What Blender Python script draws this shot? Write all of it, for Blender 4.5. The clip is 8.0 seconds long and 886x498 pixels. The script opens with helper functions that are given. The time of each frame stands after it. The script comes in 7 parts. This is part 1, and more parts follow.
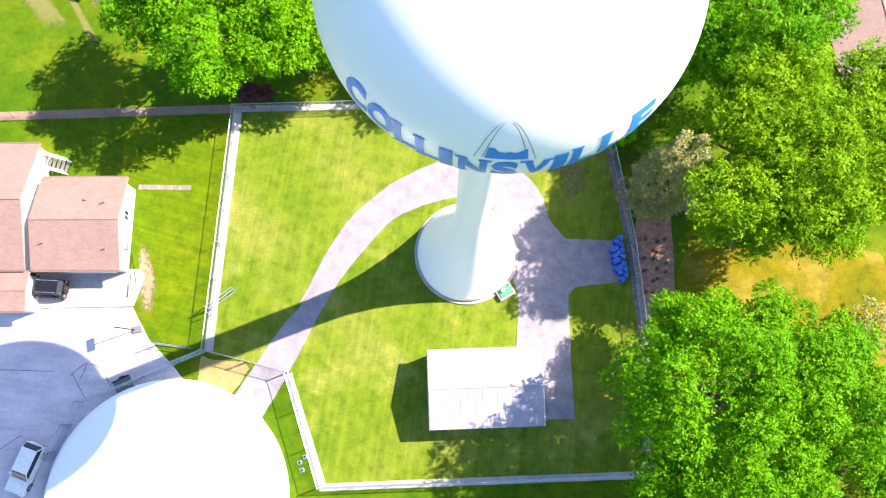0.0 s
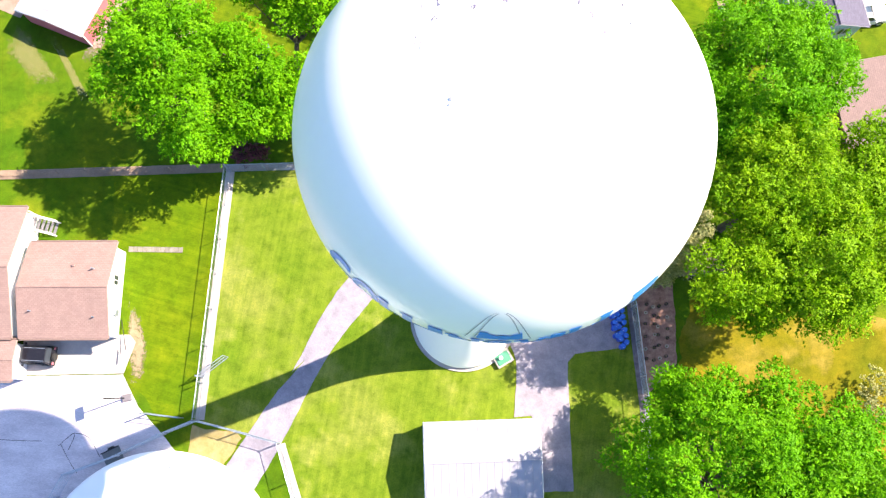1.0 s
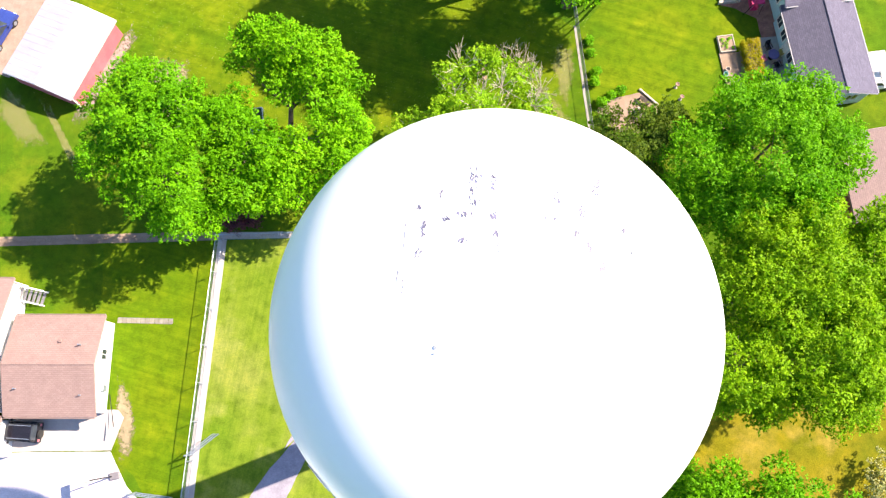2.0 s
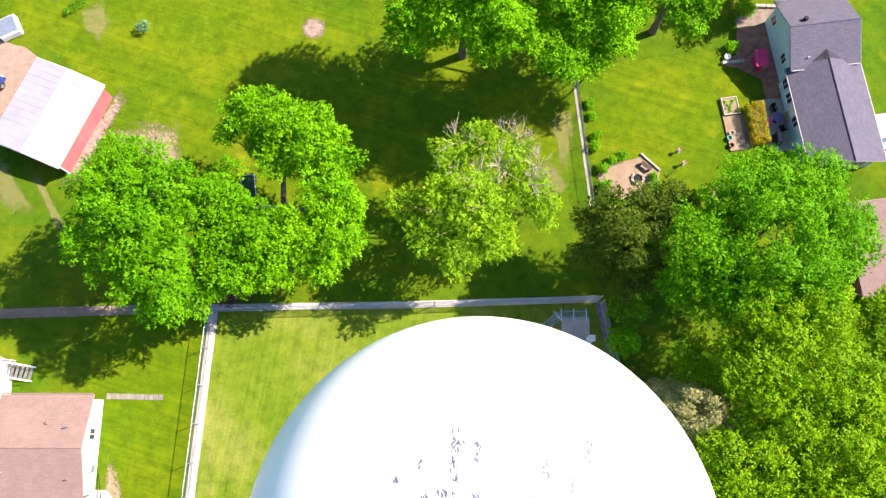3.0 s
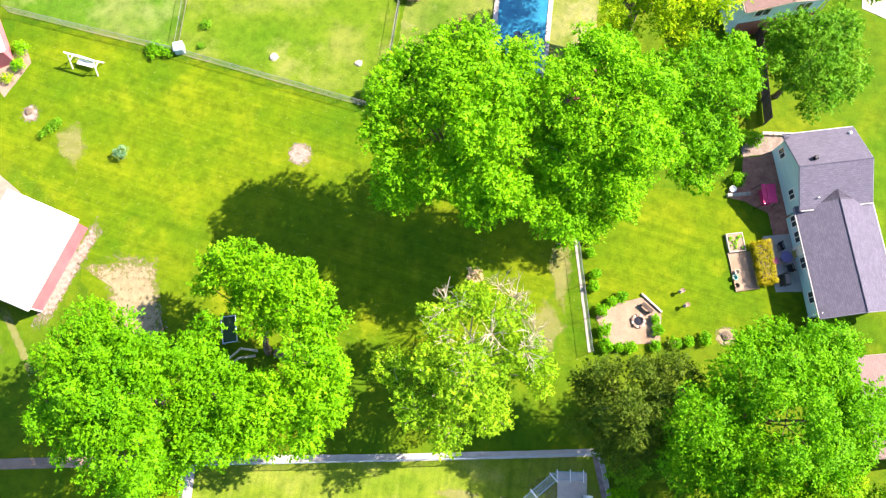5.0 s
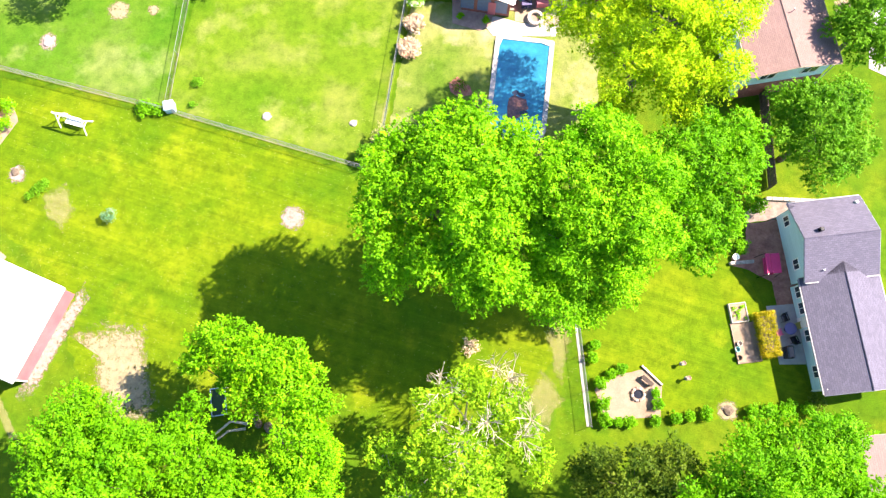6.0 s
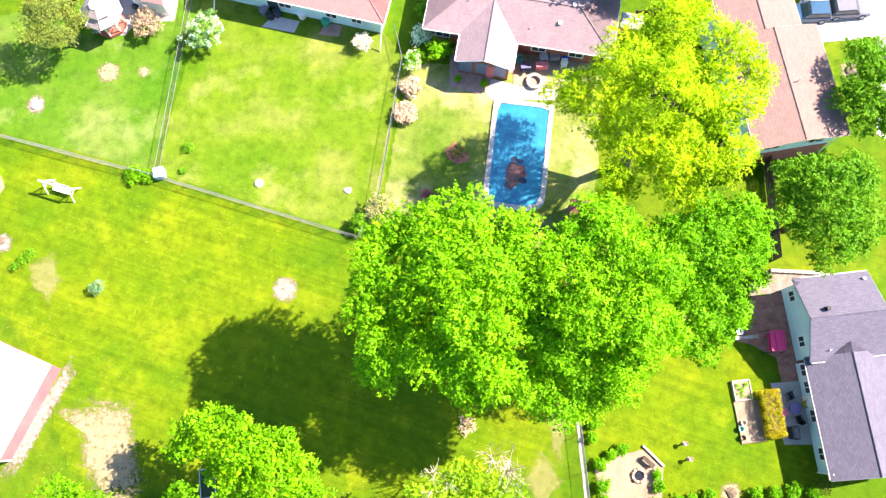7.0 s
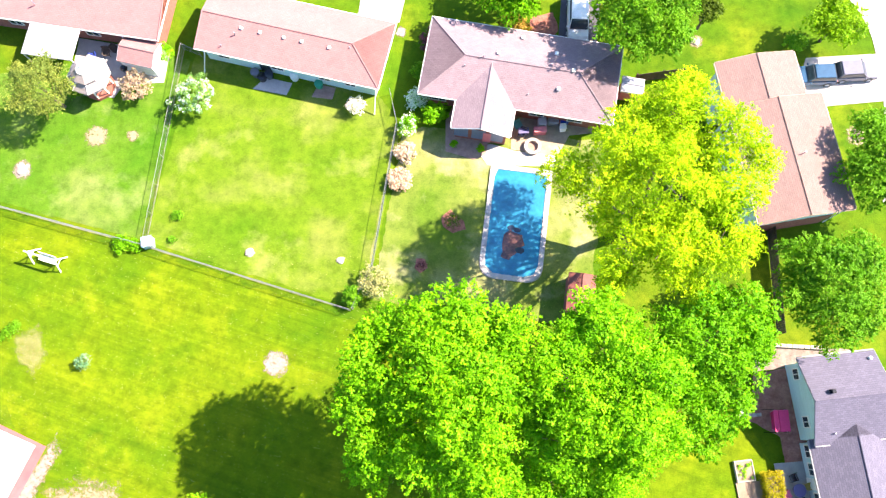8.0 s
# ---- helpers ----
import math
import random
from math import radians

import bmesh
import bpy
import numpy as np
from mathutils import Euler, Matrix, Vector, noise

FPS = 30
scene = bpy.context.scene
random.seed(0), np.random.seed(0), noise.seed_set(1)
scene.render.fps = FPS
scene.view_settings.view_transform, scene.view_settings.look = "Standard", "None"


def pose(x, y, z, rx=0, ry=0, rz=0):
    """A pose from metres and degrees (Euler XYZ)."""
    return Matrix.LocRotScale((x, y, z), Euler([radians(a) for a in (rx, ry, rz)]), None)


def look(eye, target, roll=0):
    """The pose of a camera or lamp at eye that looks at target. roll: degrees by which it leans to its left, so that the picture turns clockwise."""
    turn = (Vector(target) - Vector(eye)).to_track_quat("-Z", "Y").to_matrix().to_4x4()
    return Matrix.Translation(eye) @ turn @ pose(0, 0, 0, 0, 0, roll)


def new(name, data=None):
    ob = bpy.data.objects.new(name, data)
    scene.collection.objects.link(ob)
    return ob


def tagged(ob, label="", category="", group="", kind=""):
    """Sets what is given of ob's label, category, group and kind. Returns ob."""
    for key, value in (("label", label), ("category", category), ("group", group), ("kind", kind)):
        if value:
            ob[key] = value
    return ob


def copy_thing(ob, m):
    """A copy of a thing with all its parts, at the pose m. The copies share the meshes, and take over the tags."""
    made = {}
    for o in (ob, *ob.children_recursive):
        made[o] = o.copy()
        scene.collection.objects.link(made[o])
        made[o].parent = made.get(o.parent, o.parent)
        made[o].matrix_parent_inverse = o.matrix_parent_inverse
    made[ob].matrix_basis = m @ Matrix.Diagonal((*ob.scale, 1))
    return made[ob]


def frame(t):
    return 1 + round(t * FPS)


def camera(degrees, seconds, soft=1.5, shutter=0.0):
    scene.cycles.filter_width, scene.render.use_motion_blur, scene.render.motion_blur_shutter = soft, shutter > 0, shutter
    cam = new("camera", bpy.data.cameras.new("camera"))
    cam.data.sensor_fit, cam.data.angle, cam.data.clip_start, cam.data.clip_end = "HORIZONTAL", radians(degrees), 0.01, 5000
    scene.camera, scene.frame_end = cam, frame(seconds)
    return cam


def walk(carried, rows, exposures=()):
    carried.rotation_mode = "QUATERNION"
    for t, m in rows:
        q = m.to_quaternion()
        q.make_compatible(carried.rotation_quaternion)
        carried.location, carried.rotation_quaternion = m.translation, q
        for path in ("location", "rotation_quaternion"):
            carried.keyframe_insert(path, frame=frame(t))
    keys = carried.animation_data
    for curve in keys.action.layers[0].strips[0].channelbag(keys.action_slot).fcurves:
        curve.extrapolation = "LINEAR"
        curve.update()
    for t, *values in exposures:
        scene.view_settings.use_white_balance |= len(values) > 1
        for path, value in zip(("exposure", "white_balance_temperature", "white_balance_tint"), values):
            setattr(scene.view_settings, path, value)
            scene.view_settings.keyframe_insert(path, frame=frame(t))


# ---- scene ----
cam = camera(61.2, 8.0, soft=1.3)
PATH = [
    (0, (-0.073, -2.16, 64.733), (-0.09, -1.709, 62.784), 0.8),
    (0.5, (-0.02, 0.658, 64.717), (-0.038, 1.106, 62.768), 0.7),
    (1, (-0.019, 3.717, 64.645), (-0.038, 4.166, 62.696), 0.6),
    (1.5, (-0.011, 6.851, 64.527), (-0.031, 7.302, 62.579), 0.5),
    (1.7, (-0.003, 8.162, 64.509), (-0.024, 8.612, 62.561), 0.5),
    (2.8, (0.218, 15.582, 64.383), (0.188, 16.031, 62.435), -0.4),
    (3, (0.219, 16.91, 64.376), (0.189, 17.351, 62.425), -0.6),
    (3.5, (0.155, 20.227, 64.299), (0.127, 20.664, 62.348), -0.3),
    (4, (0.126, 23.377, 64.198), (0.098, 23.816, 62.247), -0.1),
    (4.5, (0.051, 26.479, 64.059), (0.026, 26.919, 62.108), 0.4),
    (4.7, (0.033, 27.721, 64.025), (0.009, 28.163, 62.075), 0.5),
    (5.8, (0.003, 34.561, 63.734), (-0.022, 35.007, 61.785), 0.7),
    (6, (0.02, 35.777, 63.728), (-0.005, 36.219, 61.777), 0.7),
    (6.5, (0.022, 38.898, 63.617), (-0.004, 39.343, 61.667), 0.6),
    (7, (-0.003, 42.14, 63.482), (-0.031, 42.585, 61.532), 0.5),
    (7.5, (0.003, 45.438, 63.398), (-0.027, 45.882, 61.448), 0.4),
    (8, (0.083, 48.625, 63.305), (0.051, 49.067, 61.354), 0.1),
]
walk(cam, [(t, look(eye, target, roll)) for t, eye, target, roll in PATH],
     exposures=[(0, 1.92), (1.5, 1.88), (3.0, 1.62), (3.5, 1.74), (4.5, 1.97), (6, 2.3), (8, 2.4)])

# ---- light ----
SUN_AZ, SUN_EL = 24.5, 44.3          # degrees: from +x towards +y, and above the horizon
sd = Vector((math.cos(radians(SUN_AZ)) * math.cos(radians(SUN_EL)), math.sin(radians(SUN_AZ)) * math.cos(radians(SUN_EL)), math.sin(radians(SUN_EL))))
world = bpy.data.worlds.new("sky")
scene.world = world
world.use_nodes = True
wn = world.node_tree.nodes
sky = wn.new("ShaderNodeTexSky")
sky.sky_type, sky.sun_disc = "NISHITA", False
sky.ozone_density = 5.0
sky.sun_elevation, sky.sun_rotation = radians(SUN_EL), radians(90 - SUN_AZ)
world.node_tree.links.new(sky.outputs[0], wn["Background"].inputs[0])
wn["Background"].inputs[1].default_value = 0.09
sun_data = bpy.data.lights.new("sun", "SUN")
sun_data.energy, sun_data.angle, sun_data.color = 5.0, radians(0.53), (1.0, 0.825, 0.65)
sun = new("sun", sun_data)
sun.matrix_world = look(sd * 200, (0, 0, 0))


# ---- materials ----
def nodes_of(name):
    m = bpy.data.materials.new(name)
    m.use_nodes = True
    return m, m.node_tree.nodes, m.node_tree.links


def ramp(n, l, fac, stops):
    r = n.new("ShaderNodeValToRGB")
    e = r.color_ramp.elements
    while len(e) < len(stops):
        e.new(0.5)
    for k, (p, c) in enumerate(stops):
        e[k].position, e[k].color = p, (*c, 1)
    l.new(fac, r.inputs[0])
    return r.outputs[0]


def noise_at(n, l, scale, detail=4.0, rough=0.6, stretch=None):
    """Noise laid out in metres over the place; stretch squeezes it along an axis."""
    g = n.new("ShaderNodeNewGeometry")
    src = g.outputs["Position"]
    if stretch:
        mp = n.new("ShaderNodeMapping")
        mp.vector_type = "TEXTURE"
        mp.inputs["Scale"].default_value = [1 / v for v in stretch[:3]]
        if len(stretch) > 3:
            mp.inputs["Rotation"].default_value[2] = radians(stretch[3])
        l.new(src, mp.inputs[0])
        src = mp.outputs[0]
    t = n.new("ShaderNodeTexNoise")
    t.inputs["Scale"].default_value, t.inputs["Detail"].default_value, t.inputs["Roughness"].default_value = scale, detail, rough
    l.new(src, t.inputs["Vector"])
    return t.outputs["Fac"]


def mix(n, l, fac, a, b, how="MIX"):
    x = n.new("ShaderNodeMix")
    x.data_type, x.blend_type = "RGBA", how
    for k, v in ((0, fac), (6, a), (7, b)):
        if isinstance(v, (int, float)):
            x.inputs[k].default_value = v
        elif isinstance(v, tuple):
            x.inputs[k].default_value = (*v, 1)
        else:
            l.new(v, x.inputs[k])
    return x.outputs[2]


def bump(n, l, height, dist, strength=0.5):
    b = n.new("ShaderNodeBump")
    b.inputs["Strength"].default_value, b.inputs["Distance"].default_value = strength, dist
    l.new(height, b.inputs["Height"])
    return b.outputs[0]


def surface(name, dark, light, scale=1.5, grain=25.0, rough=0.8, metal=0.0, dist=0.02, vary=0.0, contrast=(0.3, 0.7), stretch=None, grit=0.35):
    """A weathered surface: broad stains, fine grain, relief, and a little difference from piece to piece."""
    m, n, l = nodes_of(name)
    p = n["Principled BSDF"]
    col = ramp(n, l, noise_at(n, l, scale, 5, 0.65, stretch), [(contrast[0], dark), (contrast[1], light)])
    fine = noise_at(n, l, grain, 3, 0.7, stretch)
    col = mix(n, l, grit, col, ramp(n, l, fine, [(0.3, (0.6, 0.6, 0.6)), (0.7, (1.3, 1.3, 1.3))]), "MULTIPLY")
    if vary:
        o = n.new("ShaderNodeObjectInfo")
        col = mix(n, l, 1.0, col, ramp(n, l, o.outputs["Random"], [(0, (1 - vary,) * 3), (1, (1 + vary,) * 3)]), "MULTIPLY")
    l.new(col, p.inputs["Base Color"])
    l.new(bump(n, l, fine, dist), p.inputs["Normal"])
    p.inputs["Roughness"].default_value, p.inputs["Metallic"].default_value = rough, metal
    return m


def plain(name, c, rough=0.5, metal=0.0):
    """Small painted things: one paint with faint grime."""
    return surface(name, tuple(v * 0.85 for v in c), tuple(min(1, v * 1.08) for v in c), 3.0, 40.0, rough, metal, 0.002)


def lawn(name, a, b, c, stripe=None):
    """Mown grass: broad patches, clumps, blades; stripe turns the mowing lines by so many degrees."""
    m, n, l = nodes_of(name)
    p = n["Principled BSDF"]
    broad = ramp(n, l, noise_at(n, l, 0.13, 4, 0.6), [(0.32, a), (0.5, b), (0.68, c)])
    worn = noise_at(n, l, 0.22, 5, 0.62)
    broad = mix(n, l, ramp(n, l, worn, [(0.54, (0, 0, 0)), (0.72, (0.75, 0.75, 0.75))]), broad, tuple(v * k for v, k in zip(c, (1.45, 1.28, 1.9))))
    mid = noise_at(n, l, 0.9, 6, 0.72)
    col = mix(n, l, 0.9, broad, ramp(n, l, mid, [(0.28, (0.55, 0.62, 0.5)), (0.5, (1, 1, 1)), (0.75, (1.42, 1.25, 1.2))]), "MULTIPLY")
    fine = noise_at(n, l, 9.0, 5, 0.8)
    col = mix(n, l, 0.6, col, ramp(n, l, fine, [(0.3, (0.5, 0.55, 0.45)), (0.7, (1.45, 1.35, 1.3))]), "MULTIPLY")
    if stripe is not None:
        lines = noise_at(n, l, 1.0, 4, 0.7, (0.035, 2.0, 1, stripe))
        col = mix(n, l, 0.6, col, ramp(n, l, lines, [(0.32, (0.68, 0.75, 0.6)), (0.68, (1.32, 1.2, 1.3))]), "MULTIPLY")
    l.new(col, p.inputs["Base Color"])
    l.new(bump(n, l, fine, 0.06, 0.6), p.inputs["Normal"])
    p.inputs["Roughness"].default_value = 0.95
    p.inputs["Specular IOR Level"].default_value = 0.1
    return m


def fading(name, dark, light, scale=1.5, grain=14.0, most=1.0):
    """Bare ground that thins out raggedly into the grass round it; "fade" runs from 0 at the rim to 1."""
    m, n, l = nodes_of(name)
    p = n["Principled BSDF"]
    col = ramp(n, l, noise_at(n, l, scale, 5, 0.65), [(0.3, dark), (0.7, light)])
    fine = noise_at(n, l, grain, 3, 0.7)
    col = mix(n, l, 0.5, col, ramp(n, l, fine, [(0.3, (0.6, 0.6, 0.6)), (0.7, (1.3, 1.3, 1.3))]), "MULTIPLY")
    l.new(col, p.inputs["Base Color"])
    p.inputs["Roughness"].default_value = 0.95
    at = n.new("ShaderNodeAttribute")
    at.attribute_name = "fade"
    k = mix(n, l, 0.55, at.outputs["Color"], ramp(n, l, noise_at(n, l, 2.2, 6, 0.75), [(0.3, (0, 0, 0)), (0.7, (1, 1, 1))]), "LINEAR_LIGHT")
    tr = n.new("ShaderNodeBsdfTransparent")
    ms = n.new("ShaderNodeMixShader")
    l.new(ramp(n, l, k, [(0.2, (0, 0, 0)), (0.8, (most,) * 3)]), ms.inputs[0])
    l.new(tr.outputs[0], ms.inputs[1])
    l.new(p.outputs[0], ms.inputs[2])
    l.new(ms.outputs[0], n["Material Output"].inputs[0])
    return m


def leaf_mat(name, dark, light, warm=None):
    """Leaves: each clump and leaf of its own shade; sunlight passes through in part."""
    m, n, l = nodes_of(name)
    p = n["Principled BSDF"]
    g = n.new("ShaderNodeNewGeometry")
    col = ramp(n, l, g.outputs["Random Per Island"], [(0.0, dark), (1.0, light)])
    patch = noise_at(n, l, 0.45, 3, 0.6)
    col = mix(n, l, 0.7, col, ramp(n, l, patch, [(0.32, (0.68, 0.76, 0.65)), (0.68, warm or (1.55, 1.2, 1.0))]), "MULTIPLY")
    l.new(col, p.inputs["Base Color"])
    p.inputs["Roughness"].default_value = 0.55
    p.inputs["Specular IOR Level"].default_value = 0.08
    tr = n.new("ShaderNodeBsdfTranslucent")
    l.new(mix(n, l, 1.0, col, (1.3, 1.6, 0.4), "MULTIPLY"), tr.inputs["Color"])
    ms = n.new("ShaderNodeMixShader")
    ms.inputs[0].default_value = 0.25
    l.new(p.outputs[0], ms.inputs[1])
    l.new(tr.outputs[0], ms.inputs[2])
    l.new(ms.outputs[0], n["Material Output"].inputs[0])
    return m


def courses(name, dark, light, pitch=0.16, turn=0.0, rough=0.9):
    """Asphalt shingles: blended tabs laid in courses across the slope, streaks and granules."""
    m, n, l = nodes_of(name)
    p = n["Principled BSDF"]
    tc = n.new("ShaderNodeTexCoord")
    mp = n.new("ShaderNodeMapping")
    mp.inputs["Rotation"].default_value[2] = radians(turn)
    l.new(tc.outputs["Object"], mp.inputs[0])
    br = n.new("ShaderNodeTexBrick")
    br.inputs["Color1"].default_value, br.inputs["Color2"].default_value = (*dark, 1), (*light, 1)
    br.inputs["Mortar"].default_value = (*[v * 0.8 for v in dark], 1)
    br.inputs["Scale"].default_value, br.inputs["Brick Width"].default_value, br.inputs["Row Height"].default_value, br.inputs["Mortar Size"].default_value = 1.0, 0.33, pitch, 0.012
    l.new(mp.outputs[0], br.inputs[0])
    stain = noise_at(n, l, 0.7, 5, 0.7)
    col = mix(n, l, 0.5, br.outputs[0], ramp(n, l, stain, [(0.3, (0.82, 0.82, 0.82)), (0.7, (1.16, 1.15, 1.14))]), "MULTIPLY")
    fine = noise_at(n, l, 30, 2, 0.7)
    col = mix(n, l, 0.4, col, ramp(n, l, fine, [(0.3, (0.7, 0.7, 0.7)), (0.7, (1.3, 1.3, 1.3))]), "MULTIPLY")
    l.new(col, p.inputs["Base Color"])
    l.new(bump(n, l, br.outputs["Fac"], -0.008, 0.45), p.inputs["Normal"])
    p.inputs["Roughness"].default_value = rough
    return m


GRASS = lawn("grass", (0.034, 0.097, 0.002), (0.058, 0.119, 0.003), (0.092, 0.133, 0.004))
GRASS_DRY = lawn("mown_grass", (0.078, 0.145, 0.008), (0.114, 0.174, 0.014), (0.160, 0.198, 0.036), 84)
GRASS_STRIPED = lawn("striped_grass", (0.050, 0.115, 0.002), (0.078, 0.136, 0.002), (0.106, 0.152, 0.003), -14)
GRASS_TAN = lawn("thin_grass", (0.088, 0.108, 0.004), (0.150, 0.136, 0.006), (0.190, 0.160, 0.024))
GRASS_RICH = lawn("rich_grass", (0.040, 0.118, 0.005), (0.062, 0.136, 0.009), (0.108, 0.158, 0.034))
GRASS_LUSH = lawn("lush_grass", (0.055, 0.124, 0.004), (0.084, 0.146, 0.008), (0.132, 0.166, 0.032))
GRASS_PALE = lawn("pale_worn_grass", (0.070, 0.130, 0.012), (0.124, 0.166, 0.032), (0.21, 0.21, 0.095))
ASPHALT = surface("old_asphalt", (0.17, 0.16, 0.205), (0.275, 0.262, 0.32), 0.9, 14.0, 0.9, 0, 0.02, contrast=(0.3, 0.7), grit=0.5)
LOT = surface("lot_paving", (0.42, 0.385, 0.44), (0.64, 0.59, 0.64), 0.45, 9.0, 0.9, 0, 0.02, stretch=(0.6, 1.8, 1), grit=0.45)
# asphalt for the van drive: the shade over it is painted into the colour
ASPHALT_SHADE = surface("shade_dark_asphalt", (0.05, 0.048, 0.06), (0.085, 0.08, 0.10), 0.7, 16.0, 0.9, 0, 0.02)
CONCRETE = surface("concrete", (0.295, 0.271, 0.279), (0.426, 0.394, 0.385), 0.8, 20.0, 0.85, 0, 0.01)
GRAVEL = surface("gravel", (0.11, 0.085, 0.078), (0.25, 0.20, 0.18), 2.0, 14.0, 0.95, 0, 0.05)
SOIL = surface("bare_soil", (0.185, 0.130, 0.095), (0.285, 0.212, 0.165), 0.6, 10.0, 0.95, 0, 0.04)
SOIL_FADE = fading("thinning_soil", (0.17, 0.135, 0.075), (0.27, 0.225, 0.14))
GRAVEL_FADE = fading("thinning_gravel", (0.16, 0.115, 0.10), (0.33, 0.26, 0.23), 3.0, 10.0)
PALE_FADE = fading("thinning_grass", (0.18, 0.185, 0.05), (0.26, 0.245, 0.10), most=0.55)
STRAW = surface("straw", (0.197, 0.164, 0.049), (0.312, 0.254, 0.123), 1.2, 16.0, 0.95, 0, 0.06)
STRIP_GREY = surface("grey_mow_strip", (0.10, 0.085, 0.10), (0.21, 0.185, 0.21), 2.0, 14.0, 0.95, 0, 0.02, grit=0.5)
BED_SOIL = surface("bare_bed_soil", (0.17, 0.085, 0.066), (0.40, 0.235, 0.19), 1.6, 14.0, 0.95, 0, 0.05, grit=0.5)
BRICK_PAVE = surface("red_brick_paving", (0.21, 0.085, 0.062), (0.43, 0.2, 0.155), 1.4, 9.0, 0.9, 0, 0.02, grit=0.6)
MULCH = surface("mulch", (0.13, 0.042, 0.028), (0.36, 0.15, 0.11), 3.0, 14.0, 0.95, 0, 0.06)
PAVER = surface("paver", (0.20, 0.12, 0.10), (0.30, 0.20, 0.17), 2.0, 20.0, 0.85, 0, 0.01, vary=0.15)
WHITE = surface("white_paint", (0.86, 0.87, 0.88), (0.90, 0.905, 0.91), 0.25, 3.0, 0.35, 0, 0.001, grit=0.02)
WHITE_METAL = surface("white_sheet_metal", (0.265, 0.265, 0.325), (0.325, 0.325, 0.385), 0.5, 9.0, 0.45, 0, 0.004, grit=0.08)
TRIM = plain("white_trim", (0.78, 0.78, 0.78), 0.5)
BLUE_PAINT = plain("blue_paint", (0.03, 0.24, 0.72), 0.4)
GREY_PAINT = plain("grey_line_paint", (0.34, 0.36, 0.40), 0.5)
GALV = surface("galvanised_steel", (0.30, 0.35, 0.43), (0.44, 0.50, 0.6), 3.0, 30.0, 0.45, 0.7, 0.002)
GALV_DULL = plain("dull_galvanised_steel", (0.15, 0.16, 0.17), 0.6)
ROOF_BROWN = courses("brown_shingles", (0.215, 0.145, 0.136), (0.240, 0.168, 0.157))
ROOF_PINK = courses("rose_shingles", (0.235, 0.122, 0.126), (0.255, 0.138, 0.142))
ROOF_PLUM = courses("plum_grey_shingles", (0.17, 0.125, 0.152), (0.20, 0.152, 0.18))
ROOF_SLATE = courses("slate_grey_shingles", (0.074, 0.070, 0.112), (0.096, 0.092, 0.142))
SIDING_WHITE = surface("white_siding", (0.66, 0.67, 0.70), (0.80, 0.80, 0.82), 0.8, 12.0, 0.6, 0, 0.01, stretch=(0.3, 0.3, 8))
SIDING_BLUE = surface("pale_blue_siding", (0.42, 0.60, 0.66), (0.54, 0.72, 0.77), 0.8, 12.0, 0.6, 0, 0.01, stretch=(0.3, 0.3, 8))
SIDING_RED = surface("red_siding", (0.40, 0.10, 0.13), (0.50, 0.15, 0.18), 0.8, 12.0, 0.6, 0, 0.01)
BRICK_WALL = surface("red_brick", (0.19, 0.06, 0.045), (0.30, 0.11, 0.085), 4.0, 22.0, 0.9, 0, 0.02)
GLASS_DARK = plain("window_glass", (0.04, 0.05, 0.065), 0.08)
BARK = surface("bark", (0.06, 0.045, 0.03), (0.17, 0.13, 0.10), 4.0, 30.0, 0.95, 0, 0.05)
BARK_GREY = surface("dead_wood", (0.34, 0.29, 0.23), (0.54, 0.47, 0.38), 4.0, 30.0, 0.95, 0, 0.03)
LEAF = leaf_mat("maple_leaf", (0.055, 0.195, 0.0014), (0.128, 0.370, 0.0030))
LEAF_DEEP = leaf_mat("deep_leaf", (0.060, 0.190, 0.0042), (0.120, 0.310, 0.0120))
LEAF_LIME = leaf_mat("lime_leaf", (0.076, 0.240, 0.0014), (0.180, 0.460, 0.0040))
LEAF_GOLD = leaf_mat("golden_leaf", (0.17, 0.33, 0.0014), (0.36, 0.52, 0.0050), (1.5, 1.2, 1.1))
LEAF_OLIVE = leaf_mat("olive_needle", (0.145, 0.17, 0.07), (0.36, 0.39, 0.2))
LEAF_YELLOW = leaf_mat("light_maple_leaf", (0.086, 0.205, 0.0014), (0.185, 0.375, 0.004))
LEAF_MOSS = leaf_mat("moss_needle", (0.030, 0.070, 0.0042), (0.095, 0.160, 0.0140))
LEAF_PLUM = leaf_mat("plum_leaf", (0.048, 0.018, 0.0315), (0.186, 0.072, 0.1035))
PETAL = leaf_mat("white_blossom", (0.55, 0.55, 0.6), (0.8, 0.8, 0.82))
PETAL_BLUE = leaf_mat("pale_blue_blossom", (0.42, 0.55, 0.66), (0.62, 0.74, 0.8))
TWIG_PINK = leaf_mat("dry_pink_stems", (0.36, 0.27, 0.23), (0.58, 0.47, 0.42))
BLUE_DRUM = plain("blue_plastic", (0.008, 0.06, 0.52), 0.35)
POOL_COVER = surface("blue_pool_cover", (0.004, 0.105, 0.22), (0.02, 0.20, 0.33), 0.7, 4.0, 0.3, 0, 0.02)
BLACK = plain("black_paint", (0.012, 0.012, 0.018), 0.2)
RUBBER = plain("tyre_rubber", (0.02, 0.02, 0.02), 0.8)
WOOD = surface("weathered_boards", (0.164, 0.115, 0.082), (0.279, 0.205, 0.156), 3.0, 25.0, 0.85, 0, 0.01, vary=0.15)
WOOD_DARK = surface("dark_boards", (0.035, 0.024, 0.022), (0.085, 0.06, 0.05), 3.0, 25.0, 0.85, 0, 0.01, vary=0.2)
PINK_CLOTH = plain("magenta_canvas", (0.55, 0.03, 0.13), 0.8)
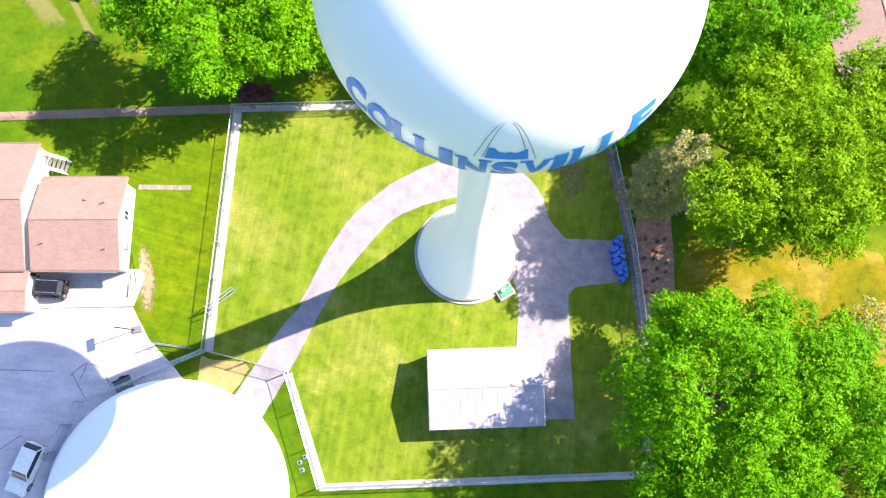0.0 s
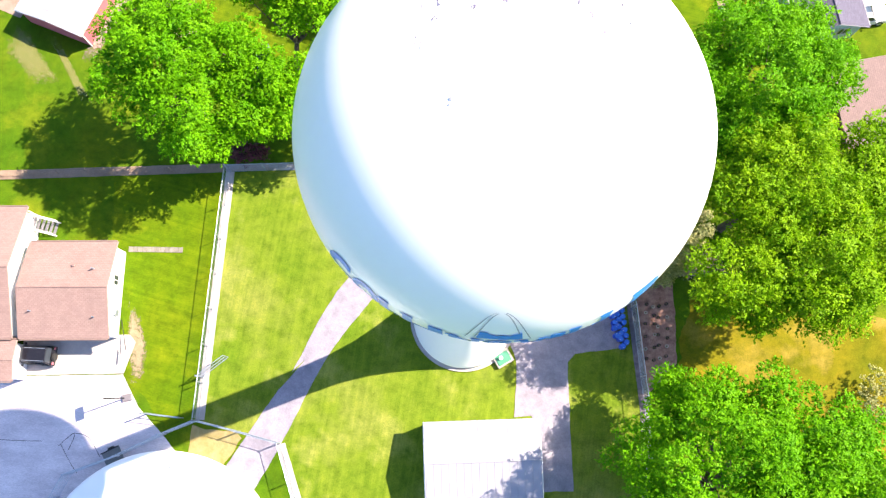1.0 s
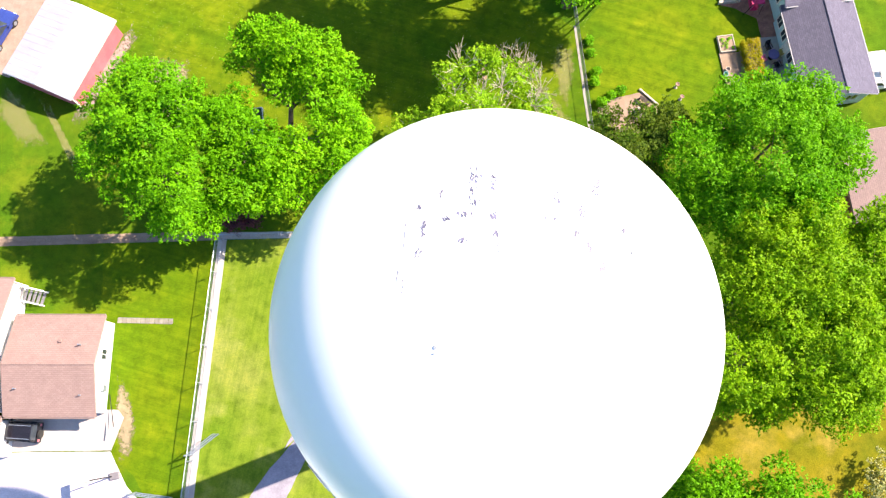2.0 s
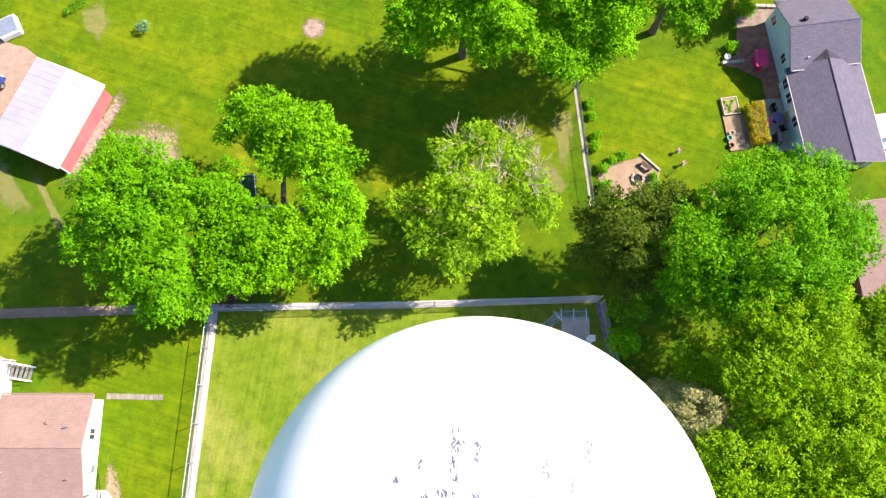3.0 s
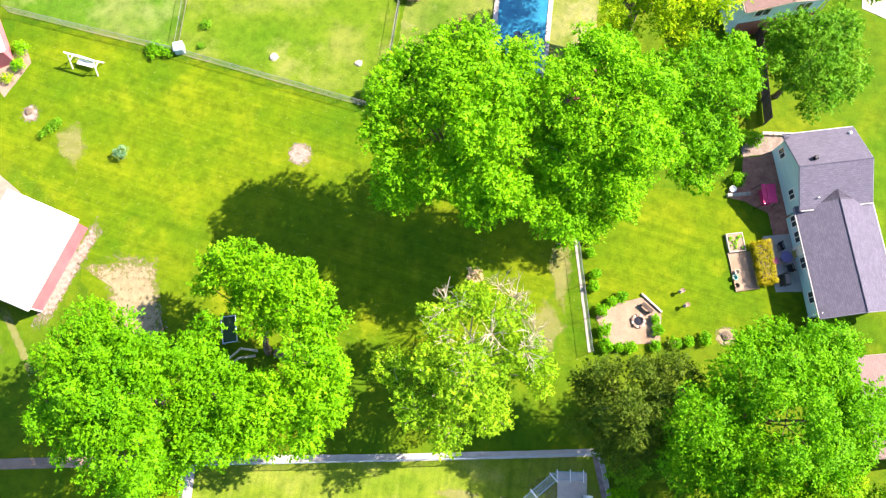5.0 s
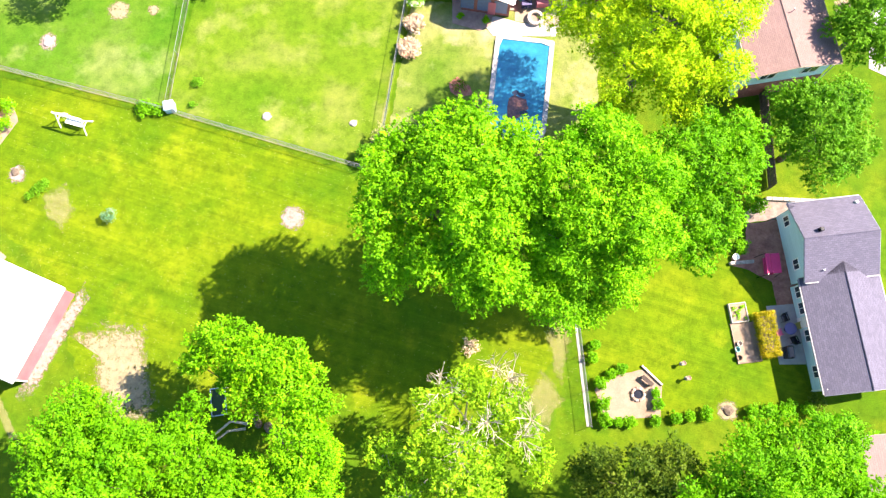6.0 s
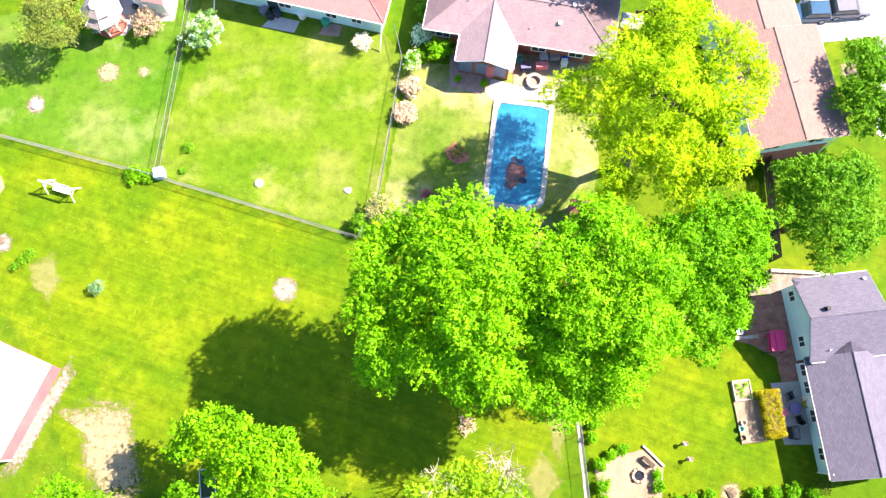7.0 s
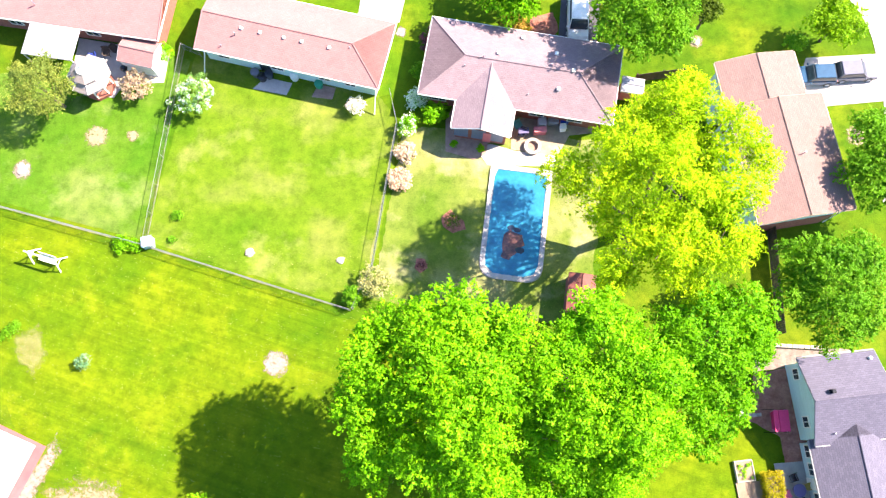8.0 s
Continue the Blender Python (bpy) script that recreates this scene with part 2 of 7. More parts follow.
STONE = surface("pale_stone", (0.295, 0.254, 0.221), (0.459, 0.410, 0.369), 3.0, 18.0, 0.9, 0, 0.03)
MAROON = surface("maroon_boards", (0.12, 0.035, 0.03), (0.19, 0.06, 0.055), 2.0, 20.0, 0.8, 0, 0.01)


# ---- building blocks ----
def thing(name, at=(0, 0, 0), rz=0.0, label="", category="", group="", kind=""):
    e = new(name)
    e.matrix_basis = pose(*at, 0, 0, rz)
    return tagged(e, label, category, group, kind)


def part(name, bm, material, parent=None, label="", smooth=False):
    me = bpy.data.meshes.new(name)
    bm.normal_update()
    bm.to_mesh(me)
    bm.free()
    me.materials.append(material)
    if smooth:
        me.shade_smooth()
    ob = new(name, me)
    if parent:
        ob.parent = parent
    return tagged(ob, label)


def flat_part(name, verts, faces, material, parent=None, label=""):
    me = bpy.data.meshes.new(name)
    me.from_pydata([tuple(v) for v in verts], [], faces)
    me.materials.append(material)
    ob = new(name, me)
    if parent:
        ob.parent = parent
    return tagged(ob, label)


def box(bm, x0, x1, y0, y1, z0, z1, m=None, bev=0.0):
    r = bmesh.ops.create_cube(bm, size=1, matrix=Matrix.Translation(((x0 + x1) / 2, (y0 + y1) / 2, (z0 + z1) / 2)) @ Matrix.Diagonal((x1 - x0, y1 - y0, z1 - z0, 1)))
    if bev:
        es = list({e for v in r["verts"] for e in v.link_edges})
        made = bmesh.ops.bevel(bm, geom=es, offset=bev, segments=1, affect="EDGES")
        vs = list({v for f in made["faces"] for v in f.verts} | {v for v in r["verts"] if v.is_valid})
    else:
        vs = r["verts"]
    if m is not None:
        bmesh.ops.transform(bm, matrix=m, verts=vs)
    return bm


def boxed(*a, **k):
    return box(bmesh.new(), *a, **k)


def tube(bm, a, b, r0, r1=None, n=8):
    a, b = Vector(a), Vector(b)
    q = (b - a).to_track_quat("Z", "Y").to_matrix().to_4x4()
    bmesh.ops.create_cone(bm, cap_ends=True, segments=n, radius1=r0, radius2=r0 if r1 is None else r1, depth=(b - a).length, matrix=Matrix.Translation((a + b) / 2) @ q)
    return bm


def tubed(*a, **k):
    return tube(bmesh.new(), *a, **k)


def lathe(profile, n=48):
    """Turns (radius, height) pairs round the z axis; closed at ends of zero radius."""
    bm = bmesh.new()
    rings = []
    for r, z in profile:
        if r < 1e-6:
            rings.append([bm.verts.new((0, 0, z))])
        else:
            rings.append([bm.verts.new((r * math.cos(2 * math.pi * k / n), r * math.sin(2 * math.pi * k / n), z)) for k in range(n)])
    for a, b in zip(rings, rings[1:]):
        for k in range(n):
            j = (k + 1) % n
            if len(a) == 1:
                bm.faces.new((a[0], b[j], b[k]))
            elif len(b) == 1:
                bm.faces.new((a[k], a[j], b[0]))
            else:
                bm.faces.new((a[k], a[j], b[j], b[k]))
    bmesh.ops.recalc_face_normals(bm, faces=bm.faces)
    return bm


def slab(pts, z0, z1, m=None):
    """A plate with a plan of any outline."""
    bm = bmesh.new()
    f = bm.faces.new([bm.verts.new((x, y, z0)) for x, y in pts])
    r = bmesh.ops.extrude_face_region(bm, geom=[f])
    bmesh.ops.translate(bm, verts=[v for v in r["geom"] if isinstance(v, bmesh.types.BMVert)], vec=(0, 0, z1 - z0))
    bmesh.ops.recalc_face_normals(bm, faces=bm.faces)
    if m is not None:
        bmesh.ops.transform(bm, matrix=m, verts=bm.verts)
    return bm


PAVED = []


def ragged(pts, wild, step=0.35, seed=1.0):
    """The outline with its edges broken up by so many metres."""
    out = []
    for (x0, y0), (x1, y1) in zip(pts, pts[1:] + pts[:1]):
        d = math.hypot(x1 - x0, y1 - y0)
        k = max(1, int(d / step))
        for i in range(k):
            x, y = x0 + (x1 - x0) * i / k, y0 + (y1 - y0) * i / k
            o = noise.noise_vector(Vector((x * 0.9, y * 0.9, seed))) * wild + noise.noise_vector(Vector((x * 3, y * 3, seed))) * wild * 0.4
            out.append((x + o.x, y + o.y))
    return out


def smooth_line(pts, n=8):
    """A curve through the points, for bends."""
    out = []
    for i in range(len(pts) - 1):
        p = [Vector(pts[max(0, min(len(pts) - 1, i + k))]) for k in (-1, 0, 1, 2)]
        for s in range(n):
            t = s / n
            v = 0.5 * (2 * p[1] + (p[2] - p[0]) * t + (2 * p[0] - 5 * p[1] + 4 * p[2] - p[3]) * t * t + (3 * p[1] - p[0] - 3 * p[2] + p[3]) * t ** 3)
            out.append((v.x, v.y))
    return out + [tuple(pts[-1])]


def thin_patch(name, pts, z, mat, label, category="bare patch"):
    """A worn patch whose rim thins out into the lawn."""
    c = sum((Vector(p) for p in pts), Vector((0, 0))) / len(pts)
    bm = bmesh.new()
    lay = bm.verts.layers.float_color.new("fade")
    rings = []
    for f, w in ((1.3, 0.0), (1.0, 0.42), (0.72, 0.8), (0.3, 0.95)):
        ring = []
        for k in range(len(pts) * 4):
            a, b = Vector(pts[k // 4]), Vector(pts[(k // 4 + 1) % len(pts)])
            q = c + (a.lerp(b, (k % 4) / 4) - c) * f
            v = bm.verts.new((q.x, q.y, z))
            v[lay] = (w, w, w, 1)
            ring.append(v)
        rings.append(ring)
    for a, b in zip(rings, rings[1:]):
        for i in range(len(a)):
            bm.faces.new((a[i], a[(i + 1) % len(a)], b[(i + 1) % len(a)], b[i]))
    bm.faces.new(rings[-1])
    ob = part(name, bm, mat)
    return tagged(ob, label, category, kind="structure")


def sheet(name, pts, z, mat, label, category, wild=0.12, bare=True, thick=0.1):
    """A paved, planted or bare patch of the ground."""
    if wild:
        pts = ragged(pts, wild, seed=len(PAVED) + 0.5)
    if bare:
        PAVED.append(pts)
    ob = part(name, slab(pts, z - thick, z), mat)
    return tagged(ob, label, category, kind="structure")


# ---- ground ----
def ground():
    bm = bmesh.new()
    bmesh.ops.create_grid(bm, x_segments=60, y_segments=60, size=1500)
    ob = part("ground", bm, GRASS)
    tagged(ob, "green lawns and fields reaching the horizon", "ground", kind="structure")


ground()
COMPOUND = [(-20.4, 24.7), (-14, 25.3), (0, 26.5), (12.9, 27.7), (14.2, 22.4), (15.9, 14.2), (17.0, 5.4), (17.2, -5.4), (-9.7, -7.9), (-13.3, 1.3), (-20.6, 2.7)]
sheet("lawn_tower", COMPOUND, 0.012, GRASS_DRY, "sunlit mown lawn inside the tower compound", "lawn", 0.1, False)
sheet("lawn_north", [(-36, 47), (-30, 36), (-8, 33), (8, 38), (11, 47), (-8.6, 56.6), (-26.3, 60.9), (-42, 63.8), (-44, 52)], 0.012, GRASS_STRIPED, "mown lawn with faint mower stripes", "lawn", 0.5, False)
sheet("lawn_lush", [(-26.8, 61.8), (-8.6, 57.4), (-6.8, 61), (-5.6, 74), (-8, 77), (-25, 80)], 0.012, GRASS_LUSH, "bright green lawn behind the rose-roofed house", "lawn", 0.15, False)
sheet("lawn_gazebo", [(-44, 65), (-27.3, 61.9), (-25.4, 79), (-30, 79.5), (-44, 76)], 0.012, GRASS_RICH, "green lawn before the gazebo", "lawn", 0.15, False)
sheet("lawn_pool", [(-6.6, 58), (12, 57), (12.5, 74), (-5.4, 74)], 0.012, GRASS_PALE, "thin patchy lawn round the pool", "lawn", 0.3, False)
sheet("lawn_east", [(19.6, 8), (21, 15.4), (38, 14.5), (44, 4), (38, 2), (24, 6)], 0.012, GRASS_TAN, "thin yellowed lawn beyond the garden bed", "lawn", 0.5, False)
sheet("lawn_strip_west", [(-30.5, 23.6), (-21, 24.6), (-20.8, 3.2), (-23, 2.2), (-27.6, 6.6), (-29.0, 17), (-30, 17.4)], 0.012, GRASS_STRIPED, "bright grass between the garage and the fence", "lawn", 0.3, False)
sheet("lawn_blue_house", [(12.6, 36.6), (11, 47), (13, 50), (24, 52), (27, 47), (31, 39.5), (31, 37.6)], 0.012, GRASS_STRIPED, "neat lawn behind the pale blue house", "lawn", 0.3, False)
sheet("lawn_corner", [(14.6, 84), (20, 81), (27.5, 81.5), (31, 83), (36, 84.8), (34.6, 89.5), (22, 95), (12, 95)], 0.012, GRASS, "sunlit front lawn at the street corner", "lawn", 0.3, False)

# paving
left = smooth_line([(-19.5, -4.0), (-16.0, 2.1), (-14.2, 5.2), (-11.6, 8.9), (-10.0, 13.8), (-7.2, 17.2), (-4.3, 19.5), (-1.0, 21.0), (3.0, 21.2), (6.4, 20.1), (8.0, 18.2), (8.8, 16.0), (10.3, 14.3)])
left[24:32] = smooth_line([(-12.9, 7.2), (-10.9, 12.0), (-9.6, 14.4)], 4)[:8]
right = smooth_line([(6.1, 4.4), (6.15, 8.8), (5.4, 11.0), (5.0, 14.0), (3.2, 17.2), (0.2, 17.6), (-3.1, 16.5), (-5.5, 15.0), (-7.6, 12.4), (-10.2, 8.3), (-13.1, 1.6), (-15.6, -3.5)])
drive = left + [(14.8, 14.4), (15.0, 10.7), (11.2, 10.0), (10.5, 9.2), (11.15, -1.3), (8.2, -1.5), (7.6, 4.6)] + right
sheet("driveway", drive, 0.05, ASPHALT, "worn lavender-grey asphalt drive curving round the tower", "driveway", 0.06)
LOT_PLAN = [(-27.3, 6.2), (-25.6, 3.6), (-23.0, 1.2), (-21.5, -0.4), (-23, -3), (-29, -4), (-32, -8), (-33.5, -18), (-52, -18), (-52, 5.5), (-36, 5.6)]
sheet("parking_lot", LOT_PLAN, 0.045, LOT, "pale stained asphalt parking lot beside the garage", "parking lot", 0.03)
sheet("apron", [(-36.2, 5.66), (-27.25, 6.3), (-26.6, 9.0), (-27.2, 9.6), (-36.2, 9.2)], 0.06, CONCRETE, "white concrete apron before the garage", "apron", 0.0)
sheet("gate_bed", [(-20.8, 2.3), (-17.2, 2.0), (-16.6, 1.4), (-18.6, -1.6), (-21.2, -0.6)], 0.035, STRAW, "straw-covered bare patch by the gate", "bare patch", 0.25)
thin_patch("garage_bed", [(-27.5, 11.8), (-26.5, 10.7), (-25.7, 8.6), (-25.7, 6.3), (-26.5, 6.2), (-27.2, 9.0)], 0.03, SOIL_FADE, "bare soil strip beside the garage wall", "bare patch")
sheet("garden_bed", [(16.3, 18.5), (19.4, 18.8), (19.7, 15.0), (19.9, 9.6), (17.4, 7.0), (16.7, 9.0), (16.5, 15)], 0.03, BED_SOIL, "brown bare garden bed with rows of young plants", "garden bed", 0.18)
thin_patch("bed_path", [(16.4, 19.6), (23, 20.2), (24.5, 17.4), (16.5, 16.9)], 0.024, SOIL_FADE, "worn earth under the shrubs", "bare patch")
thin_patch("bare_patch", [(-31.4, 40.2), (-28.3, 41.3), (-25.9, 41.2), (-25.2, 38.5), (-24.2, 35.8), (-24.6, 34.4), (-27.0, 34.6), (-28.8, 36.6), (-29.2, 39.0)], 0.03, SOIL_FADE, "bare sandy patch in the lawn", "bare patch")
thin_patch("barn_edge", [(-31.6, 44.5), (-31.1, 43.2), (-34.0, 36.0), (-35.2, 35.7), (-34.8, 38)], 0.03, GRAVEL_FADE, "pale gravel strip along the barn wall", "gravel")
sheet("barn_apron", [(-45, 49.5), (-41, 48.6), (-38.6, 46.9), (-42, 39), (-50, 42)], 0.035, surface("pinkish_paving", (0.20, 0.145, 0.115), (0.30, 0.225, 0.185), 1.2, 14, 0.9, 0, 0.01), "pinkish concrete apron beside the barn", "apron", 0.05)
thin_patch("dry_patch", [(-36.5, 52.6), (-34.6, 53.6), (-33.6, 51.4), (-34.2, 49.8), (-35.6, 50.6)], 0.026, PALE_FADE, "thin bare patch in the lawn", "bare patch")
thin_patch("dry_track", [(-38.5, 36.5), (-37.6, 36.3), (-34.2, 31.2), (-35.0, 31.2)], 0.02, PALE_FADE, "dry track worn into the lawn", "bare patch")
thin_patch("dry_verge", [(-42, 38), (-40.5, 36.8), (-37.6, 33.0), (-39.6, 32.8), (-42.5, 35.5)], 0.02, PALE_FADE, "dry weedy patch in the lawn", "bare patch")
sheet("fire_pit_patio", [(12.7, 38.9), (13.3, 39.9), (16.7, 41.0), (18.3, 39.7), (18.2, 37.2), (14.1, 36.7), (13.4, 37.3)], 0.04, SOIL, "bare sandy seating patch with a fire ring", "patio", 0.1)
sheet("mulch_terrace", [(25.7, 54.3), (28.9, 55.0), (30.2, 47.4), (28.1, 47.2), (27.8, 49.2), (25.8, 50.2), (24.4, 50.4), (24.3, 51.2), (25.5, 51.6)], 0.05, BRICK_PAVE, "red brick terrace behind the pale blue house", "garden bed", 0.08)
sheet("gravel_border", [(25.5, 55.2), (27.0, 56.6), (30, 56.9), (34.2, 56.9), (34.2, 55.9), (30, 55.9), (28.7, 55.0), (25.7, 54.4)], 0.04, GRAVEL, "pale gravel border of the house", "gravel", 0.12)
sheet("house_patio", [(27.2, 47.1), (30.4, 47.6), (30.9, 42.4), (28.2, 42.2)], 0.08, CONCRETE, "pale concrete patio against the house", "patio", 0.0)
sheet("sand_pit", [(24.2, 45.4), (26.2, 45.7), (26.6, 42.4), (24.7, 42.1)], 0.05, SOIL, "bare square of sandy soil", "bare patch", 0.03)
sheet("porch_paving", [(-1.6, 74.8), (-1.4, 71.9), (1.2, 71.3), (2.2, 71.9), (2.4, 73.6), (4.6, 73.6), (4.6, 76.4), (-1.0, 76.4)], 0.06, PAVER, "red-brown brick paving round the porch", "paving", 0.0)
sheet("pool_deck", [(1.2, 72.4), (2.4, 70.9), (8.3, 71.2), (8.6, 72.2), (4.6, 72.4), (2.6, 72.9)], 0.045, CONCRETE, "white concrete deck at the head of the pool", "patio", 0.04)
sheet("terrace", [(4.4, 72.5), (8.6, 72.2), (9.6, 74.2), (11.6, 74.6), (11.8, 76.6), (4.4, 76.6)], 0.04, surface("tan_terrace", (0.20, 0.155, 0.11), (0.32, 0.26, 0.20), 1.5, 15, 0.9, 0, 0.02), "tan gravelly terrace behind the house", "patio", 0.04)
sheet("mulch_ring", [(-1.4, 65.9), (-0.6, 66.5), (0.7, 65.6), (0.9, 64.9), (-0.2, 64.5), (-1.2, 65.0)], 0.035, MULCH, "round mulch bed in the lawn", "garden bed", 0.15)
sheet("mulch_ring", [(-3.2, 61.9), (-2.4, 62.0), (-2.1, 61.2), (-2.7, 60.7), (-3.3, 61.1)], 0.035, MULCH, "small round mulch bed", "garden bed", 0.1)
sheet("rear_patio", [(-18.3, 77.8), (-15.8, 77.4), (-16.2, 76.2), (-19.3, 76.6)], 0.06, CONCRETE, "small concrete slab behind the house", "patio", 0.0)
sheet("brick_mat", [(-13.4, 77.5), (-11.8, 77.2), (-12.0, 76.1), (-13.9, 76.2)], 0.06, PAVER, "brick landing behind the house", "paving", 0.0)
sheet("corner_drive", [(30.2, 80.6), (30.6, 78.4), (40, 80.0), (40, 84.6), (37.6, 84.3), (31, 83.4)], 0.05, CONCRETE, "bright concrete driveway", "driveway", 0.0)
street = smooth_line([(37.3, 70), (37.9, 79), (37.4, 84.6), (36.6, 87.5), (34.6, 90.6), (30, 96), (24, 102)])
sheet("road", street + [(60, 130), (80, 100), (60, 60)], 0.04, CONCRETE, "pale concrete street", "road", 0.0)
sheet("front_drive", [(-10.5, 84.6), (-6.6, 84.2), (-5.4, 94), (-10, 95)], 0.05, CONCRETE, "white concrete driveway before the rose-roofed house", "driveway", 0.0)
# this drive is coloured dark to stand in for shade
sheet("van_drive", [(8.2, 82.5), (11.6, 82.2), (12.6, 95), (8.4, 95)], 0.045, ASPHALT_SHADE, "asphalt drive with the shade put into its dark colour", "driveway", 0.05)
sheet("red_bed", [(5.6, 85.6), (7.6, 86.4), (8.2, 84.4), (7.2, 83.2), (5.4, 83.6)], 0.035, MULCH, "red mulch bed by the drive", "garden bed", 0.15)
for cx, cy, r, mat, lab in ((-38.7, 67.4, 0.8, GRAVEL, "pale round stump patch in the lawn"), (-32.7, 71.0, 0.95, SOIL, "bare round bed in the lawn"), (-29.5, 71.3, 0.5, SOIL, "small bare spot in the lawn"),
                            (-39.1, 54.4, 0.75, GRAVEL, "pale stone ring in the lawn"), (-14.2, 52.1, 1.0, GRAVEL, "pale stump grindings in the lawn"), (20.9, 84.3, 0.6, SOIL, "round bare tree ring"),
                            (35.3, 76.1, 0.9, SOIL, "round brick-coloured tree ring"), (23.8, 38.1, 0.8, SOIL, "bare round bed"), (-6.4, 83.3, 0.5, GRAVEL, "round stone bed")):
    thin_patch("round_bed", [(cx + r * math.cos(a * 0.52), cy + r * math.sin(a * 0.52)) for a in range(12)], 0.03, {GRAVEL: GRAVEL_FADE, SOIL: SOIL_FADE}.get(mat, PALE_FADE), lab, "bed")

# worn and thin spots in the lawns
for cx, cy, rx, ry, mat in ((4.6, 22.9, 2.2, 0.9, SOIL_FADE), (7.2, 20.9, 1.6, 1.2, PALE_FADE), (1.6, 23.8, 1.8, 0.6, PALE_FADE), (11.0, 20.0, 1.6, 2.2, PALE_FADE), (9.6, 24.6, 2.2, 1.2, PALE_FADE), 
                            (9.6, 43.0, 1.2, 3.4, PALE_FADE), (8.6, 38.0, 1.5, 2.4, PALE_FADE)):
    thin_patch("worn_spot", [(cx + rx * math.cos(a * 0.6283) * (0.8 + 0.25 * math.sin(a * 2.3 + cx)), cy + ry * math.sin(a * 0.6283) * (0.8 + 0.25 * math.cos(a * 1.7 + cy))) for a in range(10)], 0.022, mat, "thin worn spot in the mown lawn")

# mowing strips of concrete under the fence
def strip(line, w, name, mat, label, z=0.055):
    ls, rs = [], []
    for i, p in enumerate(line):
        a, b = Vector(line[max(0, i - 1)]), Vector(line[min(len(line) - 1, i + 1)])
        d = (b - a).normalized() * w / 2
        ls.append((p[0] - d.y, p[1] + d.x))
        rs.append((p[0] + d.y, p[1] - d.x))
    sheet(name, ls + rs[::-1], z, mat, label, "kerb", 0.03)


strip([(-20.3, 2.8), (-20.25, 24.75)], 0.75, "trim_west", CONCRETE, "white concrete mowing strip under the fence")
strip([(-20.7, 25.1), (-4, 26.3), (12.9, 27.8)], 0.6, "trim_north", CONCRETE, "white concrete mowing strip under the fence", 0.05)
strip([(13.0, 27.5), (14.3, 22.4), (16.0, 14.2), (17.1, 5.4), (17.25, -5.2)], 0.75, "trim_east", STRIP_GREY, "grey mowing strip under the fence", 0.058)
strip([(-13.3, 1.2), (-9.6, -7.7)], 0.7, "trim_gate", CONCRETE, "white concrete mowing strip under the fence", 0.06)
strip([(-9.8, -7.9), (17.2, -5.5)], 0.6, "trim_south", CONCRETE, "white concrete mowing strip under the fence", 0.048)
strip([(-46, 22.9), (-20.9, 25.1)], 0.85, "trim_lane", SOIL, "brown worn strip under the lane fence", 0.04)


# ---- water tower ----
BALL, R_BALL, FLAT = Vector((1.5, 13.15, 41.1)), 6.91, 0.83      # the tank: middle, radius, height over width
FOOT, OFF = Vector((1.45, 12.55, 0)), Vector((0.05, 0.6, 0))       # foot of the pedestal, and the tank's shift from it


TALL = 16.5                                     # height of the letters, degrees of latitude


def on_ball(az, lat, r=R_BALL):
    a, b = radians(az), radians(lat)
    return Vector((r * math.cos(b) * math.sin(a), -r * math.cos(b) * math.cos(a), r * FLAT * math.sin(b)))


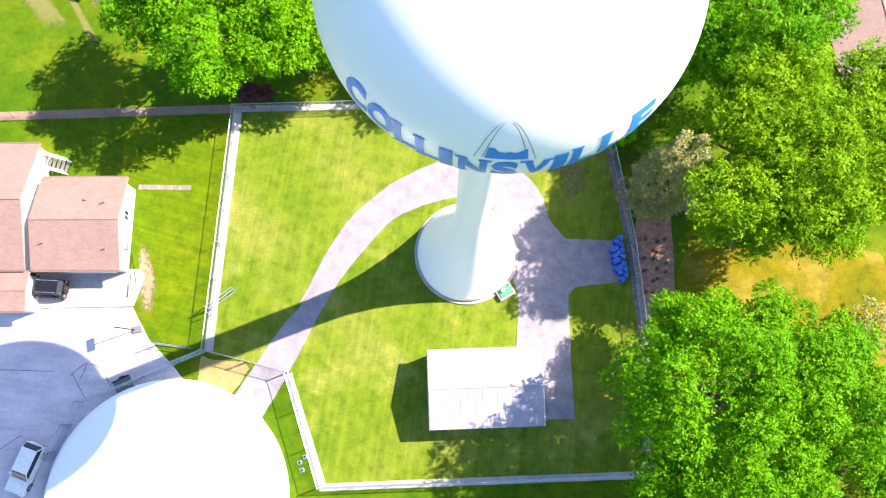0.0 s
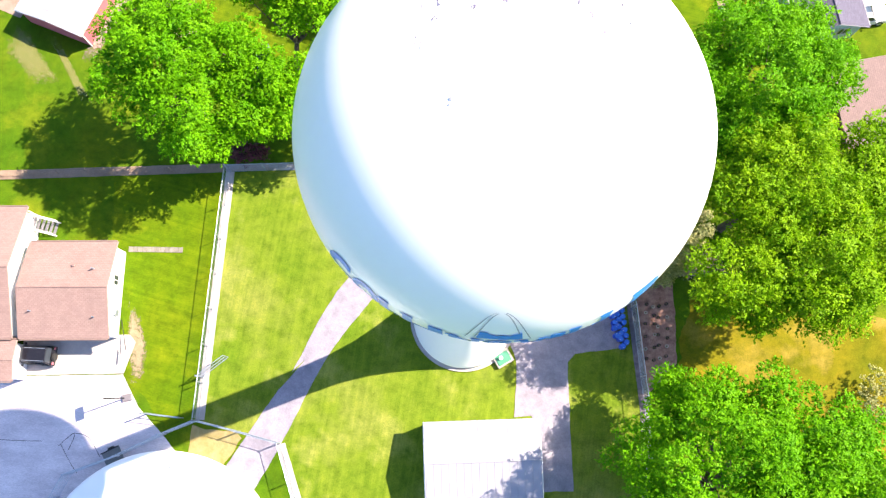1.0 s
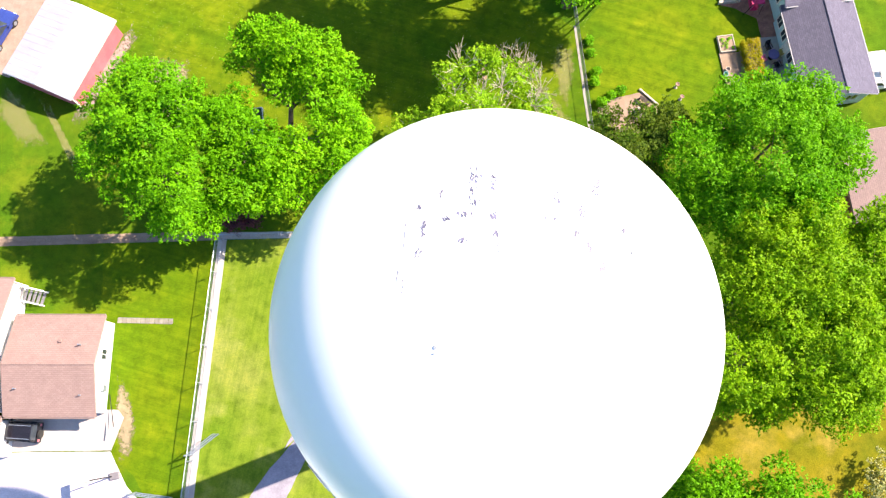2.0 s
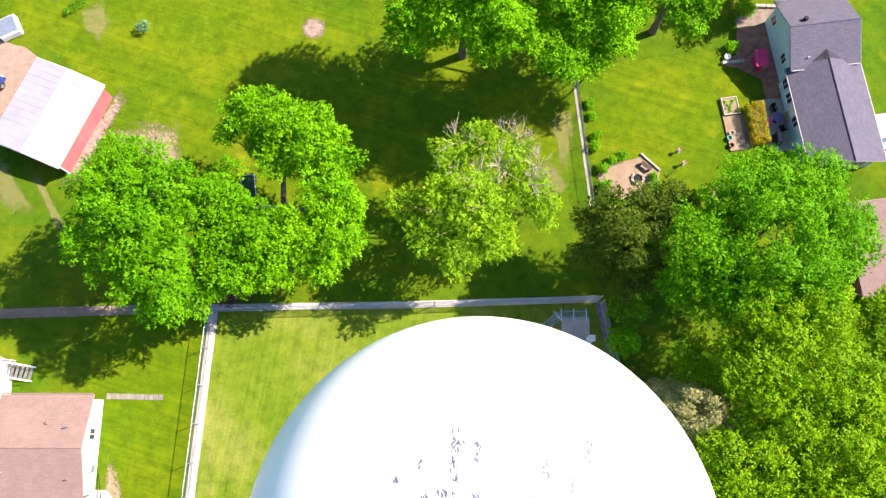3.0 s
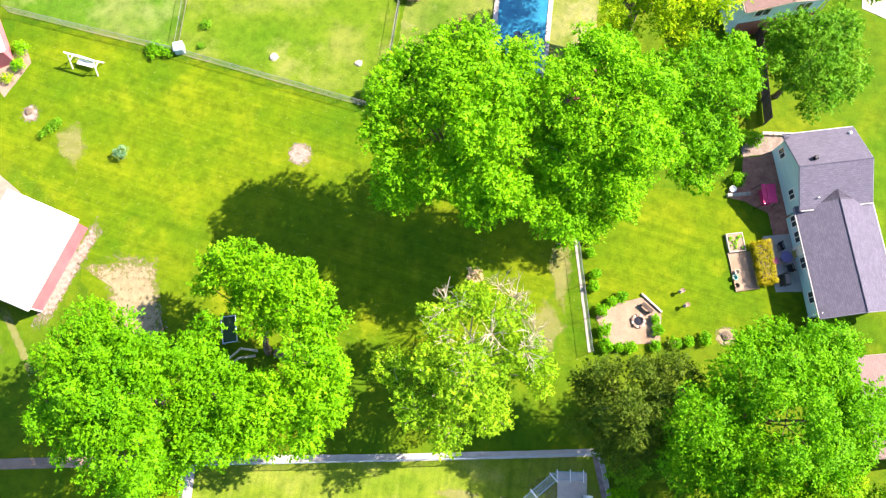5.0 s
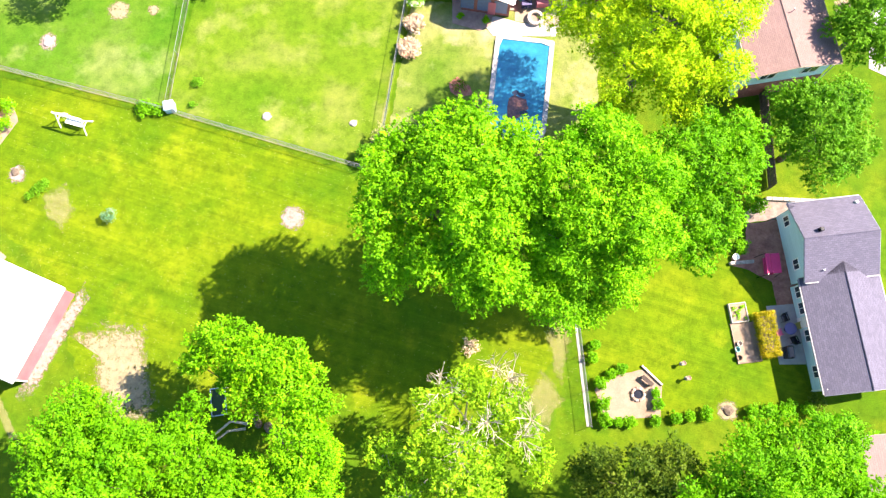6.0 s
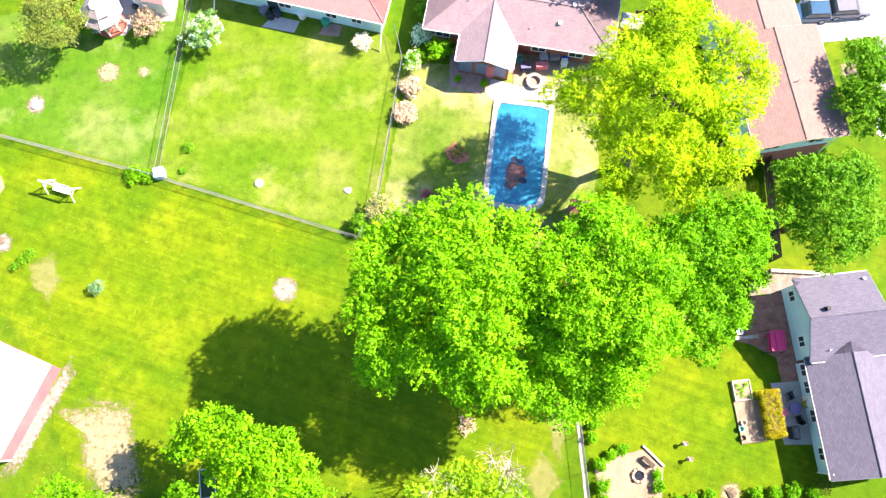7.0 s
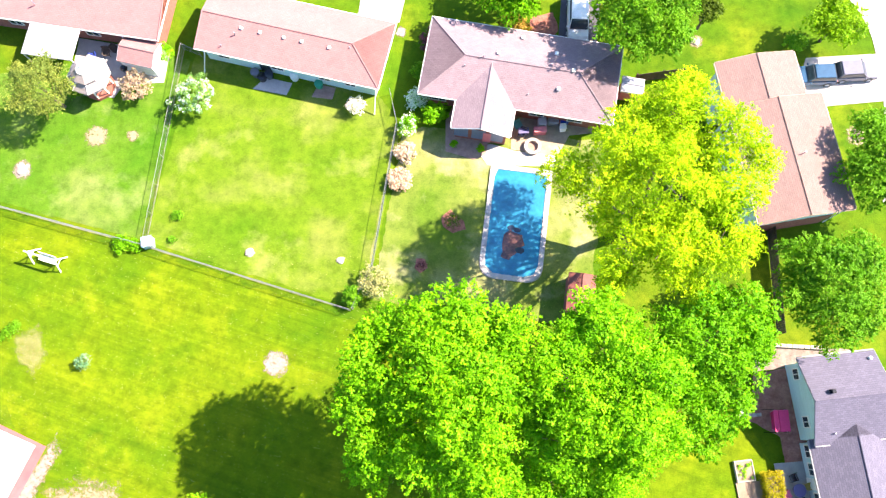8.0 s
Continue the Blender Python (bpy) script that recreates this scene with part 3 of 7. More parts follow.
def water_tower():
    t = thing("water_tower", FOOT, 0, "tall white water tower with a round tank and blue lettering", "water tower")
    part("base_slab", lathe([(0, 0.02), (4.6, 0.02), (4.6, 0.16), (0, 0.16)], 64), CONCRETE, t)
    prof = [(4.3, 0.16), (4.32, 0.5), (4.2, 0.7), (3.6, 2.2), (2.9, 4.2), (2.2, 6.6), (1.65, 9.0), (1.32, 11.5), (1.22, 14.0), (1.2, 32.4), (1.3, 33.8), (1.75, 34.9), (2.6, 35.9)]
    part("pedestal", lathe(prof, 56), WHITE, t, smooth=True)
    k = 64
    ball = [(0 if i in (0, k) else R_BALL * math.sin(math.pi * i / k), BALL.z - R_BALL * FLAT * math.cos(math.pi * i / k)) for i in range(k + 1)]
    bm = lathe(ball, 96)
    bmesh.ops.translate(bm, verts=bm.verts, vec=OFF)
    tank = part("tank", bm, WHITE, t, smooth=True)
    mid = Matrix.Translation((OFF.x, OFF.y, BALL.z))
    # plate seams of the tank
    for lat in (0,):
        bm = bmesh.new()
        r, z = R_BALL * math.cos(radians(lat)), R_BALL * math.sin(radians(lat))
        n = 96
        vs = [[bm.verts.new((rr * math.cos(2 * math.pi * i / n), rr * math.sin(2 * math.pi * i / n), z + dz)) for i in range(n)] for rr, dz in ((r * 1.0006, -0.02), (r * 1.0012, 0.0), (r * 1.0004 - 0.002, 0.02))]
        for a, b in zip(vs, vs[1:]):
            for i in range(n):
                bm.faces.new((a[i], a[(i + 1) % n], b[(i + 1) % n], b[i]))
        bmesh.ops.transform(bm, matrix=mid, verts=bm.verts)
        part("weld_seam", bm, WHITE, tank)

    def wrap(me, lat0, name, mat, r=R_BALL + 0.02):
        """Bends a flat mesh (degrees of azimuth, degrees of latitude) on to the tank."""
        bm = bmesh.new()
        bm.from_mesh(me)
        bmesh.ops.triangulate(bm, faces=bm.faces)
        for _ in range(3):
            es = [e for e in bm.edges if e.calc_length() > 1.6]
            if es:
                bmesh.ops.subdivide_edges(bm, edges=es, cuts=1)
                bmesh.ops.triangulate(bm, faces=bm.faces)
        for v in bm.verts:
            v.co = on_ball(v.co.x, lat0 + v.co.y, r + v.co.z) + Vector((OFF.x, OFF.y, BALL.z))
        return part(name, bm, mat, tank)

    def letter(ch, width):
        cu = bpy.data.curves.new("letter", "FONT")
        cu.body, cu.size, cu.offset, cu.fill_mode, cu.resolution_u = ch, 1.0, 0.05, "FRONT", 4
        ob = bpy.data.objects.new("letter", cu)
        scene.collection.objects.link(ob)
        bpy.context.view_layer.update()
        me = bpy.data.meshes.new_from_object(ob.evaluated_get(bpy.context.evaluated_depsgraph_get()))
        bpy.data.objects.remove(ob)
        xs = [v.co.x for v in me.vertices]
        ys = [v.co.y for v in me.vertices]
        sx, sy = width / (max(xs) - min(xs)), TALL / (max(ys) - min(ys))
        x0, y0 = min(xs), min(ys)
        for v in me.vertices:
            v.co = ((v.co.x - x0) * sx - width / 2, (v.co.y - y0) * sy, 0)
        return me

    word = "COLLINSVILLE"
    starts = (-50.3, -41.2, -31.9, -24.8, -17.6, -12.0, -2.6, 6.2, 14.4, 19.6, 28.2, 37.6)
    for ch, az in zip(word, starts):
        w = {"I": 4.0, "L": 7.0, "E": 8.4, "C": 8.6, "O": 9.2, "N": 8.2}.get(ch, 7.5)
        mid_az = az + w / 2
        low = 4.0 + 0.24 * max(0.0, abs(mid_az) - 8) - TALL
        me = letter(ch, w)
        for v in me.vertices:
            v.co.x += mid_az
        wrap(me, low, "letter", BLUE_PAINT)
        # slab serifs, as the painted letters have
        spots = {"L": [(0.16, 0), (0.16, 1)], "I": [(0.5, 0), (0.5, 1)], "N": [(0.1, 0), (0.1, 1), (0.9, 1)], "V": [(0.08, 1), (0.92, 1)], "E": [(0.14, 0), (0.14, 1)]}
        for fx, fy in spots.get(ch, []):
            serif = boxed(az + w * fx - 1.8, az + w * fx + 1.8, 0.0 if not fy else TALL - 1.0, 1.0 if not fy else TALL, -0.004, 0.004)
            me2 = bpy.data.meshes.new("serif")
            serif.to_mesh(me2)
            serif.free()
            wrap(me2, low, "serif", BLUE_PAINT, R_BALL + 0.03)
    # emblem: a low mound outline under a pair of thin arches
    me = bpy.data.meshes.new("mound")
    pts = [(-5, 0), (7.0, 0), (6.4, 6.4), (4.8, 4.9), (3.4, 3.7), (1.6, 4.4), (0.2, 3.6), (-1.6, 4.4), (-2.4, 6.2), (-4.2, 6.0)]
    me.from_pydata([(x, y, 0) for x, y in pts], [], [list(range(len(pts)))])
    wrap(me, 6.0, "emblem_mound", BLUE_PAINT, R_BALL + 0.025)
    for wide, high, name in ((8.4, 18.2, "emblem_arch"), (6.2, 17.8, "emblem_arch")):
        bm = bmesh.new()
        pv = None
        for i in range(33):
            s = -1 + i / 16
            x, y = 0.6 + wide * s, high * (1 - abs(s) ** 2.2)
            d = 0.16
            a = on_ball(x - d, 6.0 + y, R_BALL + 0.025) + Vector((OFF.x, OFF.y, BALL.z))
            b = on_ball(x + d, 6.0 + y + 0.1, R_BALL + 0.025) + Vector((OFF.x, OFF.y, BALL.z))
            v = (bm.verts.new(a), bm.verts.new(b))
            if pv and not 14 < i < 19:
                bm.faces.new((pv[0], pv[1], v[1], v[0]))
            pv = v
        part(name, bm, GREY_PAINT, tank)
    # stains and scuffs round the crown of the tank
    rnd = random.Random(8)
    # each patch: place on the crown, length down the slope, width, number of flecks
    runs = [(-0.98, 2.85, 0.9, 0.13, 24), (-0.45, 3.05, 0.5, 0.08, 10), (-0.45, 2.1, 0.2, 0.1, 7), (-0.38, 1.6, 0.1, 0.07, 10), (-1.2, 2.1, 0.12, 0.3, 10), (-1.62, 1.95, 0.2, 0.1, 6), (-2.33, 2.3, 0.1, 0.06, 5),
            (-2.18, 1.7, 0.35, 0.07, 14), (-2.28, 1.05, 0.25, 0.12, 8), (-1.8, 2.6, 0.3, 0.03, 5), (-1.2, 1.4, 0.1, 0.15, 8), (1.13, 2.8, 0.4, 0.12, 12), (1.06, 2.1, 0.1, 0.2, 6),
            (2.25, 3.2, 0.45, 0.16, 16), (1.75, 2.4, 0.35, 0.14, 14), (1.6, 1.75, 0.12, 0.09, 8), (1.95, 1.45, 0.25, 0.12, 10), (2.28, 0.95, 0.3, 0.08, 12), (2.88, 2.05, 0.2, 0.08, 8)]
    up = lambda u, w: Vector((OFF.x + u, OFF.y + w, BALL.z + 0.012 + FLAT * math.sqrt(R_BALL * R_BALL - u * u - w * w)))
    bm = bmesh.new()
    for x0, y0, long, wide, n in runs:
        for _ in range(n * 2):
            x, y = x0 + rnd.gauss(0, wide * 0.55), y0 + rnd.uniform(-0.55, 0.55) * long
            s, q, tilt = rnd.uniform(0.015, 0.052), rnd.uniform(0.25, 0.65), rnd.uniform(-0.9, 0.9)
            k = rnd.randint(5, 8)
            vs = []
            for i in range(k):
                u, w = q * s * math.cos(6.283 * i / k) * rnd.uniform(0.5, 1.3), 1.5 * s * math.sin(6.283 * i / k) * rnd.uniform(0.5, 1.3)
                vs.append(bm.verts.new(up(x + u + tilt * w, y + w)))
            bm.faces.new(vs)
    # thin dried water runs, drawn north to south over the crown
    for x0, y0, y1 in ((-2.65, 1.9, 0.75), (-2.75, 0.6, -0.2), (-2.6, 0.4, -0.3), (-2.2, 1.9, 1.2), (-1.06, 3.6, 2.3), (-0.92, 3.6, 2.1), (-0.52, 3.5, 2.7), (-0.32, 1.6, 0.7), (2.42, 0.5, -0.15), (2.46, 0.3, -0.1), (2.36, 1.0, 0.4)):
        pv = None
        for i in range(13):
            f = i / 12
            x, y, w = x0 + 0.02 * math.sin(i * 1.7 + x0 * 9), y0 + (y1 - y0) * f, 0.016 * (1 - 0.6 * f) * (0.6 + 0.4 * math.sin(i * 2.1))
            v = [bm.verts.new(up(u, y)) for u in (x - w, x + w)]
            if pv:
                bm.faces.new((pv[0], pv[1], v[1], v[0]))
            pv = v
    scuff = part("stain", bm, surface("lilac_scuff", (0.06, 0.06, 0.105), (0.17, 0.165, 0.26), 4, 12, 0.6), tank)
    tagged(scuff, kind="stuff")
    for az0, lat, r in ((-53.7, 72.2, 0.06), (-51, 71.2, 0.03), (115, 60.4, 0.06)):
        p = on_ball(az0, lat, R_BALL) + Vector((OFF.x, OFF.y, BALL.z))
        part("roof_fitting", tubed(p, p + on_ball(az0, lat, 0.04), r, r * 0.8, 8), GREY_PAINT, tank)
    # concrete vault with a green lid at the foot
    v = thing("vault_box", (4.95, 9.25, 0.0), 33, "concrete vault with a green lid beside the tower foot", "vault")
    part("kerb", boxed(-0.75, 0.75, -0.6, 0.6, 0.0, 0.42, bev=0.03), CONCRETE, v)
    part("lid", boxed(-0.6, 0.6, -0.45, 0.45, 0.42, 0.5, bev=0.02), plain("green_lid", (0.05, 0.24, 0.14), 0.5), v)
    part("vent", tubed((-0.15, 0.1, 0.5), (-0.15, 0.1, 0.78), 0.16, 0.16, 12), TRIM, v)


water_tower()


def ground_tank():
    t = thing("ground_tank", (-21.9, -9.6, 0), 0, "low round white reservoir with a shallow domed roof", "reservoir")
    part("wall", lathe([(9.75, 0.0), (9.75, 1.1), (9.55, 1.1), (9.55, 0.0)], 96), WHITE, t)
    part("roof", lathe([(9.85, 1.1), (9.85, 1.2)] + [(9.8 * math.cos(a * 0.0785), 1.2 + 1.0 * math.sin(a * 0.0785)) for a in range(1, 20)] + [(0, 2.2)], 96), WHITE, t, smooth=True)
    part("hatch", lathe([(0, 2.18), (0.35, 2.18), (0.35, 2.5), (0, 2.55)], 20), GALV, t)
    part("vent", tubed((0.2, 8.6, 1.5), (0.2, 8.6, 1.8), 0.09, 0.09, 10), GALV, t)


ground_tank()


# ---- trees ----
def leaf_cloud(centres, radii, per, size, rng, up=0.9, flat=0.7):
    """Leaves on the skins of many small clumps: corner points of kite-shaped blades."""
    k = len(centres)
    idx = np.repeat(np.arange(k), per)
    n = len(idx)
    d = rng.normal(size=(n, 3))
    d[:, 2] = np.abs(d[:, 2]) * rng.choice([1, 1, 1, -0.6], n)
    d /= np.linalg.norm(d, axis=1)[:, None]
    rad = radii[idx][:, None] * rng.uniform(0.45, 1.25, (n, 1))
    pos = centres[idx] + d * rad * np.array([1, 1, flat])
    nor = d + rng.normal(size=(n, 3)) * 0.55 + np.array([0, 0, up])
    nor /= np.linalg.norm(nor, axis=1)[:, None]
    t = np.cross(nor, rng.normal(size=(n, 3)))
    t /= np.linalg.norm(t, axis=1)[:, None] + 1e-9
    b = np.cross(nor, t)
    s = size * rng.uniform(0.6, 1.35, (n, 1))
    v = np.stack([pos - t * s, pos + b * s * 0.55 - t * s * 0.1, pos + t * s * 1.1 - nor * s * 0.25, pos - b * s * 0.55 - t * s * 0.1], 1)
    return v.reshape(-1, 3)


def leaves(name, verts, mat, parent, label=""):
    n = len(verts) // 4
    me = bpy.data.meshes.new(name)
    me.vertices.add(4 * n)
    me.vertices.foreach_set("co", verts.astype(np.float32).ravel())
    me.loops.add(4 * n)
    me.loops.foreach_set("vertex_index", np.arange(4 * n, dtype=np.int32))
    me.polygons.add(n)
    me.polygons.foreach_set("loop_start", np.arange(0, 4 * n, 4, dtype=np.int32))
    me.update(calc_edges=True)
    me.materials.append(mat)
    ob = new(name, me)
    ob.parent = parent
    return tagged(ob, label)


def dome(n, rng, low=-0.25):
    """Even directions over the upper part of a ball, shaken."""
    i = np.arange(n) + 0.5
    z = 1 - (1 - low) * i / n
    a = i * 2.39996 + rng.uniform(0, 6.28)
    q = np.sqrt(np.clip(1 - z * z, 0, 1))
    return np.stack([q * np.cos(a), q * np.sin(a), z], 1) + rng.normal(size=(n, 3)) * 0.12


def sprays(at, out, length, per, leaf, rng):
    """Flat leafy shoots: each starts at a point, runs its own way and carries leaves on both sides."""
    n = len(at)
    up = out + np.array([0, 0, 0.3]) + rng.normal(size=(n, 3)) * 0.16
    axis = out * np.array([1, 1, 0.3]) + rng.normal(size=(n, 3)) * 0.45 + np.array([0, 0, -0.08])
    axis /= np.linalg.norm(axis, axis=1)[:, None]
    side = np.cross(up, axis)
    side /= np.linalg.norm(side, axis=1)[:, None] + 1e-9
    up = np.cross(axis, side)
    run = length * rng.uniform(0.6, 1.3, n)
    i = np.repeat(np.arange(n), per)
    m = len(i)
    f = rng.random(m) ** 0.8
    hand = rng.choice([-1.0, 1.0], m)
    off = hand * np.abs(rng.normal(size=m)) * 0.3 * (1.15 - f)
    L = run[i][:, None]
    pos = at[i] + axis[i] * (f[:, None] - 0.3) * L + side[i] * off[:, None] * L + up[i] * rng.normal(size=(m, 1)) * 0.08 * L - np.array([0, 0, 1]) * (f[:, None] ** 2) * 0.16 * L
    nor = up[i] + rng.normal(size=(m, 3)) * 0.24
    nor /= np.linalg.norm(nor, axis=1)[:, None]
    t = axis[i] + side[i] * hand[:, None] * 0.9 + rng.normal(size=(m, 3)) * 0.35
    t -= nor * (t * nor).sum(1)[:, None]
    t /= np.linalg.norm(t, axis=1)[:, None] + 1e-9
    w = np.cross(nor, t)
    s = leaf * rng.uniform(0.65, 1.3, (m, 1))
    v = np.stack([pos - t * s, pos + w * s * 0.6 - t * s * 0.05, pos + t * s * 1.1 - nor * s * 0.22, pos - w * s * 0.6 - t * s * 0.05], 1)
    return v.reshape(-1, 3)


def round_crown(r, top, seed):
    """Boughs of a plain broad crown: one in the middle and a ring of lower ones."""
    rnd = random.Random(seed)
    out = [(rnd.uniform(-0.1, 0.1) * r, rnd.uniform(-0.1, 0.1) * r, r * 0.56, top)]
    n = 8
    for i in range(n):
        a = i * 6.283 / n + rnd.uniform(-0.3, 0.3)
        d = r * rnd.uniform(0.5, 0.66)
        out.append((d * math.cos(a), d * math.sin(a), r * rnd.uniform(0.3, 0.42), top - r * rnd.uniform(0.12, 0.5)))
    return out


def tree(x, y, boughs, mat, label, seed, base, dens=1.0, leaf=0.088, tuft=0.8, shoot=0.5, bark=None, trunk_at=(0, 0), gaps=0.0, snug=0.92, name="tree"):
    """A trunk with limbs under a crown of boughs (place beside the trunk, radius, top), each a heap of tufts of leafy shoots."""
    rng = np.random.default_rng(seed)
    t = thing(name, (x, y, 0), 0, label, "tree")
    at, out, inner, inner_out = [], [], [], []
    hearts = []
    for dx, dy, r, top in boughs:
        r = r * snug
        deep = min(r * 0.95, (top - base) * 0.6)
        c = np.array([dx, dy, top - deep])
        hearts.append((Vector(c), r))
        q = min(tuft * rng.uniform(0.85, 1.15), r * 0.6)
        k = max(6, int(1.5 * (r / q) ** 2))
        d = dome(k, rng, -0.45)
        tc = c + d * (np.array([r, r, deep]) - q * 0.75) * rng.uniform(0.68, 1.1, (k, 1))
        if gaps:
            tc, d = tc[rng.random(k) > gaps], d[:len(tc)]
        n = max(6, int(40 * dens * (q / 0.75) ** 2))
        for p, o in zip(tc, d):
            e = dome(n, rng, -0.3) + o * 0.45
            at.append(p + e * q * rng.uniform(0.62, 1.02, (n, 1)) * np.array([1, 1, 0.85]))
            out.append(e / np.linalg.norm(e, axis=1)[:, None])
        n = int(16 * r * r)
        e = dome(n, rng, -0.7)
        inner.append(c + e * np.array([r, r, deep]) * rng.uniform(0.35, 0.78, (n, 1)))
        inner_out.append(e)
    crown = np.concatenate([sprays(np.concatenate(at), np.concatenate(out), shoot, 11, leaf, rng), sprays(np.concatenate(inner), np.concatenate(inner_out), shoot * 1.6, 8, leaf * 1.6, rng)])
    leaves("crown", crown, mat, t)
    bk = bark or BARK
    tx, ty = trunk_at
    wide = max(math.hypot(dx, dy) + r for dx, dy, r, top in boughs)
    tr = max(0.12, wide * 0.045)
    bm = bmesh.new()
    fork = Vector((tx * 0.6, ty * 0.6, base * 0.9))
    tube(bm, (tx, ty, -0.1), (tx * 0.9, ty * 0.9, base * 0.45), tr * 1.35, tr, 9)
    tube(bm, (tx * 0.9, ty * 0.9, base * 0.43), fork, tr, tr * 0.8, 9)
    part("trunk", bm, bk, t)
    for c, r in hearts[:11]:
        bm = bmesh.new()
        m = fork.lerp(c, 0.5) + Vector((0, 0, -0.3))
        tube(bm, fork - Vector((0, 0, 0.2)), m, tr * 0.5, tr * 0.3, 6)
        tube(bm, m, c, tr * 0.3, tr * 0.1, 6)
        for i in range(5):
            a = i * 1.257 + r
            tube(bm, c - Vector((0, 0, 0.3)), c + Vector((math.cos(a) * r * 0.7, math.sin(a) * r * 0.7, r * 0.35)), tr * 0.1, tr * 0.04, 5)
        part("limb", bm, bk, t)
    return t


def shrub(x, y, r, h, mat, label, seed, leaf=0.09, dens=1.0, mat2=None, name="shrub", group="", clump=0.3):
    rng = np.random.default_rng(seed)
    t = thing(name, (x, y, 0), 0, label, "shrub", group)
    k = max(8, int(14 * (r / clump) ** 1.5 * 0.4))
    d = dome(k, rng, -0.2)
    cs = d * np.array([r, r, h * 0.5]) * rng.uniform(0.45, 0.88, (k, 1)) + np.array([0, 0, h * 0.5])
    cs[:, 2] = np.maximum(cs[:, 2], 0.12)
    rs = clump * rng.uniform(0.6, 1.2, k)
    per = max(8, int(26 * dens))
    leaves("foliage", leaf_cloud(cs, rs, per, leaf, rng), mat, t)
    if mat2:
        pick = rng.random(k) < 0.55
        leaves("blossom", leaf_cloud(cs[pick] * np.array([1.03, 1.03, 1.04]), rs[pick] * 0.9, per // 2, leaf, rng, 0.6), mat2, t)
    for i in range(4):
        a = i * 1.57 + seed
        part("stem", tubed((0.06 * math.cos(a), 0.06 * math.sin(a), -0.05), (r * 0.4 * math.cos(a), r * 0.4 * math.sin(a), h * 0.5), 0.03, 0.012, 5), BARK, t)
    return t


tree(-23.3, 29.8, [(0.4, 0.2, 4.1, 15.6), (-1.9, 2.1, 3.2, 14.2), (1.7, 2.5, 3.1, 14.2), (-2.7, -1.7, 2.6, 13.0), (1.6, -3.3, 3.1, 13.8), (2.0, -5.5, 2.0, 11.0), (-1.7, 4.7, 1.9, 12.5)], LEAF, "tall broad maple with dense bright leaves beside the lane", 11, 4.5, tuft=0.85)
tree(-17.9, 29.3, [(-0.8, 2.3, 2.9, 11.4), (1.4, 0.4, 3.2, 11.0), (-0.8, -2.0, 2.5, 10.0), (-1.8, -4.2, 1.9, 9.0), (1.4, -2.0, 2.1, 9.3), (-0.5, 5.1, 1.6, 8.5)], LEAF, "middle-sized leafy maple in the hedge row", 12, 3.2, tuft=0.85)
tree(-13.8, 28.8, [(-0.1, -0.4, 2.7, 9.6), (1.0, 1.7, 2.0, 9.8), (-1.4, -1.7, 1.6, 8.2)], LEAF_LIME, "small leafy maple in the hedge row", 13, 2.6, tuft=0.7)
tree(-9.6, 32.3, [(0.2, 0.0, 2.2, 7.2), (-0.6, 3.4, 1.6, 7.2), (-0.1, 0.9, 2.4, 10.6), (0.4, 3.4, 1.8, 10.0), (0.2, -1.8, 2.2, 10.4), (-0.5, -4.0, 2.0, 9.2), (1.4, 0.1, 1.4, 9.0), (1.2, -2.8, 1.6, 9.0), (-1.8, 4.4, 1.9, 10.2)], LEAF_LIME, "light green tree with an open forked trunk", 14, 3.6, trunk_at=(-4.6, 1.9), tuft=0.7, dens=0.9)
tree(-14.4, 39.2, [(-1.9, 1.1, 1.9, 10.0), (0.4, 0.1, 2.1, 10.5), (2.7, -0.3, 1.9, 10.0), (4.3, -0.7, 1.3, 9.4), (-3.5, 0.8, 1.5, 9.0), (-4.5, -0.5, 1.0, 7.4), (-0.1, -1.6, 1.5, 8.8), (0.1, -3.2, 1.4, 8.4), (-1.6, -1.3, 1.3, 8.2)], LEAF_LIME, "light green tree with a leaning crown", 15, 3.4, trunk_at=(-0.6, -4.9), tuft=0.62, dens=0.85)
tree(1.7, 33.4, [(0.2, 0.0, 3.2, 8.2), (0.0, -0.6, 3.2, 12.6), (-2.5, 3.2, 1.8, 11.0), (0.2, 4.8, 1.8, 11.0), (2.6, 3.6, 1.8, 10.6), (4.2, 1.3, 2.2, 10.6), (-5.5, -0.3, 1.5, 9.0), (-3.7, -3.2, 1.9, 10.0), (-0.9, -4.4, 1.8, 10.2), (1.8, -3.1, 2.0, 10.6), (5.2, -0.2, 1.5, 9.4), (-2.8, 0.2, 2.0, 11.4)], leaf_mat("pale_leaf", (0.09, 0.23, 0.003), (0.23, 0.42, 0.014), (1.6, 1.25, 1.1)), "half-dead pale green tree with bare twigs showing", 16, 3.6, dens=0.8, leaf=0.085, tuft=0.6, bark=BARK_GREY, gaps=0.15)
tree(13.7, 31.2, [(0.0, 0.8, 3.2, 12.4), (-2.1, -0.4, 2.2, 10.0), (2.2, 2.0, 2.2, 12.0), (-0.5, -2.5, 2.0, 8.5), (1.0, -1.8, 2.2, 9.5), (-2.6, 1.9, 1.3, 8.0)], LEAF_MOSS, "dark olive evergreen tree at the fence corner", 17, 2.0, leaf=0.08, tuft=0.6, shoot=0.5, dens=1.25)
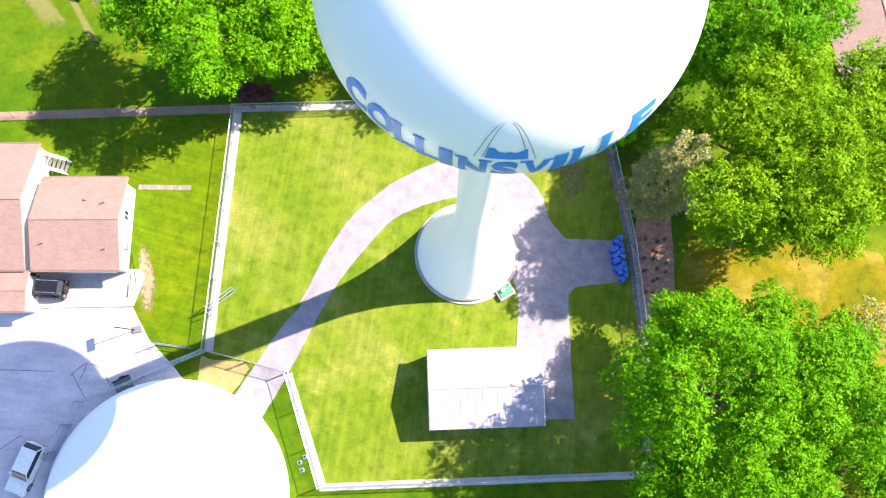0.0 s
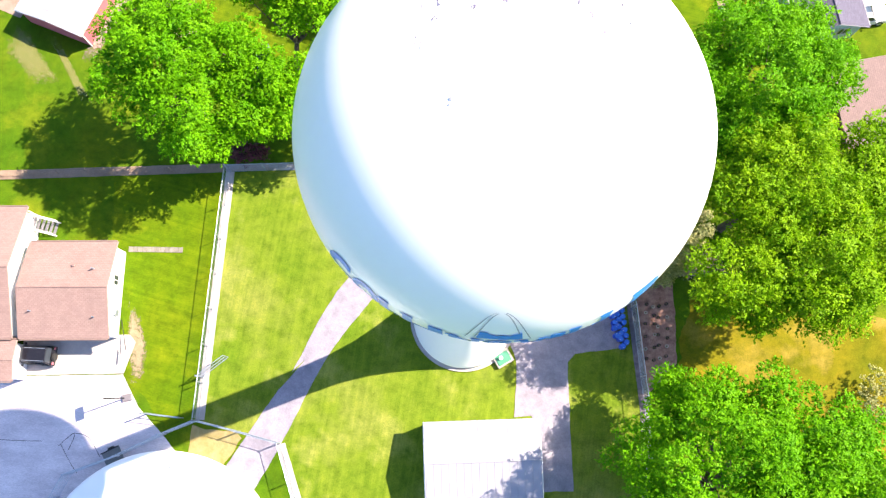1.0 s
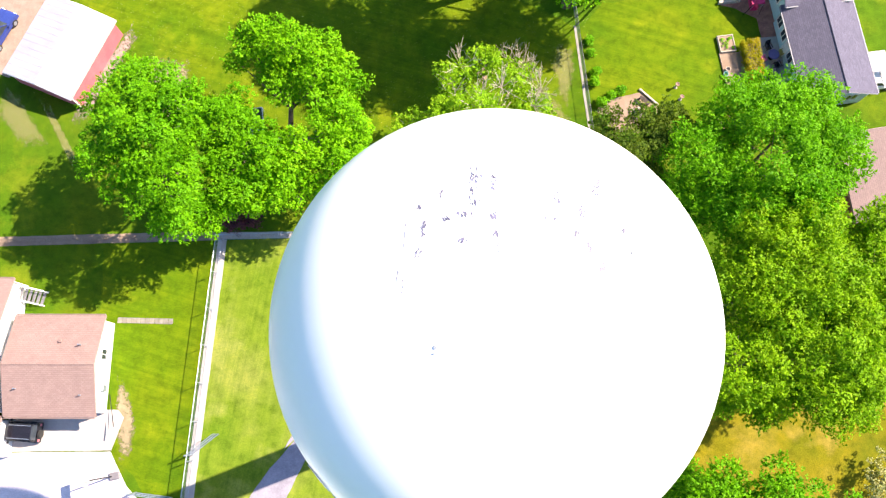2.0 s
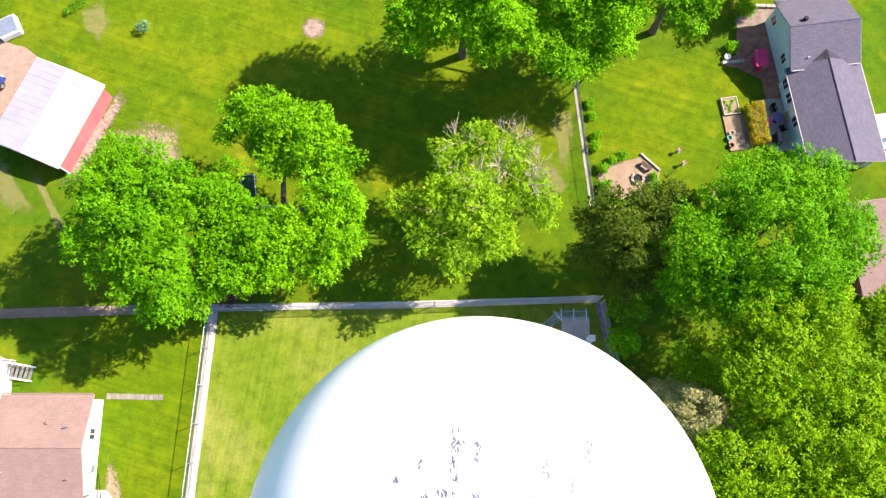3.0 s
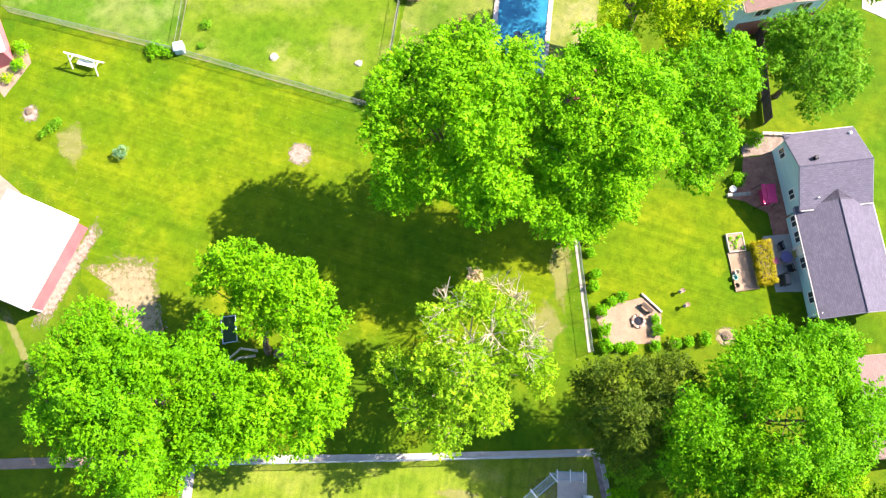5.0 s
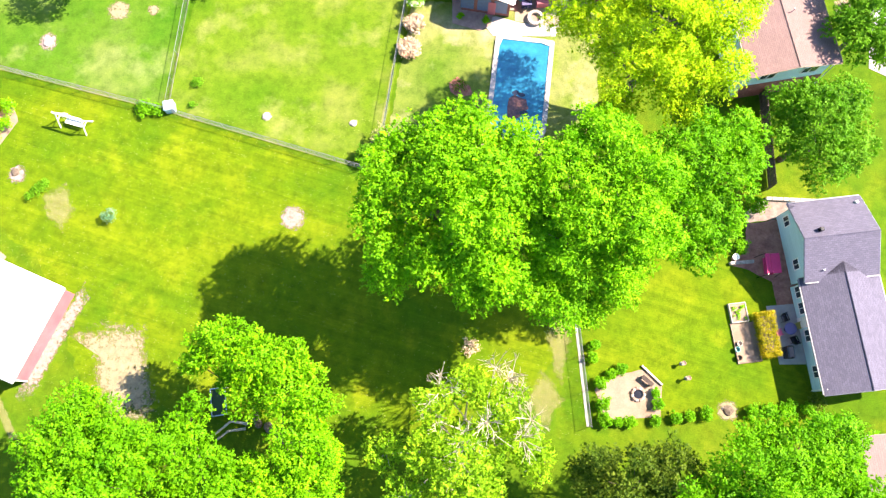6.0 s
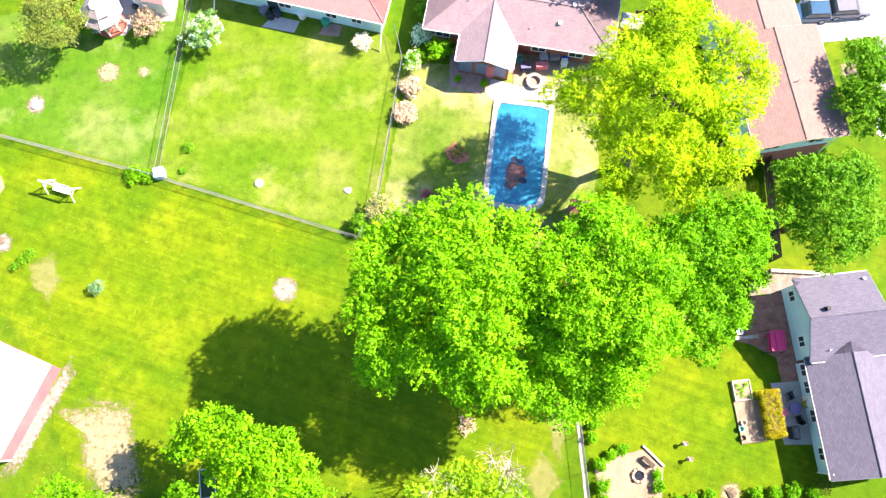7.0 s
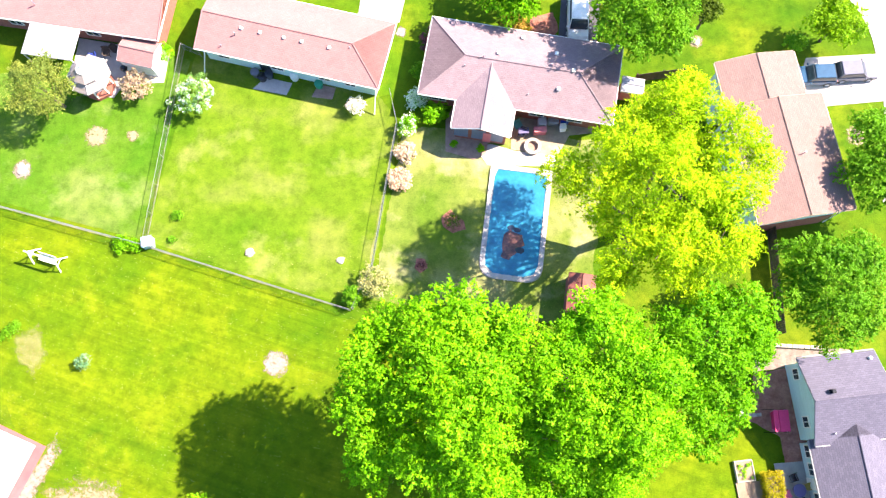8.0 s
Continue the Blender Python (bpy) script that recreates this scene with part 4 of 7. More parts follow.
tree(23.4, 31.1, [(-3.4, -4.6, 2.4, 12.0), (-6.0, -3.2, 1.8, 11.0), (-0.8, -5.6, 2.2, 12.0), (0.0, -0.4, 4.5, 15.8), (1.0, 4.2, 2.6, 13.4), (3.9, 5.0, 2.0, 12.4), (-5.4, -0.6, 2.8, 14.0), (-3.7, -2.7, 2.7, 13.0), (-2.7, 2.4, 2.8, 14.4), (5.1, 0.2, 2.7, 13.2), (2.3, -4.0, 3.3, 13.6), (-1.6, -3.5, 2.8, 13.6), (3.6, 2.5, 2.7, 13.6), (-1.3, 5.0, 1.6, 12.0)], LEAF, "large leafy maple between the gardens", 18, 4.6, tuft=0.85, shoot=0.65)
tree(24.1, 21.8, [(-5.0, 0.6, 1.9, 8.5), (0.9, 0.1, 4.7, 15.8), (-2.4, -1.4, 3.3, 15.0), (-1.0, 2.7, 3.1, 14.0), (2.0, 4.2, 2.9, 14.0), (-3.3, 0.7, 2.2, 12.4), (-1.1, -3.3, 2.9, 15.2), (2.6, -2.3, 3.2, 15.6)], LEAF_YELLOW, "broad spreading maple with light leaves", 19, 4.4, gaps=0.12, tuft=0.85, shoot=0.65, dens=0.9)
tree(25.1, 14.8, [(-2.0, -2.6, 1.6, 10.5), (1.9, 1.0, 3.8, 15.6), (-4.8, 0.3, 3.2, 14.8), (-0.6, 1.3, 3.0, 15.0), (1.5, -1.7, 2.5, 12.8), (-1.7, -1.2, 2.5, 12.8), (4.2, 0.4, 2.6, 14.4), (-5.2, -1.5, 1.8, 12.0), (4.1, -1.7, 2.1, 12.4)], LEAF_YELLOW, "broad maple hanging over the garden path", 20, 4.4, gaps=0.12, tuft=0.85, shoot=0.65, dens=0.9)
tree(32.0, 21.1, [(-2.0, 0.6, 3.2, 15.0), (-0.4, 4.6, 2.6, 13.6), (0.1, -2.3, 3.9, 15.0), (1.6, 2.1, 4.1, 14.6), (-0.6, -4.7, 2.9, 13.8)], LEAF_YELLOW, "broad maple in the neighbouring garden", 21, 4.4, tuft=0.75, dens=0.85)
tree(21.1, 0.0, [(-3.2, 7.2, 1.8, 7.5), (-2.3, 0.6, 6.1, 17.8), (2.0, 5.4, 3.5, 13.6), (-3.4, 5.4, 2.5, 8.2), (5.9, 0.3, 4.8, 16.4), (-6.0, -1.8, 2.6, 12.4), (-0.1, -5.1, 6.2, 17.4), (-6.1, 2.0, 2.4, 9.2), (2.6, 1.5, 4.6, 17.0), (6.8, 4.2, 2.7, 14.0), (-1.2, 6.4, 2.4, 10.6), (-4.8, -5.2, 3.0, 13.0)], LEAF, "huge round maple beside the compound fence", 22, 4.8, snug=0.9, tuft=1.15)
tree(-0.0, 50.1, [(-2.5, -2.0, 3.0, 12.5), (1.8, -2.5, 3.0, 12.5), (2.5, 2.2, 3.0, 12.5), (1.1, 4.4, 2.7, 18.2), (3.6, 3.5, 2.2, 17.6), (-1.6, 3.9, 2.1, 17.6), (-4.1, 3.5, 2.0, 16.6), (-5.0, 1.4, 1.7, 16.4), (-2.9, 0.2, 1.8, 17.2), (-5.4, -1.0, 1.7, 16.0), (-4.0, -3.3, 1.9, 15.4), (-4.2, -4.7, 1.5, 13.8), (-0.3, 1.0, 2.4, 19.0), (2.1, 0.7, 2.5, 19.4), (1.2, -1.7, 2.3, 19.0), (-0.5, -4.1, 2.1, 16.4), (2.4, -3.7, 2.5, 17.6), (3.3, -5.1, 1.7, 15.2), (1.7, -5.7, 1.3, 13.8), (4.8, 0.7, 1.8, 17.6)], LEAF_LIME, "huge spreading oak between the lawns", 24, 6.5, snug=0.9, tuft=1.15)
tree(9.6, 49.6, [(-1.5, -1.5, 3.0, 12.5), (2.0, 0.5, 3.0, 12.5), (-2.2, 2.1, 2.3, 18.8), (0.5, 4.3, 2.7, 18.6), (-0.2, 6.3, 1.8, 17.0), (-2.1, 4.3, 1.8, 17.4), (2.8, 2.4, 2.5, 19.0), (1.9, -0.1, 2.6, 19.2), (-0.9, -0.3, 2.1, 19.0), (-2.2, -1.8, 1.9, 17.4), (-3.8, -0.3, 1.4, 16.0), (4.0, -0.9, 1.8, 17.0), (1.8, -2.7, 2.0, 16.8), (-0.4, -3.2, 2.0, 15.6), (-3.6, -4.7, 1.7, 14.4), (-1.9, -5.7, 1.8, 14.2), (0.1, -5.4, 1.4, 13.0), (1.8, -4.1, 1.6, 14.0)], LEAF_LIME, "tall bright green oak joined to its neighbour", 25, 6.0, tuft=0.7, shoot=0.65)
tree(17.7, 53.5, [(-0.3, 1.1, 3.8, 15.8), (2.3, 3.8, 2.2, 14.2), (-1.3, -2.9, 2.4, 14.8), (1.0, -2.8, 1.9, 13.6), (0.1, -4.6, 1.7, 12.0), (3.4, 2.2, 1.6, 13.0), (-2.1, -0.3, 2.3, 15.0)], LEAF, "leafy maple beside the mulch terrace", 26, 4.6, tuft=0.7)
tree(14.7, 65.5, [(0.0, -0.1, 4.4, 17.6), (-3.2, 2.7, 2.6, 15.6), (0.2, 5.5, 2.8, 16.0), (3.7, 4.3, 2.5, 16.0), (5.7, 2.8, 2.0, 15.0), (3.8, -0.2, 2.6, 16.6), (3.4, -3.5, 2.7, 16.2), (-0.1, -4.2, 3.0, 16.6), (-2.6, -4.3, 2.5, 15.2), (-3.3, -6.2, 1.7, 13.0), (-4.6, -0.8, 2.5, 14.4), (-6.6, 1.5, 1.8, 12.4), (1.3, -6.4, 2.1, 14.2), (-1.6, 5.0, 2.0, 15.0), (1.6, 7.8, 1.7, 14.0)], LEAF_GOLD, "large golden-yellow leaved tree over the pool", 27, 5.0, snug=0.9, tuft=1.0, leaf=0.066, dens=1.4, gaps=0.1)
tree(28.8, 60.5, [(-0.4, 0.3, 3.4, 10.6), (-1.9, 2.0, 2.2, 9.6), (1.7, 2.2, 2.2, 10.0), (-2.3, -0.7, 1.9, 8.6), (0.4, -2.5, 2.5, 9.2), (2.6, -1.5, 2.0, 9.2)], LEAF_DEEP, "loose mid-green tree behind the house", 28, 2.6, tuft=0.65, dens=0.8)
tree(33.6, -4.2, round_crown(5.0, 13.0, 23), LEAF, "large maple behind the compound", 23, 3.9)
tree(14.4, 83.8, round_crown(5.3, 9.5, 29), LEAF_DEEP, "deep green maple over the driveway", 29, 2.9)
tree(3.5, 86.2, round_crown(3.6, 7.0, 30), LEAF, "small maple before the plum-roofed house", 30, 2.1)
tree(34.4, 71.5, round_crown(4.5, 9.0, 31), LEAF_DEEP, "deep green tree beside the rust-roofed house", 31, 2.7)
tree(32.3, 85.2, round_crown(2.7, 5.0, 32), LEAF_YELLOW, "small olive green tree at the street corner", 32, 1.5, dens=0.7, tuft=0.5)
tree(-36.1, 73.6, round_crown(3.2, 6.5, 33), leaf_mat("khaki_leaf", (0.10, 0.16, 0.025), (0.20, 0.26, 0.06)), "small khaki-leaved tree beside the gazebo", 33, 1.9, dens=1.1, tuft=0.5, leaf=0.06, gaps=0.15)
tree(21.0, 85.6, round_crown(1.3, 4.2, 34), LEAF_MOSS, "thin young tree on the corner lawn", 34, 1.3, dens=0.35, tuft=0.4, gaps=0.3)


def conifer(x, y, r, top, mat, label, seed):
    """An upright evergreen: whorls of needled clumps, narrowing to a blunt tip."""
    rng = np.random.default_rng(seed)
    t = thing("conifer", (x, y, 0), 0, label, "tree")
    at, out = [], []
    z = 0.9
    while z < top:
        f = 1 - z / top
        q = r * min(1.0, 0.34 + 0.95 * f ** 0.8)
        k = max(5, int(q * 5.6))
        a = np.arange(k) * 6.283 / k + rng.uniform(0, 6.28)
        d = q * rng.uniform(0.7, 1.05, k)
        for dd, aa in zip(d, a):
            c = np.array([dd * math.cos(aa), dd * math.sin(aa), z + rng.normal() * 0.25 - dd * 0.15])
            e = dome(26, rng, -0.35) + np.array([math.cos(aa), math.sin(aa), 0.2]) * 0.5
            at.append(c + e * rng.uniform(0.26, 0.42) * rng.uniform(0.7, 1.05, (26, 1)))
            out.append(e / np.linalg.norm(e, axis=1)[:, None])
        z += 0.58
    leaves("foliage", sprays(np.concatenate(at), np.concatenate(out), 0.3, 9, 0.06, rng), mat, t)
    part("trunk", tubed((0, 0, -0.1), (0, 0, top * 0.95), 0.2, 0.03, 9), BARK, t)


conifer(17.5, 18.5, 2.2, 13.5, LEAF_OLIVE, "tall olive-grey conifer close beside the fence", 35)


# ---- buildings ----
def roof_plane(bm, a, b, c, d, thick=0.14):
    """A sloping plate between four corners."""
    top = [bm.verts.new(p) for p in (a, b, c, d)]
    low = [bm.verts.new(Vector(p) - Vector((0, 0, thick))) for p in (a, b, c, d)]
    bm.faces.new(top)
    bm.faces.new(low[::-1])
    for i in range(4):
        bm.faces.new((top[i], low[i], low[(i + 1) % 4], top[(i + 1) % 4]))


def turned(axis, cx, cy):
    """Local frame of a wing: ridge along x or y."""
    return pose(cx, cy, 0, 0, 0, 0 if axis == "x" else 90)


def gable_wing(house, cx, cy, length, width, eave, rise, axis, wall_mat, roof_mat, over=0.35, trim=None, base=0.0, gutter=True):
    """Walls with gables under a two-sided roof; length runs along the ridge and includes the overhang."""
    m = turned(axis, cx, cy)
    trim = trim or TRIM
    hl, hw = length / 2, width / 2
    il, iw = hl - over, hw - over
    slope = rise / hw
    wt = eave - 0.14 + over * slope
    bm = bmesh.new()
    ring = [(-il, -iw), (il, -iw), (il, iw), (-il, iw)]
    lo = [bm.verts.new((x, y, base)) for x, y in ring]
    hi = [bm.verts.new((x, y, wt)) for x, y in ring]
    pk = [bm.verts.new((x, 0, eave + rise - 0.16)) for x in (-il, il)]
    bm.faces.new((lo[0], lo[1], hi[1], hi[0]))
    bm.faces.new((lo[2], lo[3], hi[3], hi[2]))
    bm.faces.new((lo[1], lo[2], hi[2], pk[1], hi[1]))
    bm.faces.new((lo[3], lo[0], hi[0], pk[0], hi[3]))
    bm.faces.new(lo[::-1])
    bmesh.ops.transform(bm, matrix=m, verts=bm.verts)
    part("wall", bm, wall_mat, house)
    for s in (-1, 1):
        bm = bmesh.new()
        q = [(-hl, s * hw, eave), (hl, s * hw, eave), (hl, 0, eave + rise), (-hl, 0, eave + rise)]
        roof_plane(bm, *(q if s < 0 else q[::-1]))
        bmesh.ops.transform(bm, matrix=m, verts=bm.verts)
        part("roof", bm, roof_mat, house)
        part("fascia", box(bmesh.new(), -hl, hl, s * hw - 0.02 * s - 0.02, s * hw - 0.02 * s + 0.02, eave - 0.2, eave - 0.005, m), trim, house)
        if gutter:
            part("gutter", box(bmesh.new(), -hl + 0.05, hl - 0.05, s * (hw + 0.075) - 0.05, s * (hw + 0.075) + 0.05, eave - 0.13, eave - 0.02, m, 0.015), trim, house)
        # sloping boards along both gable edges
        for e in (-1, 1):
            bm = bmesh.new()
            tube(bm, (e * (hl + 0.012), s * hw, eave - 0.07), (e * (hl + 0.012), 0, eave + rise - 0.07), 0.06, 0.06, 4)
            bmesh.ops.transform(bm, matrix=m, verts=bm.verts)
            part("bargeboard", bm, trim, house)
    bm = bmesh.new()
    tube(bm, (-hl, 0, eave + rise), (hl, 0, eave + rise), 0.07, 0.07, 6)
    bmesh.ops.transform(bm, matrix=m, verts=bm.verts)
    part("ridge_cap", bm, roof_mat, house)


def hip_wing(house, cx, cy, length, width, eave, rise, wall_mat, roof_mat, over=0.4, hips=(True, True)):
    m = pose(cx, cy, 0)
    hl, hw = length / 2, width / 2
    il, iw = hl - over, hw - over
    part("wall", box(bmesh.new(), -il, il, -iw, iw, 0, eave - 0.1, m), wall_mat, house)
    k = hw * 0.95
    a, b = (-hl + (k if hips[0] else 0), 0, eave + rise), (hl - (k if hips[1] else 0), 0, eave + rise)
    c = [(-hl, -hw, eave), (hl, -hw, eave), (hl, hw, eave), (-hl, hw, eave)]
    for quad in ((c[0], c[1], b, a), (c[2], c[3], a, b)):
        bm = bmesh.new()
        roof_plane(bm, *quad)
        bmesh.ops.transform(bm, matrix=m, verts=bm.verts)
        part("roof", bm, roof_mat, house)
    for side, p, q0, q1 in ((0, a, c[3], c[0]), (1, b, c[1], c[2])):
        bm = bmesh.new()
        vs = [bm.verts.new(v) for v in (p, q0, q1)]
        bm.faces.new(vs)
        bmesh.ops.solidify(bm, geom=bm.faces[:], thickness=0.12)
        bmesh.ops.transform(bm, matrix=m, verts=bm.verts)
        part("roof" if hips[side] else "wall", bm, roof_mat if hips[side] else wall_mat, house)
    for s, e in ((a, b), (a, c[0]), (a, c[3]), (b, c[1]), (b, c[2])):
        bm = bmesh.new()
        tube(bm, Vector(s) + Vector((0, 0, 0.01)), Vector(e) + Vector((0, 0, 0.01)), 0.06, 0.06, 6)
        bmesh.ops.transform(bm, matrix=m, verts=bm.verts)
        part("ridge_cap", bm, roof_mat, house)
    for x0, x1, y0, y1 in ((-hl, hl, -hw - 0.06, -hw), (-hl, hl, hw, hw + 0.06), (-hl - 0.06, -hl, -hw - 0.06, hw + 0.06), (hl, hl + 0.06, -hw - 0.06, hw + 0.06)):
        part("gutter", box(bmesh.new(), x0, x1, y0, y1, eave - 0.17, eave - 0.02, m), TRIM, house)


def window(house, x, y, z, face, w=0.9, h=1.1):
    """A window in a wall of the house; face is the way it looks, in degrees from +x."""
    m = pose(x, y, z, 0, 0, face)
    f = bmesh.new()
    for y0, y1, z0, z1 in ((-w / 2 - 0.08, w / 2 + 0.08, -0.08, 0.0), (-w / 2 - 0.08, w / 2 + 0.08, h, h + 0.08), (-w / 2 - 0.08, -w / 2, 0, h), (w / 2, w / 2 + 0.08, 0, h), (-0.025, 0.025, 0, h)):
        box(f, -0.05, 0.06, y0, y1, z0, z1, m)
    frame_ob = part("window", f, TRIM, house)
    part("pane", box(bmesh.new(), -0.04, 0.02, -w / 2, w / 2, 0, h, m), GLASS_DARK, frame_ob)


def roof_vent(house, x, y, z, r=0.12, h=0.35, square=False, mat=None):
    if square:
        part("roof_vent", boxed(x - r, x + r, y - r, y + r, z - 0.15, z + h, bev=0.03), mat or TRIM, house)
    else:
        part("vent_pipe", tubed((x, y, z - 0.2), (x, y, z + h), r * 0.5, r * 0.5, 10), mat or GALV, house)


def house(name, at, rz, label):
    return thing(name, (*at, 0), rz, label, "house")


# garage house, west
h = house("house", (-31.75, 12.85), 3.2, "white house with brown shingle roofs and an attached garage")
BROWN_TRIM = plain("brown_trim", (0.20, 0.14, 0.125), 0.6)
gable_wing(h, 0.0, 0.0, 7.45, 8.25, 2.7, 1.3, "x", SIDING_WHITE, ROOF_BROWN, trim=BROWN_TRIM)
gable_wing(h, -10.2, 1.55, 12.0, 11.3, 2.8, 2.0, "x", SIDING_WHITE, ROOF_BROWN, trim=BROWN_TRIM)
gable_wing(h, -8.1, -5.85, 8.4, 3.4, 2.55, 0.35, "x", SIDING_WHITE, ROOF_BROWN, 0.25, trim=BROWN_TRIM)
part("garage_door", boxed(-2.6, 2.4, -3.86, -3.80, 0.0, 2.2), TRIM, h)
for gx in (-1.35, -0.1, 1.15):
    part("garage_door_panel", boxed(gx - 0.55, gx + 0.55, -3.885, -3.86, 0.3, 1.9, bev=0.02), TRIM, h)
roof_vent(h, 2.3, 1.6, 3.6, 0.12, 0.4)
roof_vent(h, 2.6, -2.4, 3.3, 0.1, 0.3)
roof_vent(h, -2.6, -1.9, 3.5, 0.1, 0.3)
roof_vent(h, 0.6, 1.9, 3.5, 0.12, 0.1, True, ROOF_BROWN)
window(h, 3.38, 1.0, 1.1, 0, 0.8, 0.9)
part("meter_box", boxed(3.4, 3.62, -2.0, -1.5, 0.9, 1.6, bev=0.02), GALV, h)
part("step_rail", tubed((3.55, -2.2, 0.05), (4.5, -4.9, 0.9), 0.035), BLACK, h)
part("step_rail", tubed((3.5, -4.2, 0.03), (3.9, -5.9, 0.5), 0.05), TRIM, h)
# deck stair of the house
s = thing("deck_stair", (-36.2, 18.75, 0), -8, "white timber deck stair with railings beside the house", "stair")
GREY_TREAD = surface("grey_deck_boards", (0.10, 0.10, 0.12), (0.19, 0.19, 0.21), 3.0, 20.0, 0.85, 0, 0.01, vary=0.15)
part("landing", boxed(-1.7, -0.5, -0.8, 0.8, 1.1, 1.2), GREY_TREAD, s)
for i in range(6):
    part("tread", boxed(-0.5 + i * 0.3, -0.26 + i * 0.3, -0.55, 0.55, 0.98 - i * 0.18, 1.03 - i * 0.18), GREY_TREAD, s)
for side in (-0.6, 0.6):
    part("stringer", tubed((-0.5, side, 1.05), (1.4, side, 0.05), 0.06, 0.06, 4), TRIM, s)
    part("handrail", tubed((-0.5, side, 1.95), (1.4, side, 0.95), 0.045, 0.045, 6), TRIM, s)
    part("landing_rail", tubed((-1.7, side * 1.3, 2.05), (-0.5, side * 1.3, 2.05), 0.045, 0.045, 6), TRIM, s)
    for i in range(7):
        part("baluster", tubed((-0.5 + i * 0.31, side, 1.05 - i * 0.16), (-0.5 + i * 0.31, side, 1.95 - i * 0.16), 0.022, 0.022, 5), TRIM, s)
    for x in (-1.65, -0.55):
        part("post", tubed((x, side * 1.3, 0), (x, side * 1.3, 2.05), 0.06, 0.06, 4), TRIM, s)

# white utility shed in the compound
h = thing("utility_shed", (3.45, 0.8, 0), 5.0, "white metal utility shed with a shallow gable roof", "shed")
gable_wing(h, 0, 0, 9.25, 6.45, 2.7, 0.75, "x", SIDING_WHITE, WHITE_METAL, 0.15, gutter=False)
for i in range(16):
    for sgn in (-1, 1):
        x = -4.5 + i * 0.6
        part("roof_rib", tubed((x, sgn * 3.22, 2.705), (x, 0.02 * sgn, 3.45), 0.022, 0.022, 4), WHITE_METAL, h)
part("door", boxed(4.49, 4.53, -1.6, 1.2, 0, 2.3), TRIM, h)

# barn, north-west
h = thing("barn", (-36.5, 41.35, 0), -19.5, "red-walled barn with a white metal roof", "barn")
gable_wing(h, 0, 0, 8.45, 6.95, 2.4, 0.45, "y", SIDING_RED, WHITE_METAL, 0.2, gutter=False)
for i in range(13):
    for sgn in (-1, 1):
        y = -3.9 + i * 0.65
        part("roof_rib", tubed((sgn * 3.46, y, 2.405), (0.02 * sgn, y, 2.852), 0.012, 0.012, 4), WHITE_METAL, h)
part("corner_post", boxed(3.24, 3.34, -4.06, -3.96, 0, 2.3), TRIM, h)

# pale blue house, east
GREY_TRIM = plain("grey_trim", (0.24, 0.24, 0.28), 0.5)
h = house("house", (31.9, 52.7), 10.5, "pale blue house with slate-grey shingle roofs")
gable_wing(h, -0.3, 0, 6.3, 6.8, 3.1, 1.6, "x", SIDING_BLUE, ROOF_SLATE, 0.35, trim=GREY_TRIM)
ROOF_SLATE_NS = courses("slate_shingles_across", (0.074, 0.070, 0.112), (0.096, 0.092, 0.142), 0.16, 90)
gable_wing(h, -0.25, -7.75, 9.6, 6.7, 2.6, 1.2, "y", SIDING_BLUE, ROOF_SLATE_NS, 0.35, trim=GREY_TRIM)
bm = bmesh.new()
for s in (-1, 1):
    vs = [bm.verts.new(p) for p in ((-0.25 + s * 1.35, -2.96, 3.33), (-0.25, -2.96, 3.81), (-0.25, -2.08, 3.81))]
    bm.faces.new(vs if s < 0 else vs[::-1])
bmesh.ops.solidify(bm, geom=bm.faces[:], thickness=0.06)
part("roof_valley", bm, ROOF_SLATE_NS, h)
for y in (2.2, -1.6):
    window(h, -3.11, y, 1.3, 180, 0.8, 0.9)
for y in (-3.9, -5.3, -7.6, -10.6):
    window(h, -3.26, y, 0.9, 180, 0.9, 1.3)
part("door", boxed(-3.3, -3.23, -6.9, -6.0, 0.1, 2.1), TRIM, h)
window(h, 1.2, -12.21, 1.1, -90, 1.0, 1.0)
roof_vent(h, -1.9, 0.6, 4.5, 0.16, 0.35, True, BLACK)
roof_vent(h, -1.9, -2.6, 3.5, 0.1, 0.2)
roof_vent(h, 2.2, 2.8, 3.4, 0.12, 0.2, True)
part("downpipe", tubed((-3.35, -12.1, 0), (-3.35, -12.1, 2.7), 0.05), TRIM, h)
part("porch_slab", boxed(3.2, 6.5, -10.0, -7.4, 0, 0.15), CONCRETE, h)
part("porch_roof", boxed(3.16, 6.2, -10.4, -8.8, 2.3, 2.42), WHITE_METAL, h)

# rose-roofed house, north
h = house("house", (-15.4, 80.75), -9.2, "pale blue house with a rose-coloured shingle roof")
hip_wing(h, 0, 0, 16.8, 6.5, 2.7, 0.85, SIDING_BLUE, ROOF_PINK, 0.5, (False, True))
for x in (-4.6, -2.9, -0.7, 0.9, 3.4):
    roof_vent(h, x, -0.75, 3.34, 0.13, 0.16, True)
roof_vent(h, -5.0, -1.4, 3.15, 0.11, 0.45)
roof_vent(h, -6.0, -2.6, 2.85, 0.09, 0.3)
roof_vent(h, 5.2, -0.4, 3.4, 0.09, 0.25)
for x, w in ((-6.2, 1.0), (-1.2, 1.1), (3.2, 1.0), (5.6, 0.9)):
    window(h, x, -2.77, 1.0, -90, w, 1.1)
part("patio_door", boxed(-2.9, -1.9, -2.80, -2.74, 0.1, 2.1), GLASS_DARK, h)
part("downpipe", tubed((-7.6, -2.85, 2.5), (-7.9, -4.3, 0.1), 0.05), TRIM, h)
part("downpipe", tubed((8.1, -2.85, 2.5), (8.2, -4.6, 0.1), 0.05), TRIM, h)

